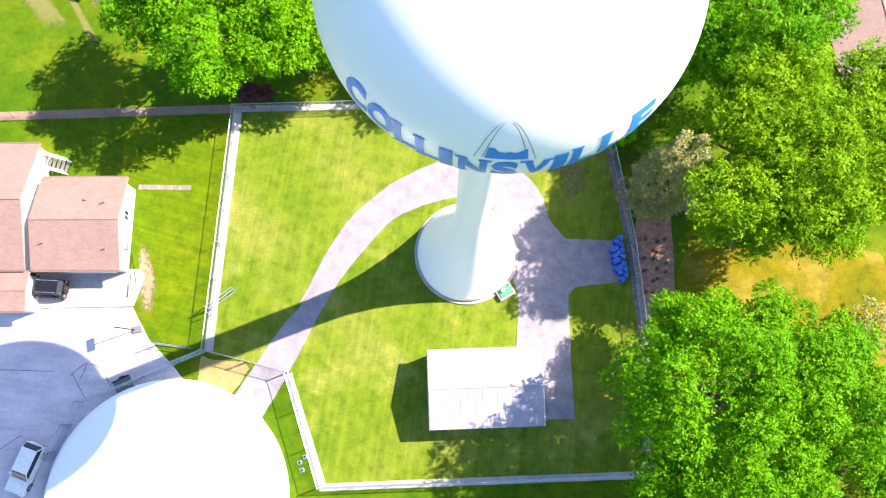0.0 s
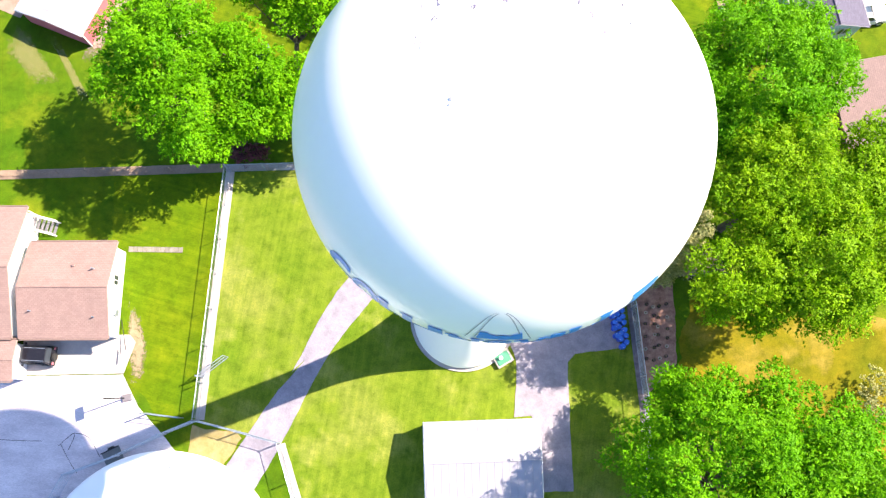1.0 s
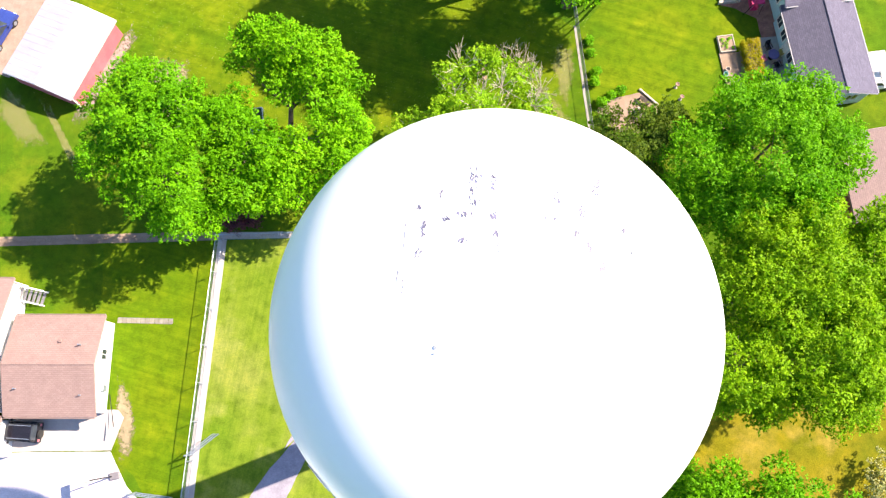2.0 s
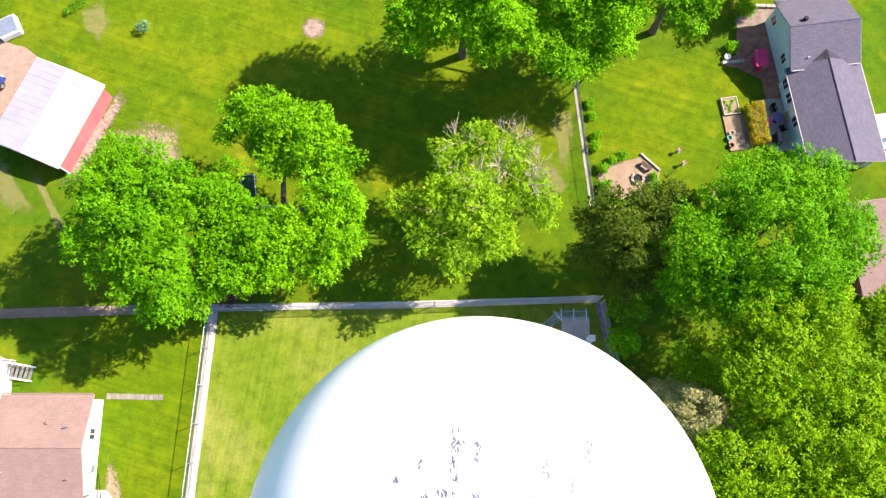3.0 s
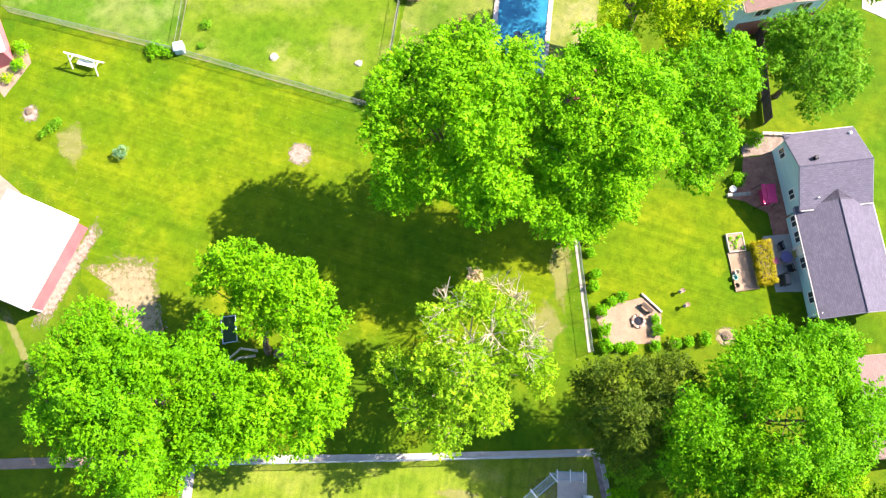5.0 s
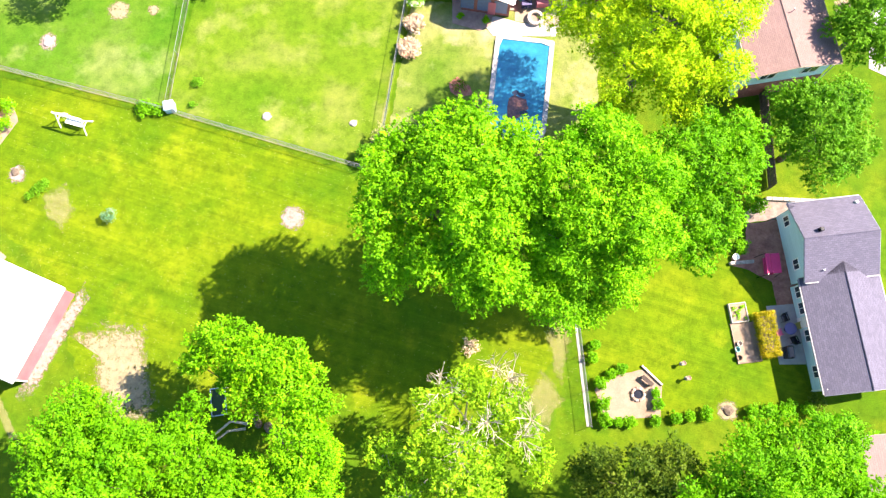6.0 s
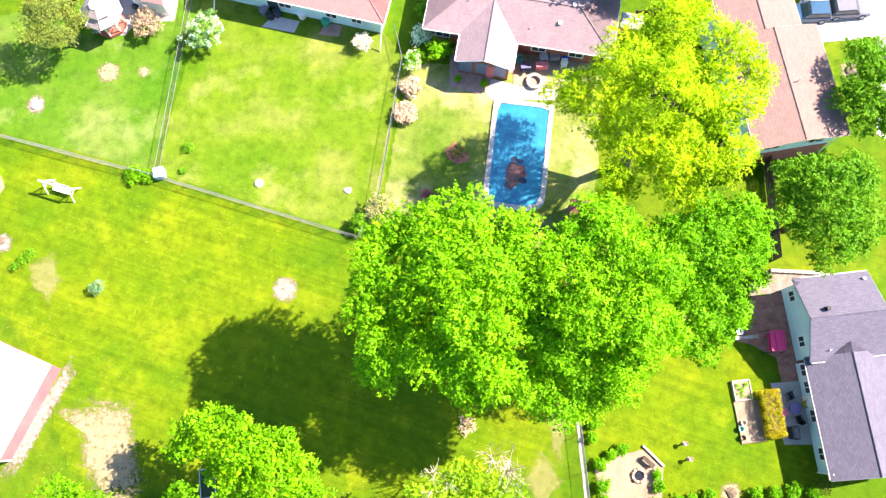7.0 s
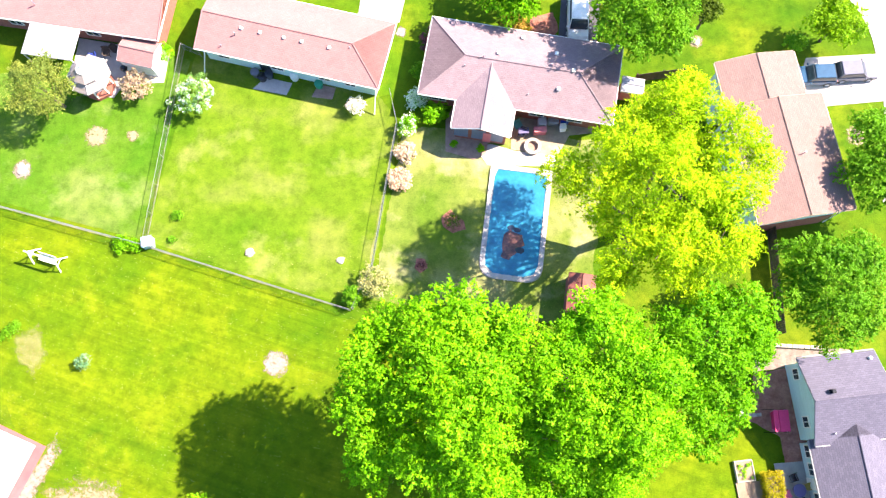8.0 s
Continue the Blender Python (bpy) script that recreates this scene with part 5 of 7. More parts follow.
# plum-roofed house with a porch wing
h = house("house", (4.75, 78.95), -5.6, "house with a plum-grey hip roof and a gabled screen porch")
hip_wing(h, 0, 0, 17.1, 7.5, 2.7, 1.1, BRICK_WALL, ROOF_PLUM, 0.5)
ROOF_PLUM_NS = courses("plum_shingles_across", (0.175, 0.13, 0.157), (0.205, 0.157, 0.185), 0.16, 90)
gable_wing(h, -2.6, -3.1, 6.6, 5.1, 2.72, 0.95, "y", BRICK_WALL, ROOF_PLUM_NS, 0.3)
for x in (-4.3, -2.75, -1.2):
    part("porch_screen", boxed(x - 0.62, x + 0.62, -6.14, -6.10, 0.5, 2.4), plain("blue_grey_screen", (0.10, 0.14, 0.24), 0.5), h)
part("porch_door", boxed(-2.35, -1.65, -6.17, -6.12, 0.05, 2.1), SIDING_RED, h)
for x, y in ((-2.2, 0.75), (2.8, 1.7), (4.4, 0.1), (3.4, -1.6), (-0.3, 2.9)):
    roof_vent(h, x, y, 3.8 - abs(y) * 0.29, 0.15, 0.22, True)
roof_vent(h, -3.4, 0.1, 3.75, 0.1, 0.5)
roof_vent(h, -4.9, -0.9, 3.45, 0.09, 0.3)
roof_vent(h, 0.9, -2.4, 3.0, 0.09, 0.25)
for x in (-6.8, 2.0, 5.4):
    window(h, x, -3.27, 1.0, -90, 1.2, 1.1)

# rust-roofed two-storey house
h = house("house", (26.2, 73.0), 13.6, "two-storey house with a rust-brown shingle roof")
TAN_TRIM = plain("tan_trim", (0.34, 0.25, 0.21), 0.5)
ROOF_RUST_NS = courses("rust_shingles_across", (0.168, 0.108, 0.104), (0.192, 0.126, 0.122), 0.16, 90)
ROOF_TAN_NS = courses("faded_brown_shingles", (0.235, 0.165, 0.160), (0.265, 0.190, 0.182), 0.16, 90)
gable_wing(h, 0.35, -1.6, 10.2, 8.0, 5.3, 0.7, "y", SIDING_BLUE, ROOF_RUST_NS, 0.4, trim=TAN_TRIM)
gable_wing(h, -0.35, 5.55, 4.1, 6.8, 5.3, 0.62, "y", SIDING_BLUE, ROOF_RUST_NS, 0.4, trim=TAN_TRIM)
part("brick_base", boxed(-3.3, 4.0, -6.36, -6.3, 0, 2.6), BRICK_WALL, h)
for x in (-1.6, 2.2):
    window(h, x, -6.32, 3.6, -90, 1.3, 1.0)
window(h, -3.27, 6.0, 3.4, 180, 0.9, 1.0)
roof_vent(h, 1.1, -1.6, 6.1, 0.09, 0.3)
part("gutter_pipe", tubed((4.3, -6.3, 5.1), (4.3, -6.4, 0.1), 0.05), TRIM, h)

# red-brick house with patio clutter, north-west
h = house("house", (-36.0, 84.2), -4.6, "brick house with a rose-coloured roof and a rear patio")
hip_wing(h, 0, 0, 17.6, 8.2, 2.7, 1.0, BRICK_WALL, ROOF_PINK, 0.45, (True, False))
for x in (-5, -1.5, 2.2, 5.6):
    window(h, x, -3.68, 1.0, -90, 1.1, 1.1)
roof_vent(h, -2.5, -2.6, 3.4, 0.1, 0.35)
a = thing("patio_awning", (-37.0, 78.9, 0), -4.6, "flat white patio awning on posts", "awning")
part("deck", boxed(-2.3, 2.3, -1.8, 1.8, 2.5, 2.62, bev=0.02), WHITE_METAL, a)
for i in range(9):
    part("seam", boxed(-2.2 + i * 0.55 - 0.02, -2.2 + i * 0.55 + 0.02, -1.78, 1.78, 2.62, 2.66), WHITE_METAL, a)
for x in (-2.2, 2.2):
    part("post", tubed((x, -1.7, 0), (x, -1.7, 2.5), 0.06), TRIM, a)
sheet("rear_terrace", [(-36, 80.4), (-27.4, 79.6), (-27.5, 76.6), (-31, 76.2), (-31.8, 74.8), (-35, 74.8), (-36, 77)], 0.05, CONCRETE, "pale terrace behind the brick house", "patio", 0.05)
h = thing("garden_shed", (-29.3, 78.45, 0), -9, "small white garden shed with a rose roof", "shed")
gable_wing(h, 0, 0, 3.3, 2.5, 2.1, 0.55, "x", SIDING_WHITE, ROOF_PINK, 0.12, gutter=False)
g = thing("gazebo", (-33.2, 75.8, 0), 10, "eight-sided white gazebo on a red brick base", "gazebo")
part("base", lathe([(0, 0), (1.45, 0), (1.45, 0.4), (0, 0.4)], 8), BRICK_WALL, g)
ROSE_WHITE = surface("rose_white_shingle", (0.20, 0.175, 0.18), (0.29, 0.26, 0.265), 3.0, 14.0, 0.8, 0, 0.01)
part("roof", lathe([(1.95, 2.3), (1.95, 2.38), (1.15, 2.95), (1.15, 2.85)], 8), ROSE_WHITE, g)
part("roof_tier", lathe([(1.3, 3.0), (1.3, 3.08), (0.55, 3.6), (0.55, 3.5)], 8), ROSE_WHITE, g)
part("lantern", lathe([(1.1, 2.8), (1.1, 3.02), (0.4, 3.3), (0.4, 3.55)], 8), TRIM, g)
part("cupola", lathe([(0.62, 3.55), (0.62, 3.62), (0.12, 3.95), (0, 4.2)], 8), WHITE, g)
for i in range(8):
    a = i * math.pi / 4
    part("post", tubed((1.32 * math.cos(a), 1.32 * math.sin(a), 0.4), (1.32 * math.cos(a), 1.32 * math.sin(a), 2.4), 0.07), TRIM, g)
    b = a + math.pi / 4
    part("rail", tubed((1.32 * math.cos(a), 1.32 * math.sin(a), 1.3), (1.32 * math.cos(b), 1.32 * math.sin(b), 1.3), 0.04), TRIM, g)
    part("roof_hip", tubed((1.93 * math.cos(a), 1.93 * math.sin(a), 2.4), (1.15 * math.cos(a), 1.15 * math.sin(a), 2.97), 0.04), TRIM, g)

# eastern neighbour seen between trees, and the house at the western edge
h = house("house", (38.4, 33.4), 8.0, "low house with a faded brown roof among trees")
gable_wing(h, 0, 0, 8.0, 9.4, 2.8, 1.2, "y", BRICK_WALL, ROOF_TAN_NS, 0.4, gutter=False, trim=TAN_TRIM)
h = house("house", (-47.5, 60.8), 28.0, "house with a white roof and rose-coloured walls")
gable_wing(h, 0, 0, 9.0, 10.0, 2.7, 1.2, "y", SIDING_RED, WHITE_METAL, 0.35)
sheet("west_border", [(-41.8, 55.8), (-40.0, 59.4), (-41.0, 61.4), (-43.5, 57.5)], 0.03, SOIL, "pinkish border bed along the house", "garden bed", 0.06)
h = thing("garden_shed", (10.75, 59.6, 0), -3, "maroon board garden shed under the trees", "shed")
gable_wing(h, 0, 0, 3.2, 2.3, 2.1, 0.3, "y", MAROON, MAROON, 0.1, trim=MAROON, gutter=False)
h = thing("storage_box", (14.7, 78.6, 0), -6, "small white storage shed beside the house", "shed")
gable_wing(h, 0, 0, 1.9, 1.5, 1.9, 0.2, "x", SIDING_RED, WHITE_METAL, 0.1, gutter=False)


# ---- fences ----
def chain_fence(pts, label, height=1.9, gap=3.0, net=0.22, skip=(), tint=None):
    f = thing("chain_link_fence", (*pts[0], 0), 0, label, "fence")
    o = Vector((*pts[0], 0))
    vs, fs = [], []
    for i, (a, b) in enumerate(zip(pts, pts[1:])):
        if i in skip:
            continue
        a, b = Vector((*a, 0)) - o, Vector((*b, 0)) - o
        n = max(1, round((b - a).length / gap))
        for k in range(n + (i == len(pts) - 2)):
            p = a.lerp(b, k / n)
            part("post", tubed(p, p + Vector((0, 0, height + 0.12)), 0.025 if tint else 0.04 if k else 0.06, None, 7), tint or GALV, f)
        part("rail", tubed(a + Vector((0, 0, height)), b + Vector((0, 0, height)), 0.018 if tint else 0.028, None, 6), tint or GALV, f)
        part("rail", tubed(a + Vector((0, 0, 0.15)), b + Vector((0, 0, 0.15)), 0.012, None, 5), tint or GALV, f)
        d = (b - a).normalized()
        L = (b - a).length
        side = Vector((-d.y, d.x, 0)) * 0.006
        s = -height
        while s < L:
            for up in (1, -1):
                x0, x1 = max(s, 0), min(s + height, L)
                if x1 > x0:
                    z0 = (x0 - s) if up > 0 else height - (x0 - s)
                    z1 = (x1 - s) if up > 0 else height - (x1 - s)
                    p, q = a + d * x0 + Vector((0, 0, z0)), a + d * x1 + Vector((0, 0, z1))
                    w = Vector((0, 0, 0.008))
                    j = len(vs)
                    vs += [p + side, p - side + w, p - w, q + side, q - side + w, q - w]
                    fs += [(j, j + 1, j + 4, j + 3), (j + 1, j + 2, j + 5, j + 4), (j + 2, j, j + 3, j + 5)]
            s += net
    net_ob = flat_part("netting", vs, fs, tint or GALV, f)
    tagged(net_ob, kind="stuff")
    return f


chain_fence([(-20.35, 2.75), (-20.3, 24.75), (-4, 26.15), (12.95, 27.75)], "tall galvanised chain-link fence on a concrete strip")
chain_fence([(13.1, 27.4), (14.3, 22.4), (16.0, 14.2), (17.1, 5.4), (17.3, -5.3)], "tall galvanised chain-link fence beside the garden bed")
chain_fence([(17.2, -5.5), (-9.7, -7.85), (-13.3, 1.3)], "tall galvanised chain-link fence on the south side")
chain_fence([(-13.3, 1.3), (-16.8, 2.05), (-20.35, 2.75), (-23.0, 1.5), (-26.4, -0.4), (-30.2, -2.0), (-32.0, -6.2), (-32.6, -10.5), (-32, -16)], "chain-link fence bending round the reservoir")
chain_fence([(-20.6, 25.0), (-33, 23.9), (-46, 22.8)], "low dark wire fence along the lane", 1.2, 2.6, 0.3, tint=WOOD)
chain_fence([(12.3, 36.0), (10.6, 47.5), (9.8, 53)], "low grey chain-link garden fence", 1.25, 2.6, 0.2, tint=GALV_DULL)
chain_fence([(-8.4, 57.0), (-26.4, 61.2), (-43, 64.4)], "low chain-link fence between the lawns", 1.2, 2.8, 0.25, tint=GALV_DULL)
chain_fence([(-26.6, 61.5), (-26.1, 80.0), (-24.4, 79.4)], "low chain-link fence dividing two gardens", 1.2, 2.8, 0.25, tint=GALV_DULL)
chain_fence([(-8.2, 57.1), (-6.9, 61.0), (-5.9, 74.0), (-6.8, 77.0)], "low chain-link fence beside the pool garden", 1.2, 2.8, 0.25, tint=GALV_DULL)
strip([(-8.4, 57.0), (-26.4, 61.2), (-43, 64.4)], 0.14, "trim_fence", GRASS_PALE, "pale dry line under the fence", 0.03)
strip([(-26.7, 61.5), (-26.15, 80.0)], 0.14, "trim_fence", GRASS_PALE, "pale dry line under the fence", 0.032)
strip([(-7.3, 60.0), (-6.0, 74.0)], 0.14, "trim_fence", GRASS_PALE, "pale dry line under the fence", 0.034)
strip([(12.2, 36.0), (10.5, 47.5)], 0.2, "trim_fence", CONCRETE, "pale line under the garden fence", 0.03)
# swing gates by the lot
for at, rz, wide, lab in (((-20.4, 6.4, 0), 42, 2.6, "galvanised chain-link gate leaf standing open"), ((-24.6, 3.1, 0), -4, 3.0, "galvanised pipe gate standing ajar"), ((-31.0, -4.0, 0), 250, 3.0, "galvanised chain-link gate beside the reservoir")):
    g = thing("gate", at, rz, lab, "gate")
    for a, b in (((0, 0, 0.2), (0, 0, 1.9)), ((wide, 0, 0.2), (wide, 0, 1.9)), ((0, 0, 0.2), (wide, 0, 0.2)), ((0, 0, 1.9), (wide, 0, 1.9)), ((0, 0, 1.05), (wide, 0, 1.05))):
        part("rail", tubed(a, b, 0.035, None, 7), GALV, g)
    part("hinge_post", tubed((-0.08, 0, 0), (-0.08, 0, 2.1), 0.06, None, 8), GALV, g)
    for i in range(int(wide / 0.25)):
        part("bar", tubed((0.2 + i * 0.25, 0, 0.2), (0.2 + i * 0.25, 0, 1.9), 0.01, None, 5), GALV, g)


def board_fence(a, b, height, label, mat):
    f = thing("board_fence", (*a, 0), 0, label, "fence")
    d = Vector((b[0] - a[0], b[1] - a[1], 0))
    n = int(d.length / 0.2)
    f.matrix_basis = pose(*a, 0, 0, 0, math.degrees(math.atan2(d.y, d.x)))
    me = None
    for i in range(n):
        if me is None:
            ob = part("board", boxed(0, 0.18, -0.015, 0.015, 0.05, height, bev=0.006), mat, f)
            me = ob.data
        else:
            ob = new("board", me)
            ob.parent = f
        ob.location = (i * 0.2, 0, 0)
    for z in (0.4, height - 0.3):
        part("rail", boxed(0, d.length, 0.015, 0.075, z, z + 0.09), mat, f)
    for i in range(int(d.length / 2.4) + 1):
        part("post", boxed(i * 2.4, i * 2.4 + 0.1, 0.02, 0.12, 0, height + 0.05), mat, f)


board_fence((27.7, 57.6), (26.9, 69.0), 1.8, "dark board fence in deep shade", WOOD_DARK)
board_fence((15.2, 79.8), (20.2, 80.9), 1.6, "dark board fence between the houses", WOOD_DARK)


# ---- vehicles ----
def vehicle(at, rz, length, width, height, paint, label, cat="car", style="car"):
    v = thing(cat.replace(" ", "_"), (*at, 0), rz, label, cat)
    hl, hw = length / 2, width / 2

    def hull(prof, inset_lo, inset_hi, z_hi):
        bm = bmesh.new()
        rows = []
        for s in (-1, 1):
            rows.append([bm.verts.new((x, s * (hw - (inset_lo + (inset_hi - inset_lo) * max(0, (z - 0.5)) / max(0.01, z_hi - 0.5))), z)) for x, z in prof])
        k = len(prof)
        bm.faces.new(rows[0])
        bm.faces.new(rows[1][::-1])
        for i in range(k):
            j = (i + 1) % k
            bm.faces.new((rows[0][i], rows[1][i], rows[1][j], rows[0][j]))
        bmesh.ops.recalc_face_normals(bm, faces=bm.faces)
        bmesh.ops.bevel(bm, geom=bm.edges[:], offset=0.05, segments=2, affect="EDGES")
        return bm

    belt = height * 0.6
    part("body", hull([(-hl, 0.35), (hl, 0.35), (hl, belt * 0.8), (hl * 0.9, belt * 0.93), (hl * 0.42, belt), (-hl * 0.95, belt), (-hl, belt * 0.85)], 0.0, 0.06, belt), paint, v)
    if style == "offroad":
        cab = [(-hl * 0.9, belt - 0.05), (hl * 0.3, belt - 0.05), (hl * 0.16, height), (-hl * 0.86, height)]
        glass = [(-hl * 0.93, belt), (hl * 0.32, belt), (hl * 0.2, height - 0.07), (-hl * 0.89, height - 0.07)]
        part("spare_wheel", tubed((-hl - 0.02, 0.1, belt * 0.85), (-hl - 0.2, 0.1, belt * 0.85), 0.33, None, 18), RUBBER, v)
        part("wiper_cowl", boxed(hl * 0.33, hl * 0.38, -hw + 0.15, hw - 0.15, belt - 0.01, belt + 0.03), TRIM, v)
        for y in (-0.35, 0.35):
            part("roof_rail", tubed((-hl * 0.82, y * 1.5, height + 0.03), (hl * 0.1, y * 1.5, height + 0.03), 0.025, None, 6), GALV, v)
    elif style == "van":
        cab = [(-hl * 0.97, belt - 0.05), (hl * 0.62, belt - 0.05), (hl * 0.36, height), (-hl * 0.9, height)]
        glass = [(-hl * 0.99, belt), (hl * 0.64, belt), (hl * 0.4, height - 0.1), (-hl * 0.92, height - 0.1)]
    else:
        cab = [(-hl * 0.93, belt - 0.05), (hl * 0.42, belt - 0.05), (hl * 0.14, height), (-hl * 0.78, height)]
        glass = [(-hl * 0.95, belt), (hl * 0.44, belt), (hl * 0.18, height - 0.07), (-hl * 0.83, height - 0.07)]
    part("glass", hull(glass, 0.07, 0.2, height), GLASS_DARK, v)
    x0, x1 = cab[3][0], cab[2][0]
    part("roof", boxed(x0, x1, -hw + 0.2, hw - 0.2, height - 0.08, height, bev=0.03), paint, v)
    for s in (-1, 1):
        part("pillar", tubed((cab[1][0], s * (hw - 0.12), belt), (x1, s * (hw - 0.22), height - 0.04), 0.045, None, 5), paint, v)
        part("pillar", tubed((cab[0][0], s * (hw - 0.12), belt), (x0, s * (hw - 0.22), height - 0.04), 0.055, None, 5), paint, v)
        part("mirror", boxed(cab[1][0] - 0.25, cab[1][0] - 0.1, s * (hw + 0.08) - 0.09, s * (hw + 0.08) + 0.09, belt, belt + 0.14, bev=0.03), paint, v)
        part("headlight", boxed(hl - 0.06, hl + 0.02, s * (hw - 0.28) - 0.16, s * (hw - 0.28) + 0.16, belt * 0.68, belt * 0.84), TRIM, v)
        part("tail_light", boxed(-hl - 0.015, -hl + 0.06, s * (hw - 0.2) - 0.1, s * (hw - 0.2) + 0.1, belt * 0.66, belt * 0.9), SIDING_RED, v)
        for x in (-hl * 0.62, hl * 0.64):
            w = part("wheel", tubed((x, s * (hw - 0.2), 0.34), (x, s * (hw + 0.01), 0.34), 0.34, None, 20), RUBBER, v)
            part("rim", tubed((x, s * (hw + 0.0), 0.34), (x, s * (hw + 0.025), 0.34), 0.2, None, 14), GALV, w)
    return v


CAR_WHITE = plain("white_car_paint", (0.8, 0.8, 0.82), 0.2)
CAR_SILVER = plain("silver_car_paint", (0.14, 0.14, 0.19), 0.12)
CAR_BLUE = plain("blue_car_paint", (0.03, 0.05, 0.22), 0.2)
vehicle((-33.9, -7.55), 253, 4.2, 1.75, 1.5, CAR_WHITE, "white sedan parked on the lot")
vehicle((-34.95, 7.4), 180, 3.9, 1.65, 1.75, BLACK, "black off-road car half under the carport", "car", "offroad")
vehicle((31.4, 81.4), 186, 3.8, 1.75, 1.55, plain("teal_car_paint", (0.03, 0.075, 0.15), 0.12), "blue-grey estate car on the driveway")
vehicle((35.1, 82.1), 8, 3.9, 1.75, 1.5, CAR_SILVER, "silver car on the driveway")
vehicle((9.85, 85.6), 271, 4.8, 1.95, 1.9, CAR_WHITE, "white van parked in the shaded drive", "van", "van")
vehicle((-43.6, 43.4), 70, 4.5, 1.8, 1.45, CAR_BLUE, "dark blue car beside the barn")
vehicle((37.9, 43.2), 10, 4.5, 1.8, 1.5, CAR_WHITE, "white car beside the pale blue house")


# ---- compound equipment ----
drum = thing("drum", (14.3, 14.5, 0), 0, "blue plastic drum standing on the asphalt by the fence", "drum", "blue drums by the fence")
part("shell", lathe([(0, 0.06), (0.27, 0.06), (0.29, 0.1), (0.29, 0.3), (0.305, 0.33), (0.29, 0.36), (0.29, 0.62), (0.305, 0.65), (0.29, 0.68), (0.285, 0.9), (0.26, 0.93), (0, 0.92)], 20), BLUE_DRUM, drum)
part("lid", lathe([(0.275, 0.92), (0.275, 0.955), (0.235, 0.955), (0.23, 0.935), (0, 0.935)], 20), plain("light_blue_plastic", (0.03, 0.14, 0.62), 0.35), drum)
part("bung", tubed((0.13, 0.08, 0.93), (0.13, 0.08, 0.965), 0.035, None, 8), TRIM, drum)
spots = []
for lane, x0, y0, k in ((0, 14.88, 14.42, 7), (1, 14.52, 14.1, 7), (2, 14.28, 13.36, 4)):
    for j in range(k):
        spots.append((x0 + j * 0.085 + 0.05 * math.sin(lane * 2 + j * 3.1), y0 - j * 0.55 + 0.05 * math.cos(j * 2.3 + lane)))
for i, (x, y) in enumerate(spots):
    m = pose(x, y, 0.05, 0, 0, i * 47) @ Matrix.Diagonal((0.9, 0.9, 0.95, 1))
    if i == 0:
        drum.matrix_basis = m
    else:
        copy_thing(drum, m)

pad = thing("equipment_pad", (11.0, 25.05, 0), 2, "concrete pad with cabinets at the fence corner", "concrete pad")
part("slab", boxed(-1.2, 1.2, -1.05, 1.05, 0, 0.18, bev=0.03), CONCRETE, pad)
for x, y, w, d, hh in ((1.15, -0.85, 0.5, 0.45, 1.5), (0.65, -1.25, 0.75, 0.35, 1.3)):
    c = thing("equipment_cabinet", (11.0 + x, 25.05 + y, 0), 2, "white steel equipment cabinet beside the pad", "cabinet")
    part("body", boxed(-w / 2, w / 2, -d / 2, d / 2, 0.0, hh, bev=0.02), TRIM, c)
    part("hood", boxed(-w / 2 - 0.04, w / 2 + 0.04, -d / 2 - 0.04, d / 2 + 0.04, hh, hh + 0.05), TRIM, c)
    part("door", boxed(-w / 2 + 0.05, w / 2 - 0.05, -d / 2 - 0.015, -d / 2, 0.15, hh - 0.1), TRIM, c)
BRIDGE = surface("pale_blue_steel", (0.16, 0.25, 0.36), (0.25, 0.35, 0.46), 3, 20, 0.4, 0.3, 0.004)
bridge = thing("cable_bridge", (5.7, 22.4, 0), 0, "pale blue steel cable bridge on posts", "cable bridge")
for a, b in (((0.3, 0.5, 2.4), (3.6, 3.5, 2.4)), ((3.6, 3.5, 2.4), (5.9, 3.6, 2.4))):
    a, b = Vector(a), Vector(b)
    d = (b - a).normalized()
    q = Vector((-d.y, d.x, 0)) * 0.3
    for s in (-1, 1):
        part("side_rail", tubed(a + q * s, b + q * s, 0.035, None, 6), BRIDGE, bridge)
    n = int((b - a).length / 0.16)
    for i in range(n + 1):
        p = a.lerp(b, i / n)
        part("rung", tubed(p - q, p + q, 0.022, None, 5), BRIDGE, bridge)
    for f in (0.05, 0.5, 0.95):
        p = a.lerp(b, f)
        part("post", tubed(Vector((p.x, p.y, 0)), p, 0.045, None, 8), BRIDGE, bridge)
        part("bracket", tubed(p - q * 1.6, p + q * 1.6, 0.035, None, 6), TRIM, bridge)
hb = thing("utility_box", (5.55, 22.35, 0), 28, "white steel utility box at the end of the cable bridge", "utility box")
part("body", boxed(-0.5, 0.5, -0.42, 0.42, 0, 1.7, bev=0.03), TRIM, hb)
part("lid", boxed(-0.55, 0.55, -0.47, 0.47, 1.7, 1.76, bev=0.02), TRIM, hb)
part("door", boxed(-0.44, 0.44, -0.44, -0.42, 0.15, 1.6), TRIM, hb)
p = thing("ground_marker", (10.3, 23.2, 0), 0, "small white marker post beside the pad", "post")
part("post", tubed((0, 0, 0), (0, 0, 0.5), 0.09), TRIM, p)
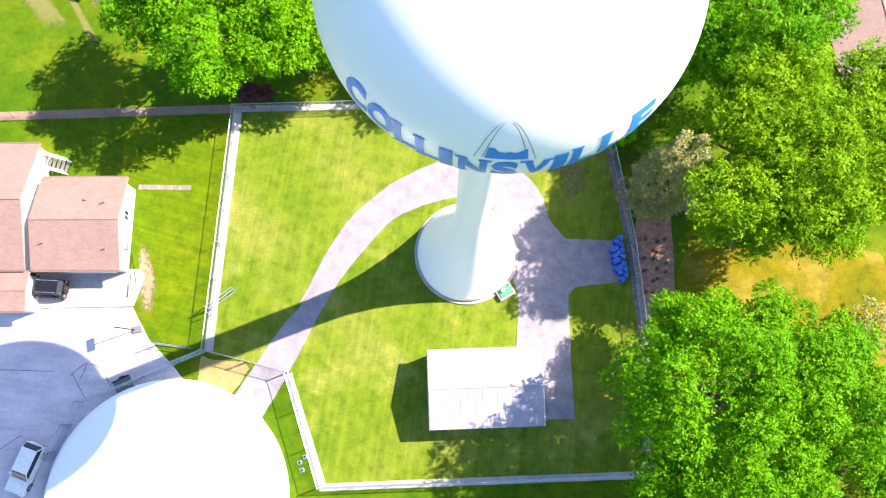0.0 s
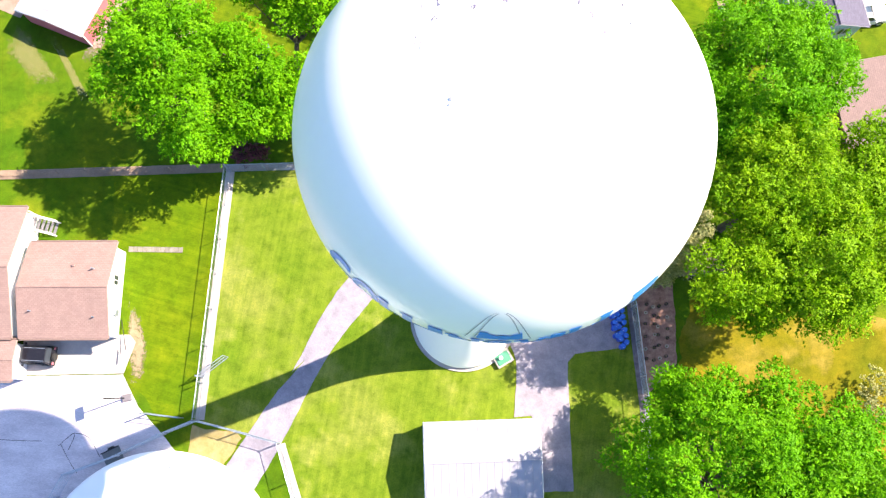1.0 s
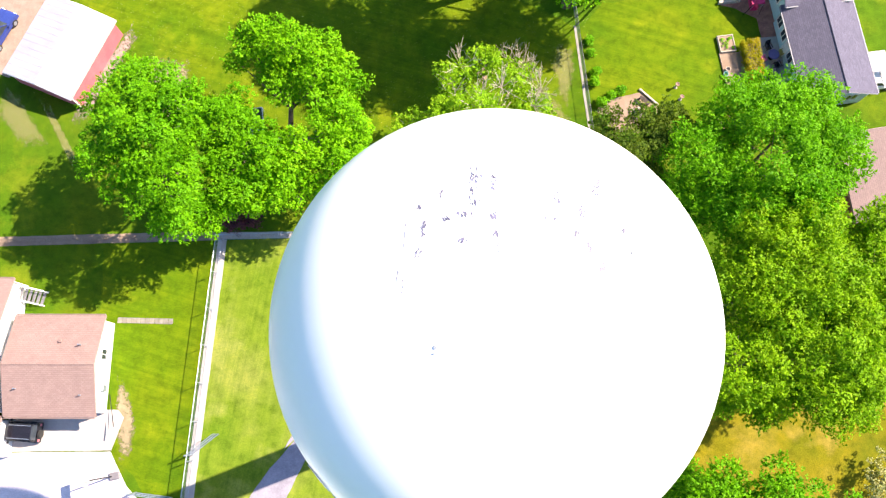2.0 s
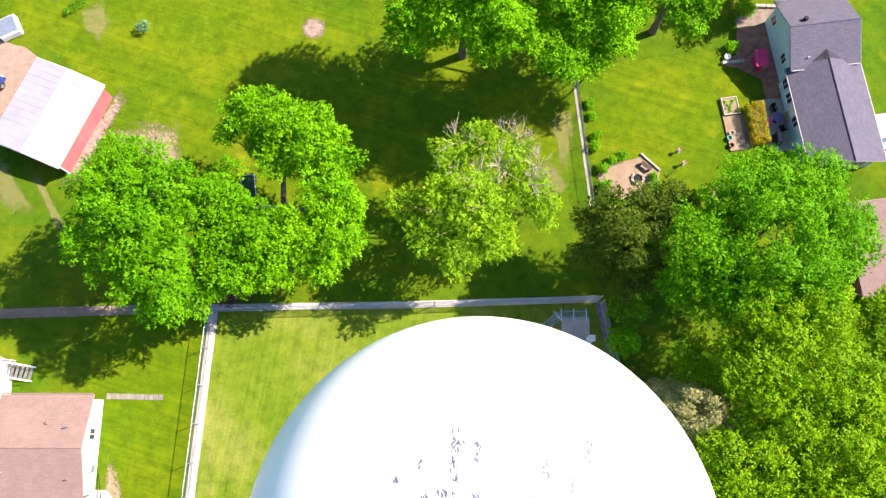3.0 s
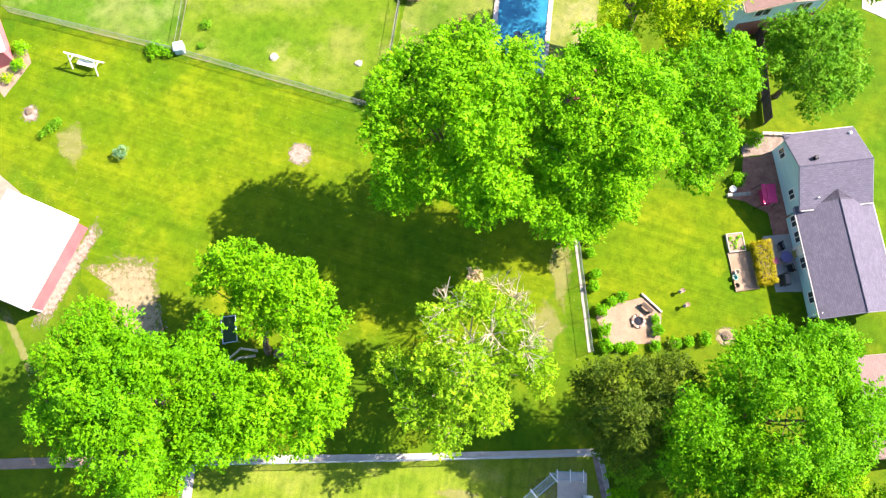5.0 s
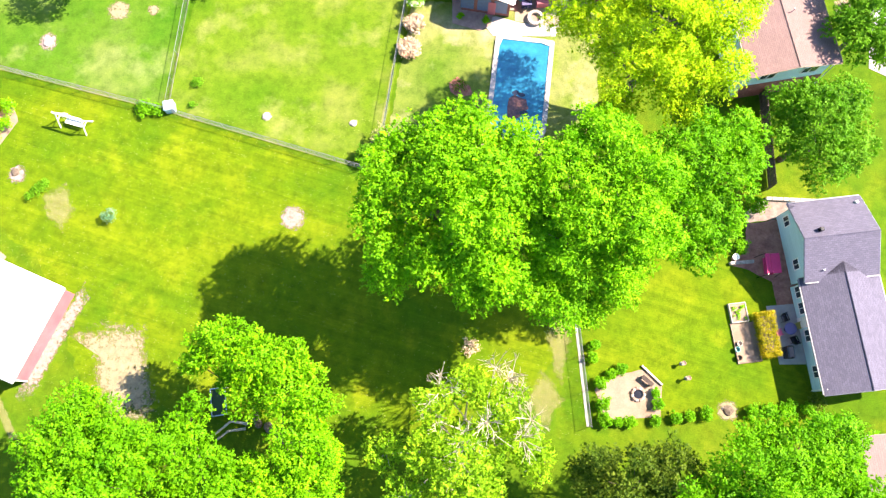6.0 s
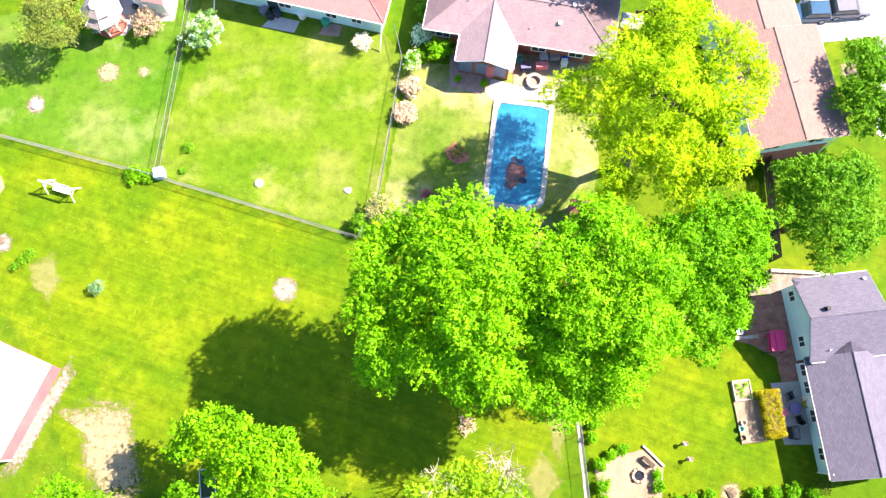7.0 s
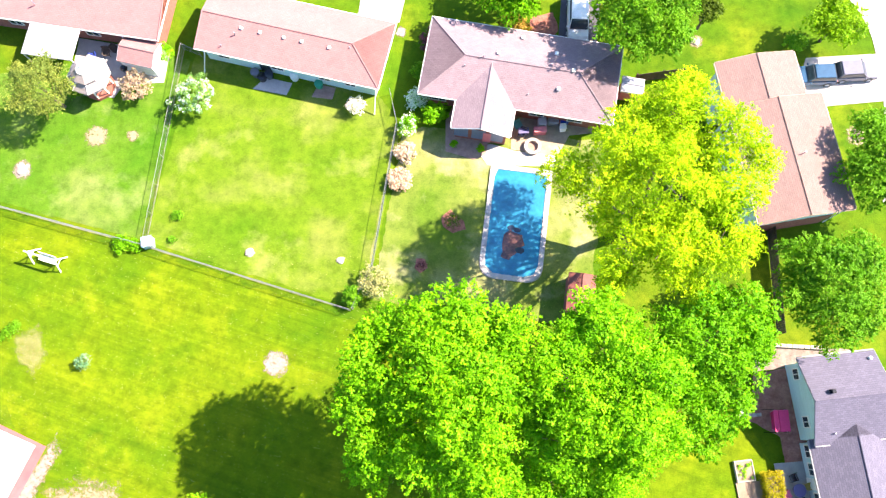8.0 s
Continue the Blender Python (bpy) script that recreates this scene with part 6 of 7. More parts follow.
for x, y in ((-11.6, -6.0), (-11.35, -6.6), (-11.2, -5.5)):
    p = thing("valve_box", (x, y, 0), 20, "small dark valve box set in the grass", "valve box")
    part("collar", boxed(-0.2, 0.2, -0.16, 0.16, 0, 0.12, bev=0.02), GALV, p)
    part("cap", tubed((0, 0, 0.12), (0, 0, 0.2), 0.09), BLACK, p)
PAVER_TAN = surface("grey_tan_paver", (0.15, 0.138, 0.115), (0.25, 0.23, 0.2), 2.0, 20.0, 0.9, 0, 0.01, vary=0.15)
p = thing("paver_walk", (-26.0, 17.2, 0), 2, "narrow row of grey paving blocks in the grass", "walk")
for i in range(12):
    part("block", boxed(-2.4 + i * 0.4, -2.03 + i * 0.4, -0.24, 0.24, -0.05, 0.06, bev=0.015), PAVER_TAN, p)
# basketball hoop and bin on the lot
p = thing("basketball_hoop", (-26.6, 4.3, 0), 15, "portable basketball hoop with a grey base on the lot", "basketball hoop")
part("base", boxed(-0.4, 0.45, -0.3, 0.3, 0.045, 0.3, bev=0.06), plain("grey_plastic", (0.16, 0.15, 0.17), 0.5), p)
part("pole", tubed((-0.2, 0, 0.3), (-0.75, 0, 3.0), 0.06), BLACK, p)
part("backboard", boxed(-1.08, -1.04, -0.55, 0.55, 2.7, 3.45), plain("grey_board", (0.3, 0.29, 0.32), 0.4), p)
rim = bmesh.new()
for i in range(16):
    a, b = i * math.pi / 8, (i + 1) * math.pi / 8
    tube(rim, (-1.32 + 0.23 * math.cos(a), 0.23 * math.sin(a), 2.95), (-1.32 + 0.23 * math.cos(b), 0.23 * math.sin(b), 2.95), 0.012, None, 5)
part("rim", rim, SIDING_RED, p)
for x, y, w in ((-26.9, -0.5, 0.75),):
    p = thing("trailer", (x, y, 0), 30, "small dark utility trailer beside the fence", "trailer")
    part("deck", boxed(-w, w, -0.6, 0.6, 0.45, 0.55), GALV_DULL, p)
    for s in (-0.6, 0.6):
        part("side", boxed(-w, w, s - 0.03, s + 0.03, 0.55, 0.85), BLACK, p)
        part("wheel", tubed((0, s * 1.25 - 0.09, 0.28), (0, s * 1.25 + 0.09, 0.28), 0.26, None, 16), RUBBER, p)
    part("drawbar", tubed((w, 0, 0.45), (w + 1.0, 0, 0.4), 0.04), BLACK, p)
    part("prop", tubed((w + 0.95, 0, 0.04), (w + 0.95, 0, 0.45), 0.035), BLACK, p)
# cracks in the lot
for pts in ([(-48, 0.2), (-40, 0.25), (-33.2, 0.4)], [(-31.6, 0.2), (-30.6, -1.2), (-29.9, -2.0)], [(-30.6, 1.2), (-29.4, 0.9), (-28.2, -0.6)], [(-31.8, 0.1), (-30.6, 1.2), (-30.9, -0.2)], [(-28.6, 0.4), (-27.4, 1.0), (-26.4, 2.2)], [(-46, -8), (-39, -7.4), (-35, -5.0)]):
    strip(smooth_line(pts, 5), 0.04, "crack", BLACK, "dark tarred crack across the lot", 0.05)
# garden bed plants
for i in range(24):
    x, y = 17.3 + (i % 4) * 0.55 + 0.14 * math.sin(i * 3), 14.6 - (i // 4) * 0.92 + 0.2 * math.sin(i * 5)
    p = thing("plant_ring", (x, y, 0.03), 0, "pale collar round a seedling in the bare bed", "plant ring", "seedling collars in the bed")
    part("collar", lathe([(0.1, 0), (0.15, 0), (0.15, 0.12), (0.1, 0.12), (0.1, 0)], 12), STONE if i % 3 == 1 else WOOD_DARK, p)
    part("seedling", tubed((0, 0, 0), (0, 0, 0.18), 0.05, 0.0, 6), LEAF_MOSS, p)


# ---- pool ----


def pool_outline(w, l, cut, n=4):
    pts = []
    for cx, cy, a0 in ((w - cut, l - 0.2, 0), (-w + cut, l - 0.2, 90), (-w + cut, -l + cut, 180), (w - cut, -l + cut, 270)):
        c = 0.2 if cy > 0 else cut
        sx = math.copysign(w - c, cx)
        for i in range(n + 1):
            a = radians(a0 + 90 * i / n)
            pts.append((sx + c * math.cos(a), cy + c * math.sin(a)))
    return pts


pool = thing("swimming_pool", (5.2, 65.75, 0), -3.2, "covered swimming pool with a pale coping and a blue cover", "swimming pool")
part("coping_bed", slab(pool_outline(2.75, 5.15, 1.3), 0.0, 0.07), CONCRETE, pool)
part("cover", slab(pool_outline(2.3, 4.75, 1.05), 0.02, 0.10), POOL_COVER, pool)
out_line, in_line = pool_outline(2.76, 5.16, 1.3), pool_outline(2.3, 4.7, 1.05)


def along(line, n):
    ds = [0]
    cl = line + line[:1]
    for a, b in zip(cl, cl[1:]):
        ds.append(ds[-1] + math.hypot(b[0] - a[0], b[1] - a[1]))
    out = []
    for k in range(n):
        s = ds[-1] * k / n
        i = max(j for j in range(len(ds) - 1) if ds[j] <= s)
        t = (s - ds[i]) / max(1e-6, ds[i + 1] - ds[i])
        out.append((cl[i][0] + (cl[i + 1][0] - cl[i][0]) * t, cl[i][1] + (cl[i + 1][1] - cl[i][1]) * t))
    return out


N = 30
po, pi_ = along(out_line, N), along(in_line, N)
for k in range(N):
    j = (k + 1) % N
    q = [Vector((*po[k], 0)), Vector((*po[j], 0)), Vector((*pi_[j], 0)), Vector((*pi_[k], 0))]
    c = sum(q, Vector()) / 4
    q = [(c + (v - c) * 0.95).xy for v in q]
    part("coping_stone", slab([tuple(v) for v in q], 0.05, 0.16), CONCRETE, pool)
part("puddle", slab(ragged([(-1.0, -3.2), (-0.9, -1.3), (-0.3, -0.7), (0.7, -0.9), (0.9, -1.9), (0.3, -2.6), (-0.3, -3.4)], 0.25, 0.25), 0.1, 0.112), surface("muddy_water", (0.05, 0.03, 0.04), (0.16, 0.07, 0.06), 1.5, 6, 0.15), pool, "brown leafy water on the cover")
for x, y, r in ((-0.3, -0.5, 0.35), (0.25, -0.6, 0.3), (0.6, -2.4, 0.4)):
    part("puddle", slab(ragged([(x + r * math.cos(a), y + r * 0.7 * math.sin(a)) for a in [i * 0.7 for i in range(9)]], 0.1, 0.2), 0.1, 0.114), plain("dark_puddle", (0.02, 0.03, 0.06), 0.1), pool)
p = thing("fire_ring", (6.3, 72.85, 0), 0, "round pale stone fire ring on the terrace", "fire ring")
for i in range(14):
    a = i * 2 * math.pi / 14
    part("block", box(bmesh.new(), 0.48, 0.76, -0.15, 0.15, 0.04, 0.42, pose(0, 0, 0, 0, 0, math.degrees(a)), 0.02), STONE, p)
part("ash", lathe([(0, 0.06), (0.48, 0.06), (0.48, 0.12), (0, 0.12)], 16), PAVER, p)


# ---- garden things ----
def chair(at, rz, mat, label, wide=0.6):
    c = thing("garden_chair", at, rz, label, "chair")
    part("seat", boxed(-wide / 2, wide / 2, -0.28, 0.28, 0.4, 0.46, bev=0.015), mat, c)
    part("backrest", box(bmesh.new(), -wide / 2, wide / 2, -0.03, 0.03, 0, 0.55, pose(0, 0.28, 0.45, -15, 0, 0), 0.01), mat, c)
    for s in (-1, 1):
        part("armrest", boxed(s * wide / 2 - 0.04, s * wide / 2 + 0.04, -0.26, 0.3, 0.62, 0.66), mat, c)
        for y in (-0.25, 0.25):
            part("leg", tubed((s * (wide / 2 - 0.02), y, 0), (s * (wide / 2 - 0.02), y, 0.62), 0.02, None, 6), mat, c)


def garden_table(at, r, mat, label):
    t = thing("garden_table", at, 0, label, "table")
    part("tabletop", lathe([(0, 0.7), (r, 0.7), (r + 0.02, 0.72), (r, 0.74), (0, 0.74)], 24), mat, t)
    part("column", tubed((0, 0, 0.02), (0, 0, 0.7), 0.04), BLACK, t)
    part("foot", lathe([(0, 0), (r * 0.5, 0), (r * 0.5, 0.03), (0, 0.06)], 16), BLACK, t)


garden_table((28.9, 45.2, 0.08), 0.5, plain("violet_cloth", (0.12, 0.10, 0.26), 0.6), "round garden table with a violet cover on the patio")
for i in range(4):
    a = i * 1.57 + 0.4
    chair((28.9 + 0.95 * math.cos(a), 45.2 + 0.95 * math.sin(a), 0.08), math.degrees(a) - 90, [plain("yellow_seat", (0.35, 0.28, 0.06)), BLACK, plain("pink_seat", (0.5, 0.1, 0.2)), BLACK][i], "metal garden chair with a coloured cushion on the patio", 0.5)
p = thing("grill", (28.75, 43.2, 0.08), 8, "black covered barbecue grill on the patio", "grill")
part("hood", boxed(-0.3, 0.3, -0.55, 0.55, 0.5, 1.1, bev=0.12), BLACK, p)
part("cart", boxed(-0.27, 0.27, -0.5, 0.5, 0.0, 0.5), BLACK, p)
part("hose", tubed((0.5, 0.6, 0.02), (1.3, 0.9, 0.02), 0.02), GALV, p)
p = thing("canopy_swing", (27.15, 50.5, 0.05), 6, "magenta canopy swing seat on the mulch", "swing seat")
for s, x0, x1 in ((0, -0.62, -0.22), (1, -0.18, 0.62)):
    part("canopy", box(bmesh.new(), x0, x1, -0.85, 0.85, 1.75, 1.8, None, 0.02), PINK_CLOTH, p)
for sx in (-0.8, 0.75):
    for sy in (-0.9, 0.9):
        part("post", tubed((sx, sy, 0), (sx * 0.6, sy, 1.75), 0.03), BLACK, p)
part("seat", boxed(-0.3, 0.3, -0.75, 0.75, 0.45, 0.52, bev=0.02), PINK_CLOTH, p)
part("backrest", boxed(0.28, 0.34, -0.75, 0.75, 0.52, 1.0), PINK_CLOTH, p)
for a, b in (((-0.3, -0.7, 0.5), (-0.45, -0.9, 1.75)), ((-0.3, 0.7, 0.5), (-0.45, 0.9, 1.75)), ((0.3, -0.7, 0.5), (0.45, -0.9, 1.75)), ((0.3, 0.7, 0.5), (0.45, 0.9, 1.75))):
    part("chain", tubed(a, b, 0.012), GALV, p)
# low walls of the terrace
p = thing("retaining_wall", (25.0, 50.75, 0), 9, "low pale block wall at the terrace edge", "wall")
for i in range(5):
    part("block", boxed(-0.9 + i * 0.42, -0.5 + i * 0.42, -0.14, 0.14, 0, 0.35, bev=0.02), STONE, p)
p = thing("retaining_wall", (29.0, 56.75, 0), 1, "low pale block wall beside the board fence", "wall")
for i in range(9):
    part("block", boxed(-1.6 + i * 0.5, -1.13 + i * 0.5, -0.15, 0.15, 0, 0.3, bev=0.02), STONE, p)
p = thing("planter_pot", (24.6, 51.2, 0), 0, "white planter beside the terrace", "planter")
part("pot", lathe([(0, 0), (0.22, 0), (0.3, 0.4), (0.25, 0.4), (0.2, 0.3), (0, 0.3)], 14), TRIM, p)
p = thing("raised_bed", (24.75, 46.35, 0), 11, "timber-framed raised bed with green seedlings", "raised bed")
for x0, x1, y0, y1 in ((-0.75, 0.75, -0.85, -0.77), (-0.75, 0.75, 0.77, 0.85), (-0.75, -0.67, -0.77, 0.77), (0.67, 0.75, -0.77, 0.77)):
    part("board", boxed(x0, x1, y0, y1, 0, 0.32, bev=0.01), STONE, p)
part("soil", boxed(-0.67, 0.67, -0.77, 0.77, 0, 0.25), SOIL, p)
rng = np.random.default_rng(5)
cs = np.stack([rng.uniform(-0.5, 0.5, 14), rng.uniform(-0.6, 0.6, 14), np.full(14, 0.35)], 1)
for i in range(14):
    leaves("seedling", leaf_cloud(cs[i:i + 1], np.full(1, 0.14), 20, 0.06, rng), LEAF_LIME, p)
p = thing("timber_edging", (25.4, 43.9, 0), 11, "weathered timber edging of the sand square", "edging")
for x0, x1, y0, y1 in ((-1.05, -0.95, -1.75, 1.7), (0.95, 1.05, -1.75, 1.7), (-0.95, 0.95, -1.75, -1.65)):
    part("board", boxed(x0, x1, y0, y1, 0, 0.16, bev=0.01), WOOD, p)
for x, y, mt, lab in ((24.6, 43.2, plain("teal_plastic", (0.08, 0.3, 0.3)), "teal plastic tub on the sand"), (24.75, 42.5, BARK, "small dark pot on the sand"), (24.8, 43.7, STONE, "small stone pot on the sand")):
    p = thing("flower_pot", (x, y, 0.05), 0, lab, "flower pot")
    part("pot", lathe([(0, 0), (0.16, 0), (0.24, 0.3), (0.2, 0.3), (0.15, 0.1), (0, 0.1)], 14), mt, p)
# clipped golden hedge
hd = thing("hedge", (26.95, 44.6, 0), 10, "clipped golden box-shaped hedge beside the patio", "hedge")
gx, gy = np.meshgrid(np.linspace(-0.62, 0.62, 5), np.linspace(-1.75, 1.75, 13))
top = np.stack([gx.ravel(), gy.ravel(), np.full(gx.size, 1.15)], 1)
sides = np.concatenate([np.stack([np.full(26, s * 0.66), np.tile(np.linspace(-1.75, 1.75, 13), 2), np.repeat([0.35, 0.8], 13)], 1) for s in (-1, 1)] + [np.stack([np.tile(np.linspace(-0.6, 0.6, 5), 2), np.full(10, s * 1.8), np.repeat([0.35, 0.8], 5)], 1) for s in (-1, 1)])
cs = np.concatenate([top, sides]) + rng.normal(size=(len(top) + len(sides), 3)) * 0.05
leaves("foliage", leaf_cloud(cs, np.full(len(cs), 0.2), 60, 0.045, rng), leaf_mat("golden_hedge_leaf", (0.24, 0.225, 0.006), (0.36, 0.32, 0.012)), hd)
part("woody_core", boxed(-0.35, 0.35, -1.5, 1.5, 0, 0.9), BARK, hd)
# fire ring, seat and edging on the sandy patch
p = thing("fire_ring", (16.3, 38.9, 0.04), 0, "ring of dark fire stones on the sand", "fire ring")
for i in range(11):
    a = i * 2 * math.pi / 11
    part("stone", box(bmesh.new(), 0.38, 0.62, -0.14, 0.14, 0, 0.2 + 0.05 * math.sin(i * 3), pose(0, 0, 0, 0, 0, math.degrees(a)), 0.05), PAVER if i % 2 else STONE, p)
part("ash", lathe([(0, 0), (0.36, 0), (0.36, 0.04), (0, 0.05)], 12), BLACK, p)
p = thing("bench", (17.0, 40.05, 0.04), -38, "dark timber bench on the sandy patch", "bench")
part("seat", boxed(-0.55, 0.55, -0.18, 0.18, 0.4, 0.46), WOOD_DARK, p)
for s in (-0.45, 0.45):
    part("leg", boxed(s - 0.05, s + 0.05, -0.16, 0.16, 0, 0.4), WOOD_DARK, p)
p = thing("timber_edging", (17.45, 40.55, 0), -41, "pale timber beam edging the sandy patch", "edging")
part("beam", boxed(-1.15, 1.15, -0.09, 0.09, 0, 0.22, bev=0.02), STONE, p)
for x, y, lab in ((19.95, 41.7, "pale garden ornament post in the lawn"), (20.35, 40.5, "small weathered garden ornament in the lawn")):
    p = thing("garden_ornament", (x, y, 0), 0, lab, "ornament")
    part("pedestal", lathe([(0, 0), (0.18, 0), (0.14, 0.1), (0.07, 0.2), (0.07, 0.55), (0.14, 0.62), (0, 0.64)], 14), STONE, p)
    part("bowl", lathe([(0, 0.62), (0.1, 0.64), (0.2, 0.74), (0.18, 0.76), (0.08, 0.7), (0, 0.69)], 16), PAVER, p)
# white lawn swing
p = thing("lawn_swing", (-34.65, 59.45, 0), -13, "white timber A-frame swing on the lawn", "swing")
for s in (-1.25, 1.25):
    for d in (-0.7, 0.7):
        part("leg", tubed((s, d, 0), (s, 0, 1.75), 0.06, None, 5), TRIM, p)
    part("brace", tubed((s, -0.35, 0.9), (s, 0.35, 0.9), 0.04, None, 5), TRIM, p)
part("beam", boxed(-1.5, 1.5, -0.06, 0.06, 1.72, 1.86), TRIM, p)
for i in range(4):
    part("seat_slat", boxed(-0.8, 0.8, -0.26 + i * 0.13, -0.15 + i * 0.13, 0.5, 0.53), TRIM, p)
for i in range(4):
    part("back_slat", boxed(-0.8, 0.8, 0.28 + i * 0.02, 0.31 + i * 0.02, 0.58 + i * 0.12, 0.68 + i * 0.12), TRIM, p)
for s in (-0.75, 0.75):
    part("chain", tubed((s, 0, 0.52), (s, 0, 1.74), 0.015), GALV, p)
# trampoline frame and fallen limbs under the hedge-row trees
p = thing("goal_frame", (-18.3, 35.9, 0), 12, "thin pale tube frame standing in the shade", "frame")
for a, b in (((-0.6, -1.1, 0.9), (0.6, -1.1, 0.9)), ((-0.6, 1.1, 0.9), (0.6, 1.1, 0.9)), ((-0.6, -1.1, 0.9), (-0.6, 1.1, 0.9)), ((0.6, -1.1, 0.9), (0.6, 1.1, 0.9))):
    part("tube", tubed(a, b, 0.045, None, 6), GALV, p)
for sx in (-0.6, 0.6):
    for sy in (-1.1, 1.1):
        part("leg", tubed((sx, sy, 0), (sx, sy, 0.9), 0.04, None, 6), GALV, p)
# added sheet: its dark green stands in for shaded grass inside the frame
part("net", boxed(-0.56, 0.56, -1.06, 1.06, 0.84, 0.86), plain("shaded_grass_green", (0.02, 0.05, 0.012), 0.8), p)
p = thing("fallen_limbs", (-16.4, 34.0, 0), 0, "pale barkless fallen limbs under the forked tree", "dead wood")
for a, b, r in (((0.6, 0.3, 0.4), (-0.8, 0.4, 0.5), 0.12), ((-0.8, 0.4, 0.5), (-2.0, -0.7, 0.3), 0.1), ((0.4, -0.1, 0.15), (-1.0, -0.4, 0.25), 0.12), ((-1.0, -0.4, 0.25), (-1.9, -1.2, 0.12), 0.09)):
    part("limb", tubed(a, b, r, r * 0.75, 7), BARK_GREY, p)
for x, y, rx, rz, lab, mt in ((-26.35, 61.55, 0.45, 0.8, "pale blue plastic bin at the fence corner", plain("pale_blue_plastic", (0.36, 0.5, 0.6))),):
    p = thing("compost_bin", (x, y, 0), 15, lab, "bin")
    part("body", boxed(-rx, rx, -rx, rx, 0, rz, bev=0.06), mt, p)
    part("lid", boxed(-rx * 1.05, rx * 1.05, -rx * 1.05, rx * 1.05, rz, rz + 0.08, bev=0.03), mt, p)
for i, (x, y, r, lab) in enumerate(((-17.6, 61.4, 0.4, "white rock in the lawn"), (-9.7, 61.3, 0.35, "white rock in the lawn"), (-39.3, 54.6, 0.4, "grey stump on the stone ring"), (-38.7, 67.4, 0.5, "pale stump in the lawn"), (23.8, 38.1, 0.45, "brown stump on the bare bed"), (20.9, 84.3, 0.4, "pale stump on the bare ring"), (35.3, 76.1, 0.55, "brown stump in its ring"))):
    p = thing("rock" if "rock" in lab else "stump", (x, y, 0.02), i * 40, lab, "rock" if "rock" in lab else "stump")
    bm = bmesh.new()
    bmesh.ops.create_icosphere(bm, subdivisions=2, radius=r)
    for v in bm.verts:
        v.co *= 1 + 0.3 * noise.noise(v.co * 3 + Vector((i * 7, 0, 0)))
        v.co.z = max(-0.05, v.co.z * 0.6)
    part("body", bm, STONE if "rock" in lab or "pale" in lab else BARK, p)
    part("chip", boxed(r * 0.9, r * 1.15, -0.1, 0.12, -0.02, 0.1, bev=0.03), STONE, p)
# terrace furniture behind the plum-roofed house
for x, y, rz, mt, lab in ((4.9, 74.6, 30, plain("teal_seat", (0.05, 0.2, 0.2)), "teal garden chair on the terrace"), (5.3, 73.9, -20, BLACK, "dark garden chair on the terrace")):
    chair((x, y, 0.05), rz, mt, lab)
for x, y, w, d, hh, mt, lab in ((7.0, 75.0, 0.7, 0.6, 1.0, WHITE_METAL, "white cabinet against the house"), (6.85, 74.25, 1.1, 0.5, 0.9, SIDING_RED, "red barbecue on the terrace"), (8.0, 75.3, 0.9, 0.6, 0.8, GALV, "grey chest on the terrace"), (8.9, 74.7, 0.5, 0.5, 0.9, TRIM, "white folded table on the terrace"), (9.0, 75.4, 0.7, 0.5, 0.7, BLUE_DRUM, "blue box on the terrace"), (5.4, 74.1, 0.9, 0.5, 0.7, plain("violet_cover", (0.10, 0.09, 0.2)), "violet covered grill on the terrace")):
    p = thing("terrace_chest", (x, y, 0.05), 8, lab, "chest")
    part("body", boxed(-w / 2, w / 2, -d / 2, d / 2, 0.08, hh - 0.06, bev=0.02), mt, p)
    part("lid", boxed(-w / 2 - 0.02, w / 2 + 0.02, -d / 2 - 0.02, d / 2 + 0.02, hh - 0.06, hh, bev=0.02), mt, p)
    for sx in (-1, 1):
        part("foot", boxed(sx * (w / 2 - 0.08) - 0.04, sx * (w / 2 - 0.08) + 0.04, -d / 2 + 0.04, d / 2 - 0.04, 0, 0.08), BLACK, p)
for x, y, mt, lab in ((-19.2, 78.0, CAR_SILVER, "grey air-conditioning unit behind the house"), (-18.5, 77.6, BLACK, "dark bin behind the house"), (-17.9, 77.9, GLASS_DARK, "dark planter behind the house"), (-13.3, 77.3, plain("green_bin", (0.03, 0.3, 0.18)), "green bin behind the house"), (-15.6, 77.9, TRIM, "white tub behind the house")):
    p = thing("garden_bin", (x, y, 0.02), 10, lab, "bin")
    part("body", lathe([(0, 0), (0.34, 0), (0.38, 0.6), (0, 0.6)], 14), mt, p)
    part("lid", lathe([(0.4, 0.6), (0.4, 0.66), (0.1, 0.72), (0, 0.72)], 14), mt, p)
for x, y, rz, lab in ((-33.0, 78.9, 10, "brown patio chair under the awning"), (-32.2, 79.3, 60, "brown patio chair by the wall"), (-34.2, 78.6, 200, "blue patio chair beside the awning")):
    chair((x, y, 0.05), rz, CAR_BLUE if "blue" in lab else WOOD_DARK, lab)
p = thing("grill", (-31.0, 77.4, 0.05), 0, "dark kettle grill on the terrace", "grill")
part("kettle", lathe([(0, 0.5), (0.25, 0.55), (0.34, 0.75), (0.34, 0.8), (0.2, 0.98), (0, 1.02)], 16), BLACK, p)
for i in range(3):
    part("leg", tubed((0.1 * math.cos(i * 2.1), 0.1 * math.sin(i * 2.1), 0.55), (0.3 * math.cos(i * 2.1), 0.3 * math.sin(i * 2.1), 0), 0.02), BLACK, p)
p = thing("hot_tub", (-42.7, 50.3, 0.02), 30, "white tub with grey fittings at the terrace edge", "tub")
part("shell", boxed(-1.0, 1.0, -1.0, 1.0, 0, 0.8, bev=0.1), TRIM, p)
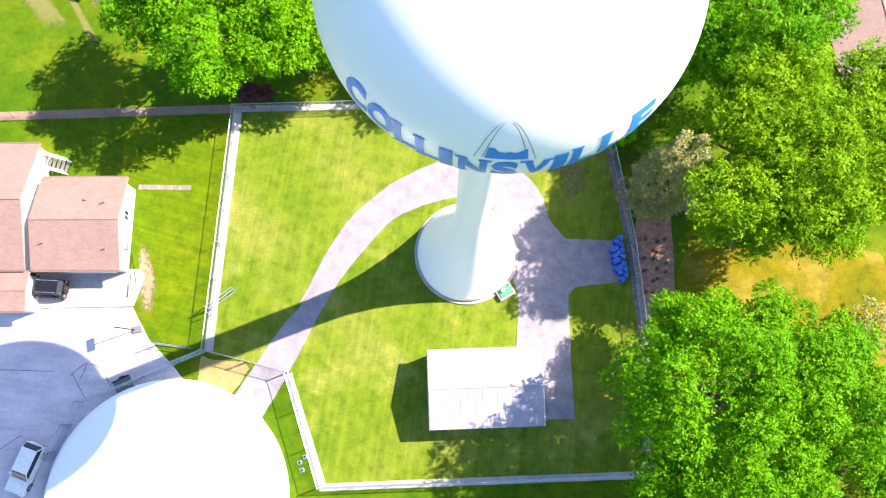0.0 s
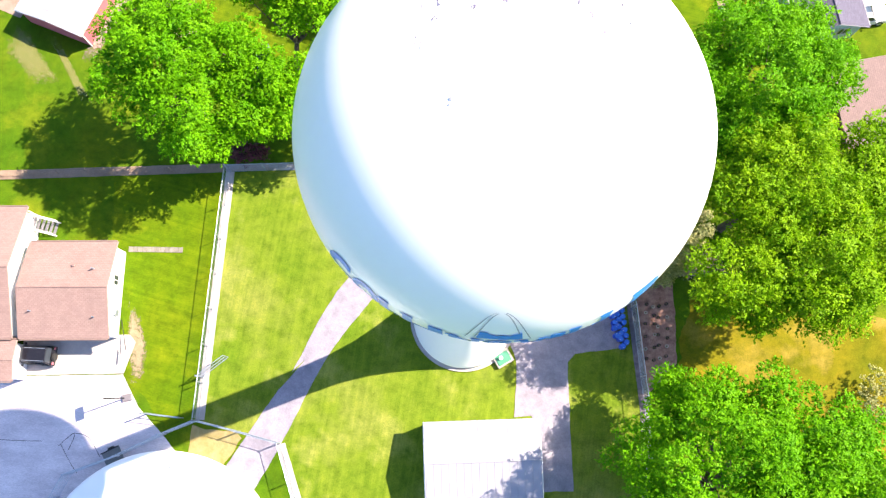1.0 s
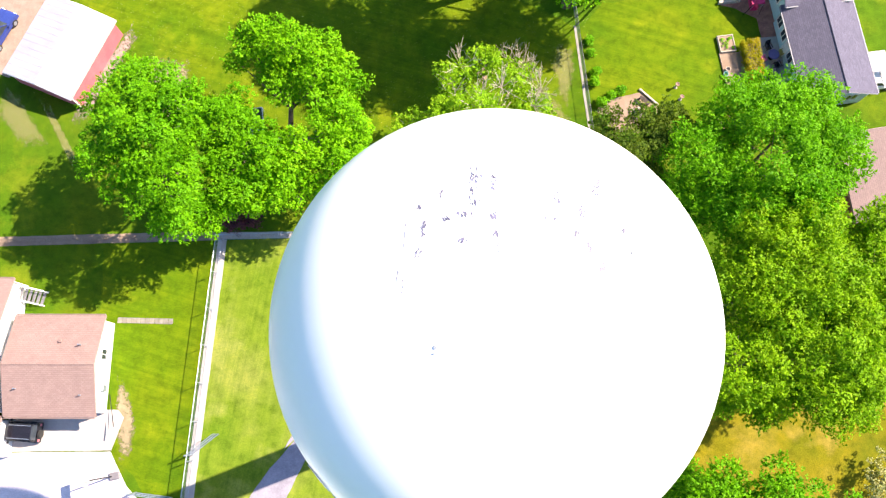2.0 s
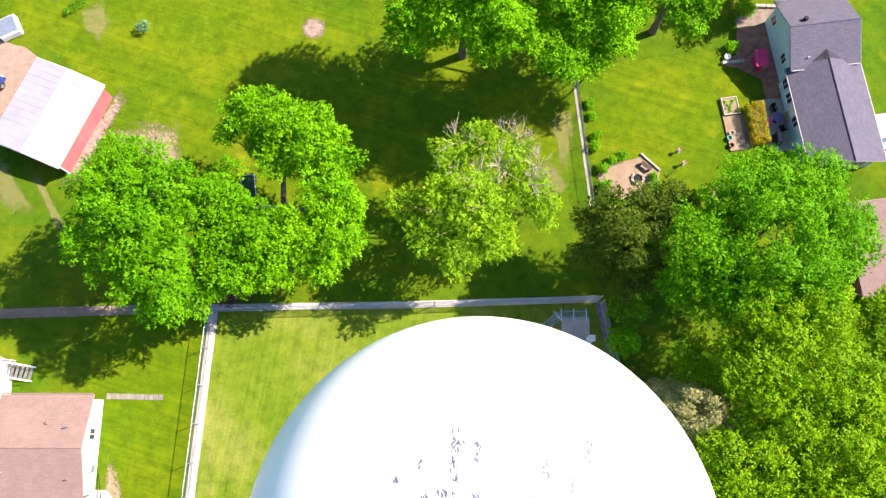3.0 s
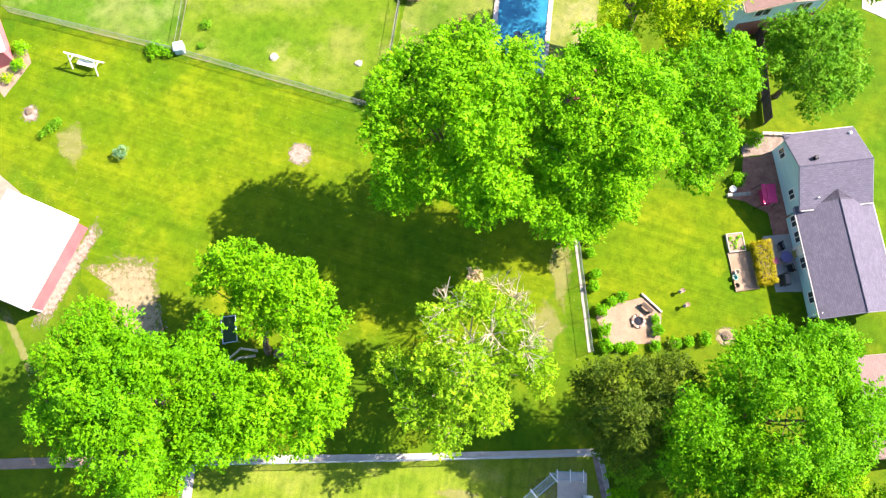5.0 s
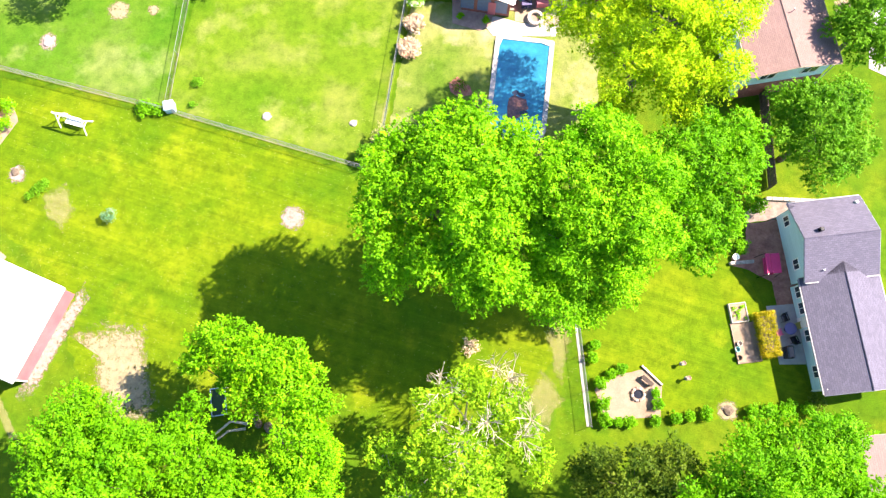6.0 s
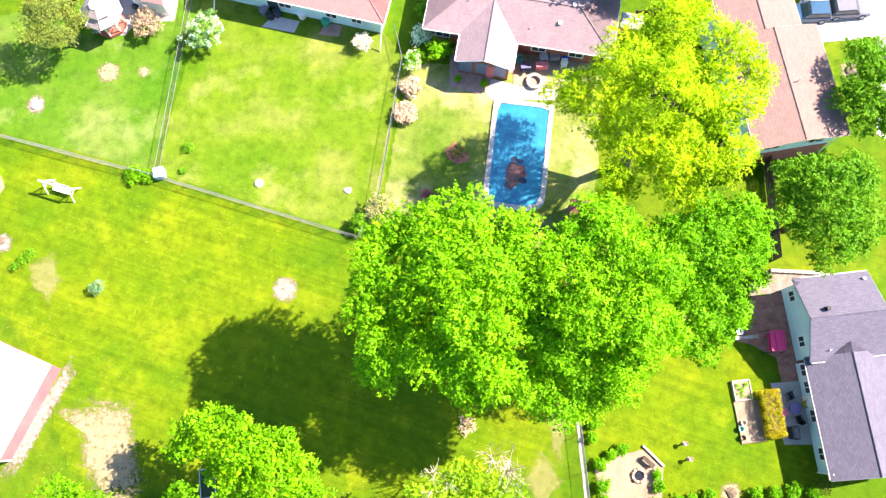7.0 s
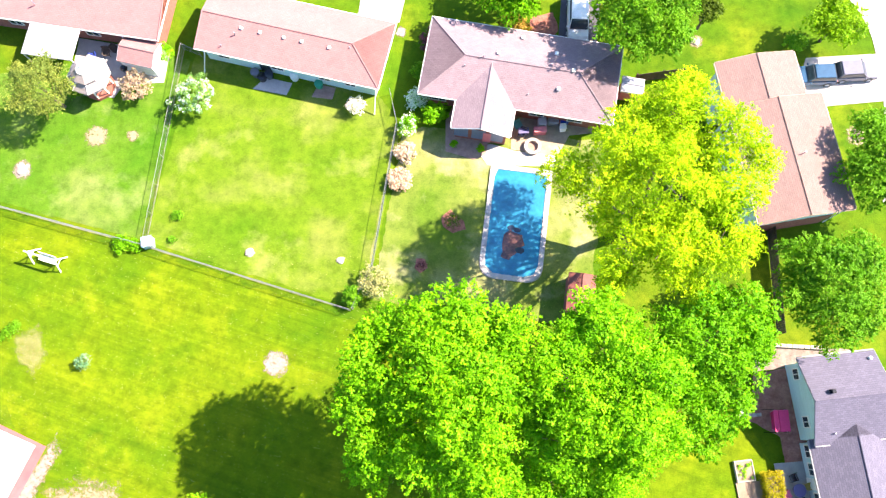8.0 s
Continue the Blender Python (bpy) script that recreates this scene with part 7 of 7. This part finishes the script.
part("cover", boxed(-0.85, 0.85, -0.85, 0.85, 0.8, 0.86, bev=0.03), GALV, p)


# ---- shrubs ----
shrub(14.7, 24.0, 1.6, 3.2, LEAF_LIME, "light green shrub against the fence", 51, 0.12)
shrub(15.0, 26.8, 1.8, 3.8, LEAF_DEEP, "deep green shrub at the fence corner", 52, 0.12)
shrub(15.6, 21.8, 1.3, 1.8, LEAF_MOSS, "thin brownish shrub by the fence", 63, 0.1, 0.5)
shrub(-19.2, 26.4, 1.3, 1.3, LEAF_PLUM, "low plum-coloured shrub at the fence corner", 53, 0.1)
shrub(-17.6, 26.6, 0.9, 0.9, LEAF_PLUM, "low plum-coloured shrub by the fence", 73, 0.1, 0.7)
shrub(36.4, 7.6, 2.6, 3.0, LEAF_OLIVE, "thin brownish shrub in the yellowed lawn", 54, 0.1, 0.6)
shrub(35.0, -5.0, 3.6, 6.0, leaf_mat("yellow_green_leaf", (0.14, 0.18, 0.01), (0.26, 0.28, 0.03)), "yellow-green small tree behind the maple", 55, 0.13, 1.0, clump=0.5)
shrub(-23.9, 75.0, 2.0, 3.0, leaf_mat("grey_green_leaf", (0.10, 0.24, 0.05), (0.22, 0.40, 0.11)), "grey-green lilac bush with pale blue blossom", 56, 0.075, 1.5, PETAL_BLUE)
shrub(-9.7, 75.3, 0.95, 1.7, PETAL, "round bush covered in white blossom", 57, 0.08, 1.3)
shrub(-4.3, 76.3, 1.1, 1.9, PETAL_BLUE, "round bush covered in pale blue blossom", 58, 0.08, 1.2, LEAF)
shrub(-4.9, 73.7, 1.1, 1.8, LEAF_LIME, "bush with white blossom by the fence", 59, 0.08, 1.0, PETAL)
shrub(-2.6, 75.0, 1.2, 1.7, LEAF_LIME, "bright green bush by the porch", 60, 0.09, 1.3)
for i, (x, y, r) in enumerate(((-4.95, 71.4, 1.05), (-5.2, 68.7, 1.1))):
    shrub(x, y, r, 1.1, TWIG_PINK, "dry pinkish ornamental grass mound by the fence", 61 + i, 0.11, 1.5)
shrub(-0.35, 65.5, 0.7, 0.7, LEAF_MOSS, "low brown shrub in its mulch ring", 64, 0.07, 0.6)
shrub(-2.7, 61.4, 0.4, 0.5, LEAF_PLUM, "low brown shrub in its mulch ring", 65, 0.07, 0.6)
shrub(-29.6, 75.6, 1.7, 2.0, leaf_mat("dry_brown_twigs", (0.20, 0.16, 0.125), (0.38, 0.32, 0.27)), "dry twiggy bush beside the gazebo", 66, 0.1, 0.8)
shrub(-35.2, 75.0, 0.9, 1.1, LEAF_DEEP, "dark green bush beside the gazebo", 67, 0.08)
shrub(-27.6, 79.3, 0.9, 1.4, LEAF_LIME, "green bush at the garden corner", 68, 0.08)
shrub(-3.2, 81.6, 1.4, 2.6, LEAF_PLUM, "dark plum-leaved bush beside the house", 69, 0.1)
shrub(-4.2, 79.0, 1.0, 1.6, LEAF_DEEP, "dark green bush beside the house", 70, 0.09)
shrub(-28.6, 61.3, 0.9, 0.9, LEAF, "leafy bush along the fence", 71, 0.09)
shrub(-27.5, 61.2, 0.6, 0.7, LEAF, "leafy bush along the fence", 72, 0.09)
shrub(26.3, 55.8, 1.0, 1.5, LEAF, "round green bush at the terrace", 74, 0.09)
shrub(25.0, 52.1, 0.7, 1.0, LEAF_LIME, "round green bush at the terrace", 75, 0.08)
shrub(30.9, 39.2, 0.9, 1.1, LEAF_MOSS, "dry bush at the house corner", 76, 0.08, 0.7)
shrub(2.1, 41.9, 0.8, 0.7, TWIG_PINK, "dead brown bush in the lawn", 77, 0.08, 0.6)
shrub(3.9, 83.9, 1.6, 2.2, leaf_mat("rusty_leaf", (0.16, 0.11, 0.02), (0.28, 0.20, 0.04)), "rust-coloured bush before the house", 78, 0.1)
shrub(29.8, 84.6, 1.2, 1.3, LEAF_DEEP, "dark bush at the street corner", 79, 0.1)
shrub(-6.4, 59.3, 1.6, 2.4, LEAF_OLIVE, "brown-tipped bush at the fence end", 80, 0.1, 0.7)
shrub(-8.2, 58.2, 1.0, 1.6, LEAF_DEEP, "dark green bush at the fence end", 81, 0.1)
for i, (x, y, r, hh) in enumerate(((-40.9, 60.6, 0.75, 1.0), (-40.9, 59.0, 0.7, 0.9))):
    shrub(x, y, r, hh, LEAF_LIME, "round clipped green bush along the house wall", 82 + i, 0.08, 1.2)
shrub(-41.6, 57.6, 0.55, 0.7, LEAF_GOLD, "small golden bush along the house wall", 84, 0.07)
for i, (x, y, r) in enumerate(((-36.4, 53.6, 0.5), (-37.0, 53.0, 0.5), (-37.5, 52.4, 0.35))):
    shrub(x, y, r, 0.6, LEAF_DEEP, "small dark green bush in the lawn", 85 + i, 0.07)
shrub(-30.0, 51.0, 0.7, 1.2, leaf_mat("bluish_leaf", (0.06, 0.17, 0.08), (0.16, 0.3, 0.2)), "young bluish sapling in the lawn", 88, 0.08, 0.7)
shrub(-24.3, 64.2, 0.5, 0.5, LEAF_DEEP, "small green clump in the lawn", 89, 0.07)
shrub(-24.5, 62.0, 0.35, 0.3, LEAF_DEEP, "small green clump in the lawn", 90, 0.07)
for i, (x, y, r) in enumerate(((12.5, 42.7, 0.5), (12.4, 41.6, 0.55), (12.0, 44.6, 0.4), (11.8, 45.8, 0.45), (13.3, 37.9, 0.65), (13.5, 36.6, 0.65), (13.1, 39.6, 0.6), (13.9, 40.4, 0.5), (14.8, 40.9, 0.55), (15.6, 36.6, 0.55), (14.6, 36.5, 0.45), (17.7, 36.9, 0.5), (17.9, 38.2, 0.5), (17.7, 39.1, 0.45), (19.4, 37.2, 0.55), (20.5, 37.4, 0.5), (21.9, 37.7, 0.6), (25.6, 38.1, 0.6), (27.2, 38.4, 0.55), (28.6, 38.6, 0.7), (30.3, 38.6, 0.7))):
    shrub(x, y, r, r * 1.5, LEAF, "small round green bush in the garden border", 100 + i, 0.07, 1.2, group="border bushes", clump=0.2)
for i, (x, y) in enumerate(((-0.7, 72.6), (1.7, 72.3))):
    shrub(x, y, 0.35, 0.5, LEAF_LIME, "small round bush before the porch", 130 + i, 0.06, clump=0.15)

# bare twigs standing out of the pale tree, and brush on the lawn
tw = thing("dead_twigs", (4.6, 37.4, 0), 0, "bare grey twigs of a dying tree crown", "dead branches")
rnd = random.Random(4)
stem = Vector((-2.0, -3.6, 0))
part("stem", tubed(stem, stem + Vector((0.4, 0.8, 6.0)), 0.14, 0.1, 7), BARK_GREY, tw)
p0 = stem + Vector((0.4, 0.8, 6.0))
for i, (dx, dy, top) in enumerate(((-5.2, -1.6, 11.2), (-4.6, 0.6, 11.6), (-3.2, -4.6, 11.0), (-1.4, -1.6, 12.9), (1.2, -2.6, 12.0), (1.8, -1.2, 11.6), (0.2, 1.6, 10.4), (0.9, 0.4, 10.8), (-0.8, 2.4, 9.4), (0.6, 2.2, 9.0), (-2.8, -3.0, 12.6))):
    c = Vector((dx, dy, top - 2.5))
    bm = tubed(p0, c, 0.07, 0.04, 6)
    for k in range(11):
        a = rnd.uniform(0, 6.283)
        e = c + Vector((math.cos(a) * rnd.uniform(0.4, 1.5), math.sin(a) * rnd.uniform(0.4, 1.5), rnd.uniform(0.9, 2.2)))
        tube(bm, c, e, 0.038, 0.014, 4)
        for _ in range(4):
            tube(bm, c.lerp(e, rnd.uniform(0.5, 0.9)), e + Vector((rnd.gauss(0, 0.32), rnd.gauss(0, 0.32), rnd.uniform(0, 0.4))), 0.02, 0.008, 4)
    part("branch", bm, BARK_GREY, tw)


# ---- clover heads over the lawn ----
def inside(px, py, poly):
    hit = np.zeros(len(px), bool)
    for (x0, y0), (x1, y1) in zip(poly, poly[1:] + poly[:1]):
        if y0 != y1:
            hit ^= ((y0 > py) != (y1 > py)) & (px < (x1 - x0) * (py - y0) / (y1 - y0) + x0)
    return hit


def scatter(n, seed, area=(-44, 40, -10, 90)):
    rng = np.random.default_rng(seed)
    x, y = rng.uniform(area[0], area[1], n), rng.uniform(area[2], area[3], n)
    keep = np.ones(n, bool)
    for poly in PAVED:
        keep &= ~inside(x, y, poly)
    keep &= np.hypot(x - 1.4, y - 12.4) > 4.7
    keep &= np.hypot(x + 21.9, y + 9.6) > 9.9
    for cx, cy, w, l, rz in ((-31.75, 12.85, 3.5, 4.0, 3), (-42, 14, 6.5, 6, 3), (3.45, 0.8, 4.6, 3.2, 5), (-36.5, 41.35, 3.4, 4.2, -19), (31.9, 52.7, 3.4, 3.4, 10), (33, 45, 3.3, 5, 10), (-15.3, 81.2, 8.4, 3.7, -11), (4.75, 78.95, 8.5, 3.7, -6), (2.2, 75, 2.5, 3, -5), (26.2, 73, 4, 7, 14), (5.2, 65.75, 2.8, 5.2, -3), (-36, 84, 9, 4, -5)):
        c, s = math.cos(radians(rz)), math.sin(radians(rz))
        u, v = (x - cx) * c + (y - cy) * s, -(x - cx) * s + (y - cy) * c
        keep &= (np.abs(u) > w) | (np.abs(v) > l)
    return x[keep], y[keep], rng


x, y, rng = scatter(6500, 6, (-40, 12, 34, 62))
# the heads stand in the rows that the mower left, drawn out along them
tx, ty = math.cos(radians(-14)), math.sin(radians(-14))
row = -x * ty + y * tx
row_to = np.where(rng.random(len(x)) < 0.6, np.round(row / 0.55) * 0.55 + rng.normal(size=len(x)) * 0.06, row)
x, y = x - (row_to - row) * ty, y + (row_to - row) * tx
n = len(x)
s = rng.uniform(0.005, 0.014, n)
long = s * rng.uniform(1.0, 4.0, n)
q = np.stack([np.stack([x + dx * long * tx - dy * s * ty, y + dx * long * ty + dy * s * tx, np.full(n, 0.07)], 1) for dx, dy in ((-1, -1), (1, -1), (1, 1), (-1, 1))], 1)
heads = leaves("clover_heads", q.reshape(-1, 3), surface("clover_head", (0.2, 0.24, 0.05), (0.34, 0.37, 0.11), 3, 20, 0.9), None)
tagged(heads, "pale clover heads dotted over the lawn", "flowers", kind="stuff")
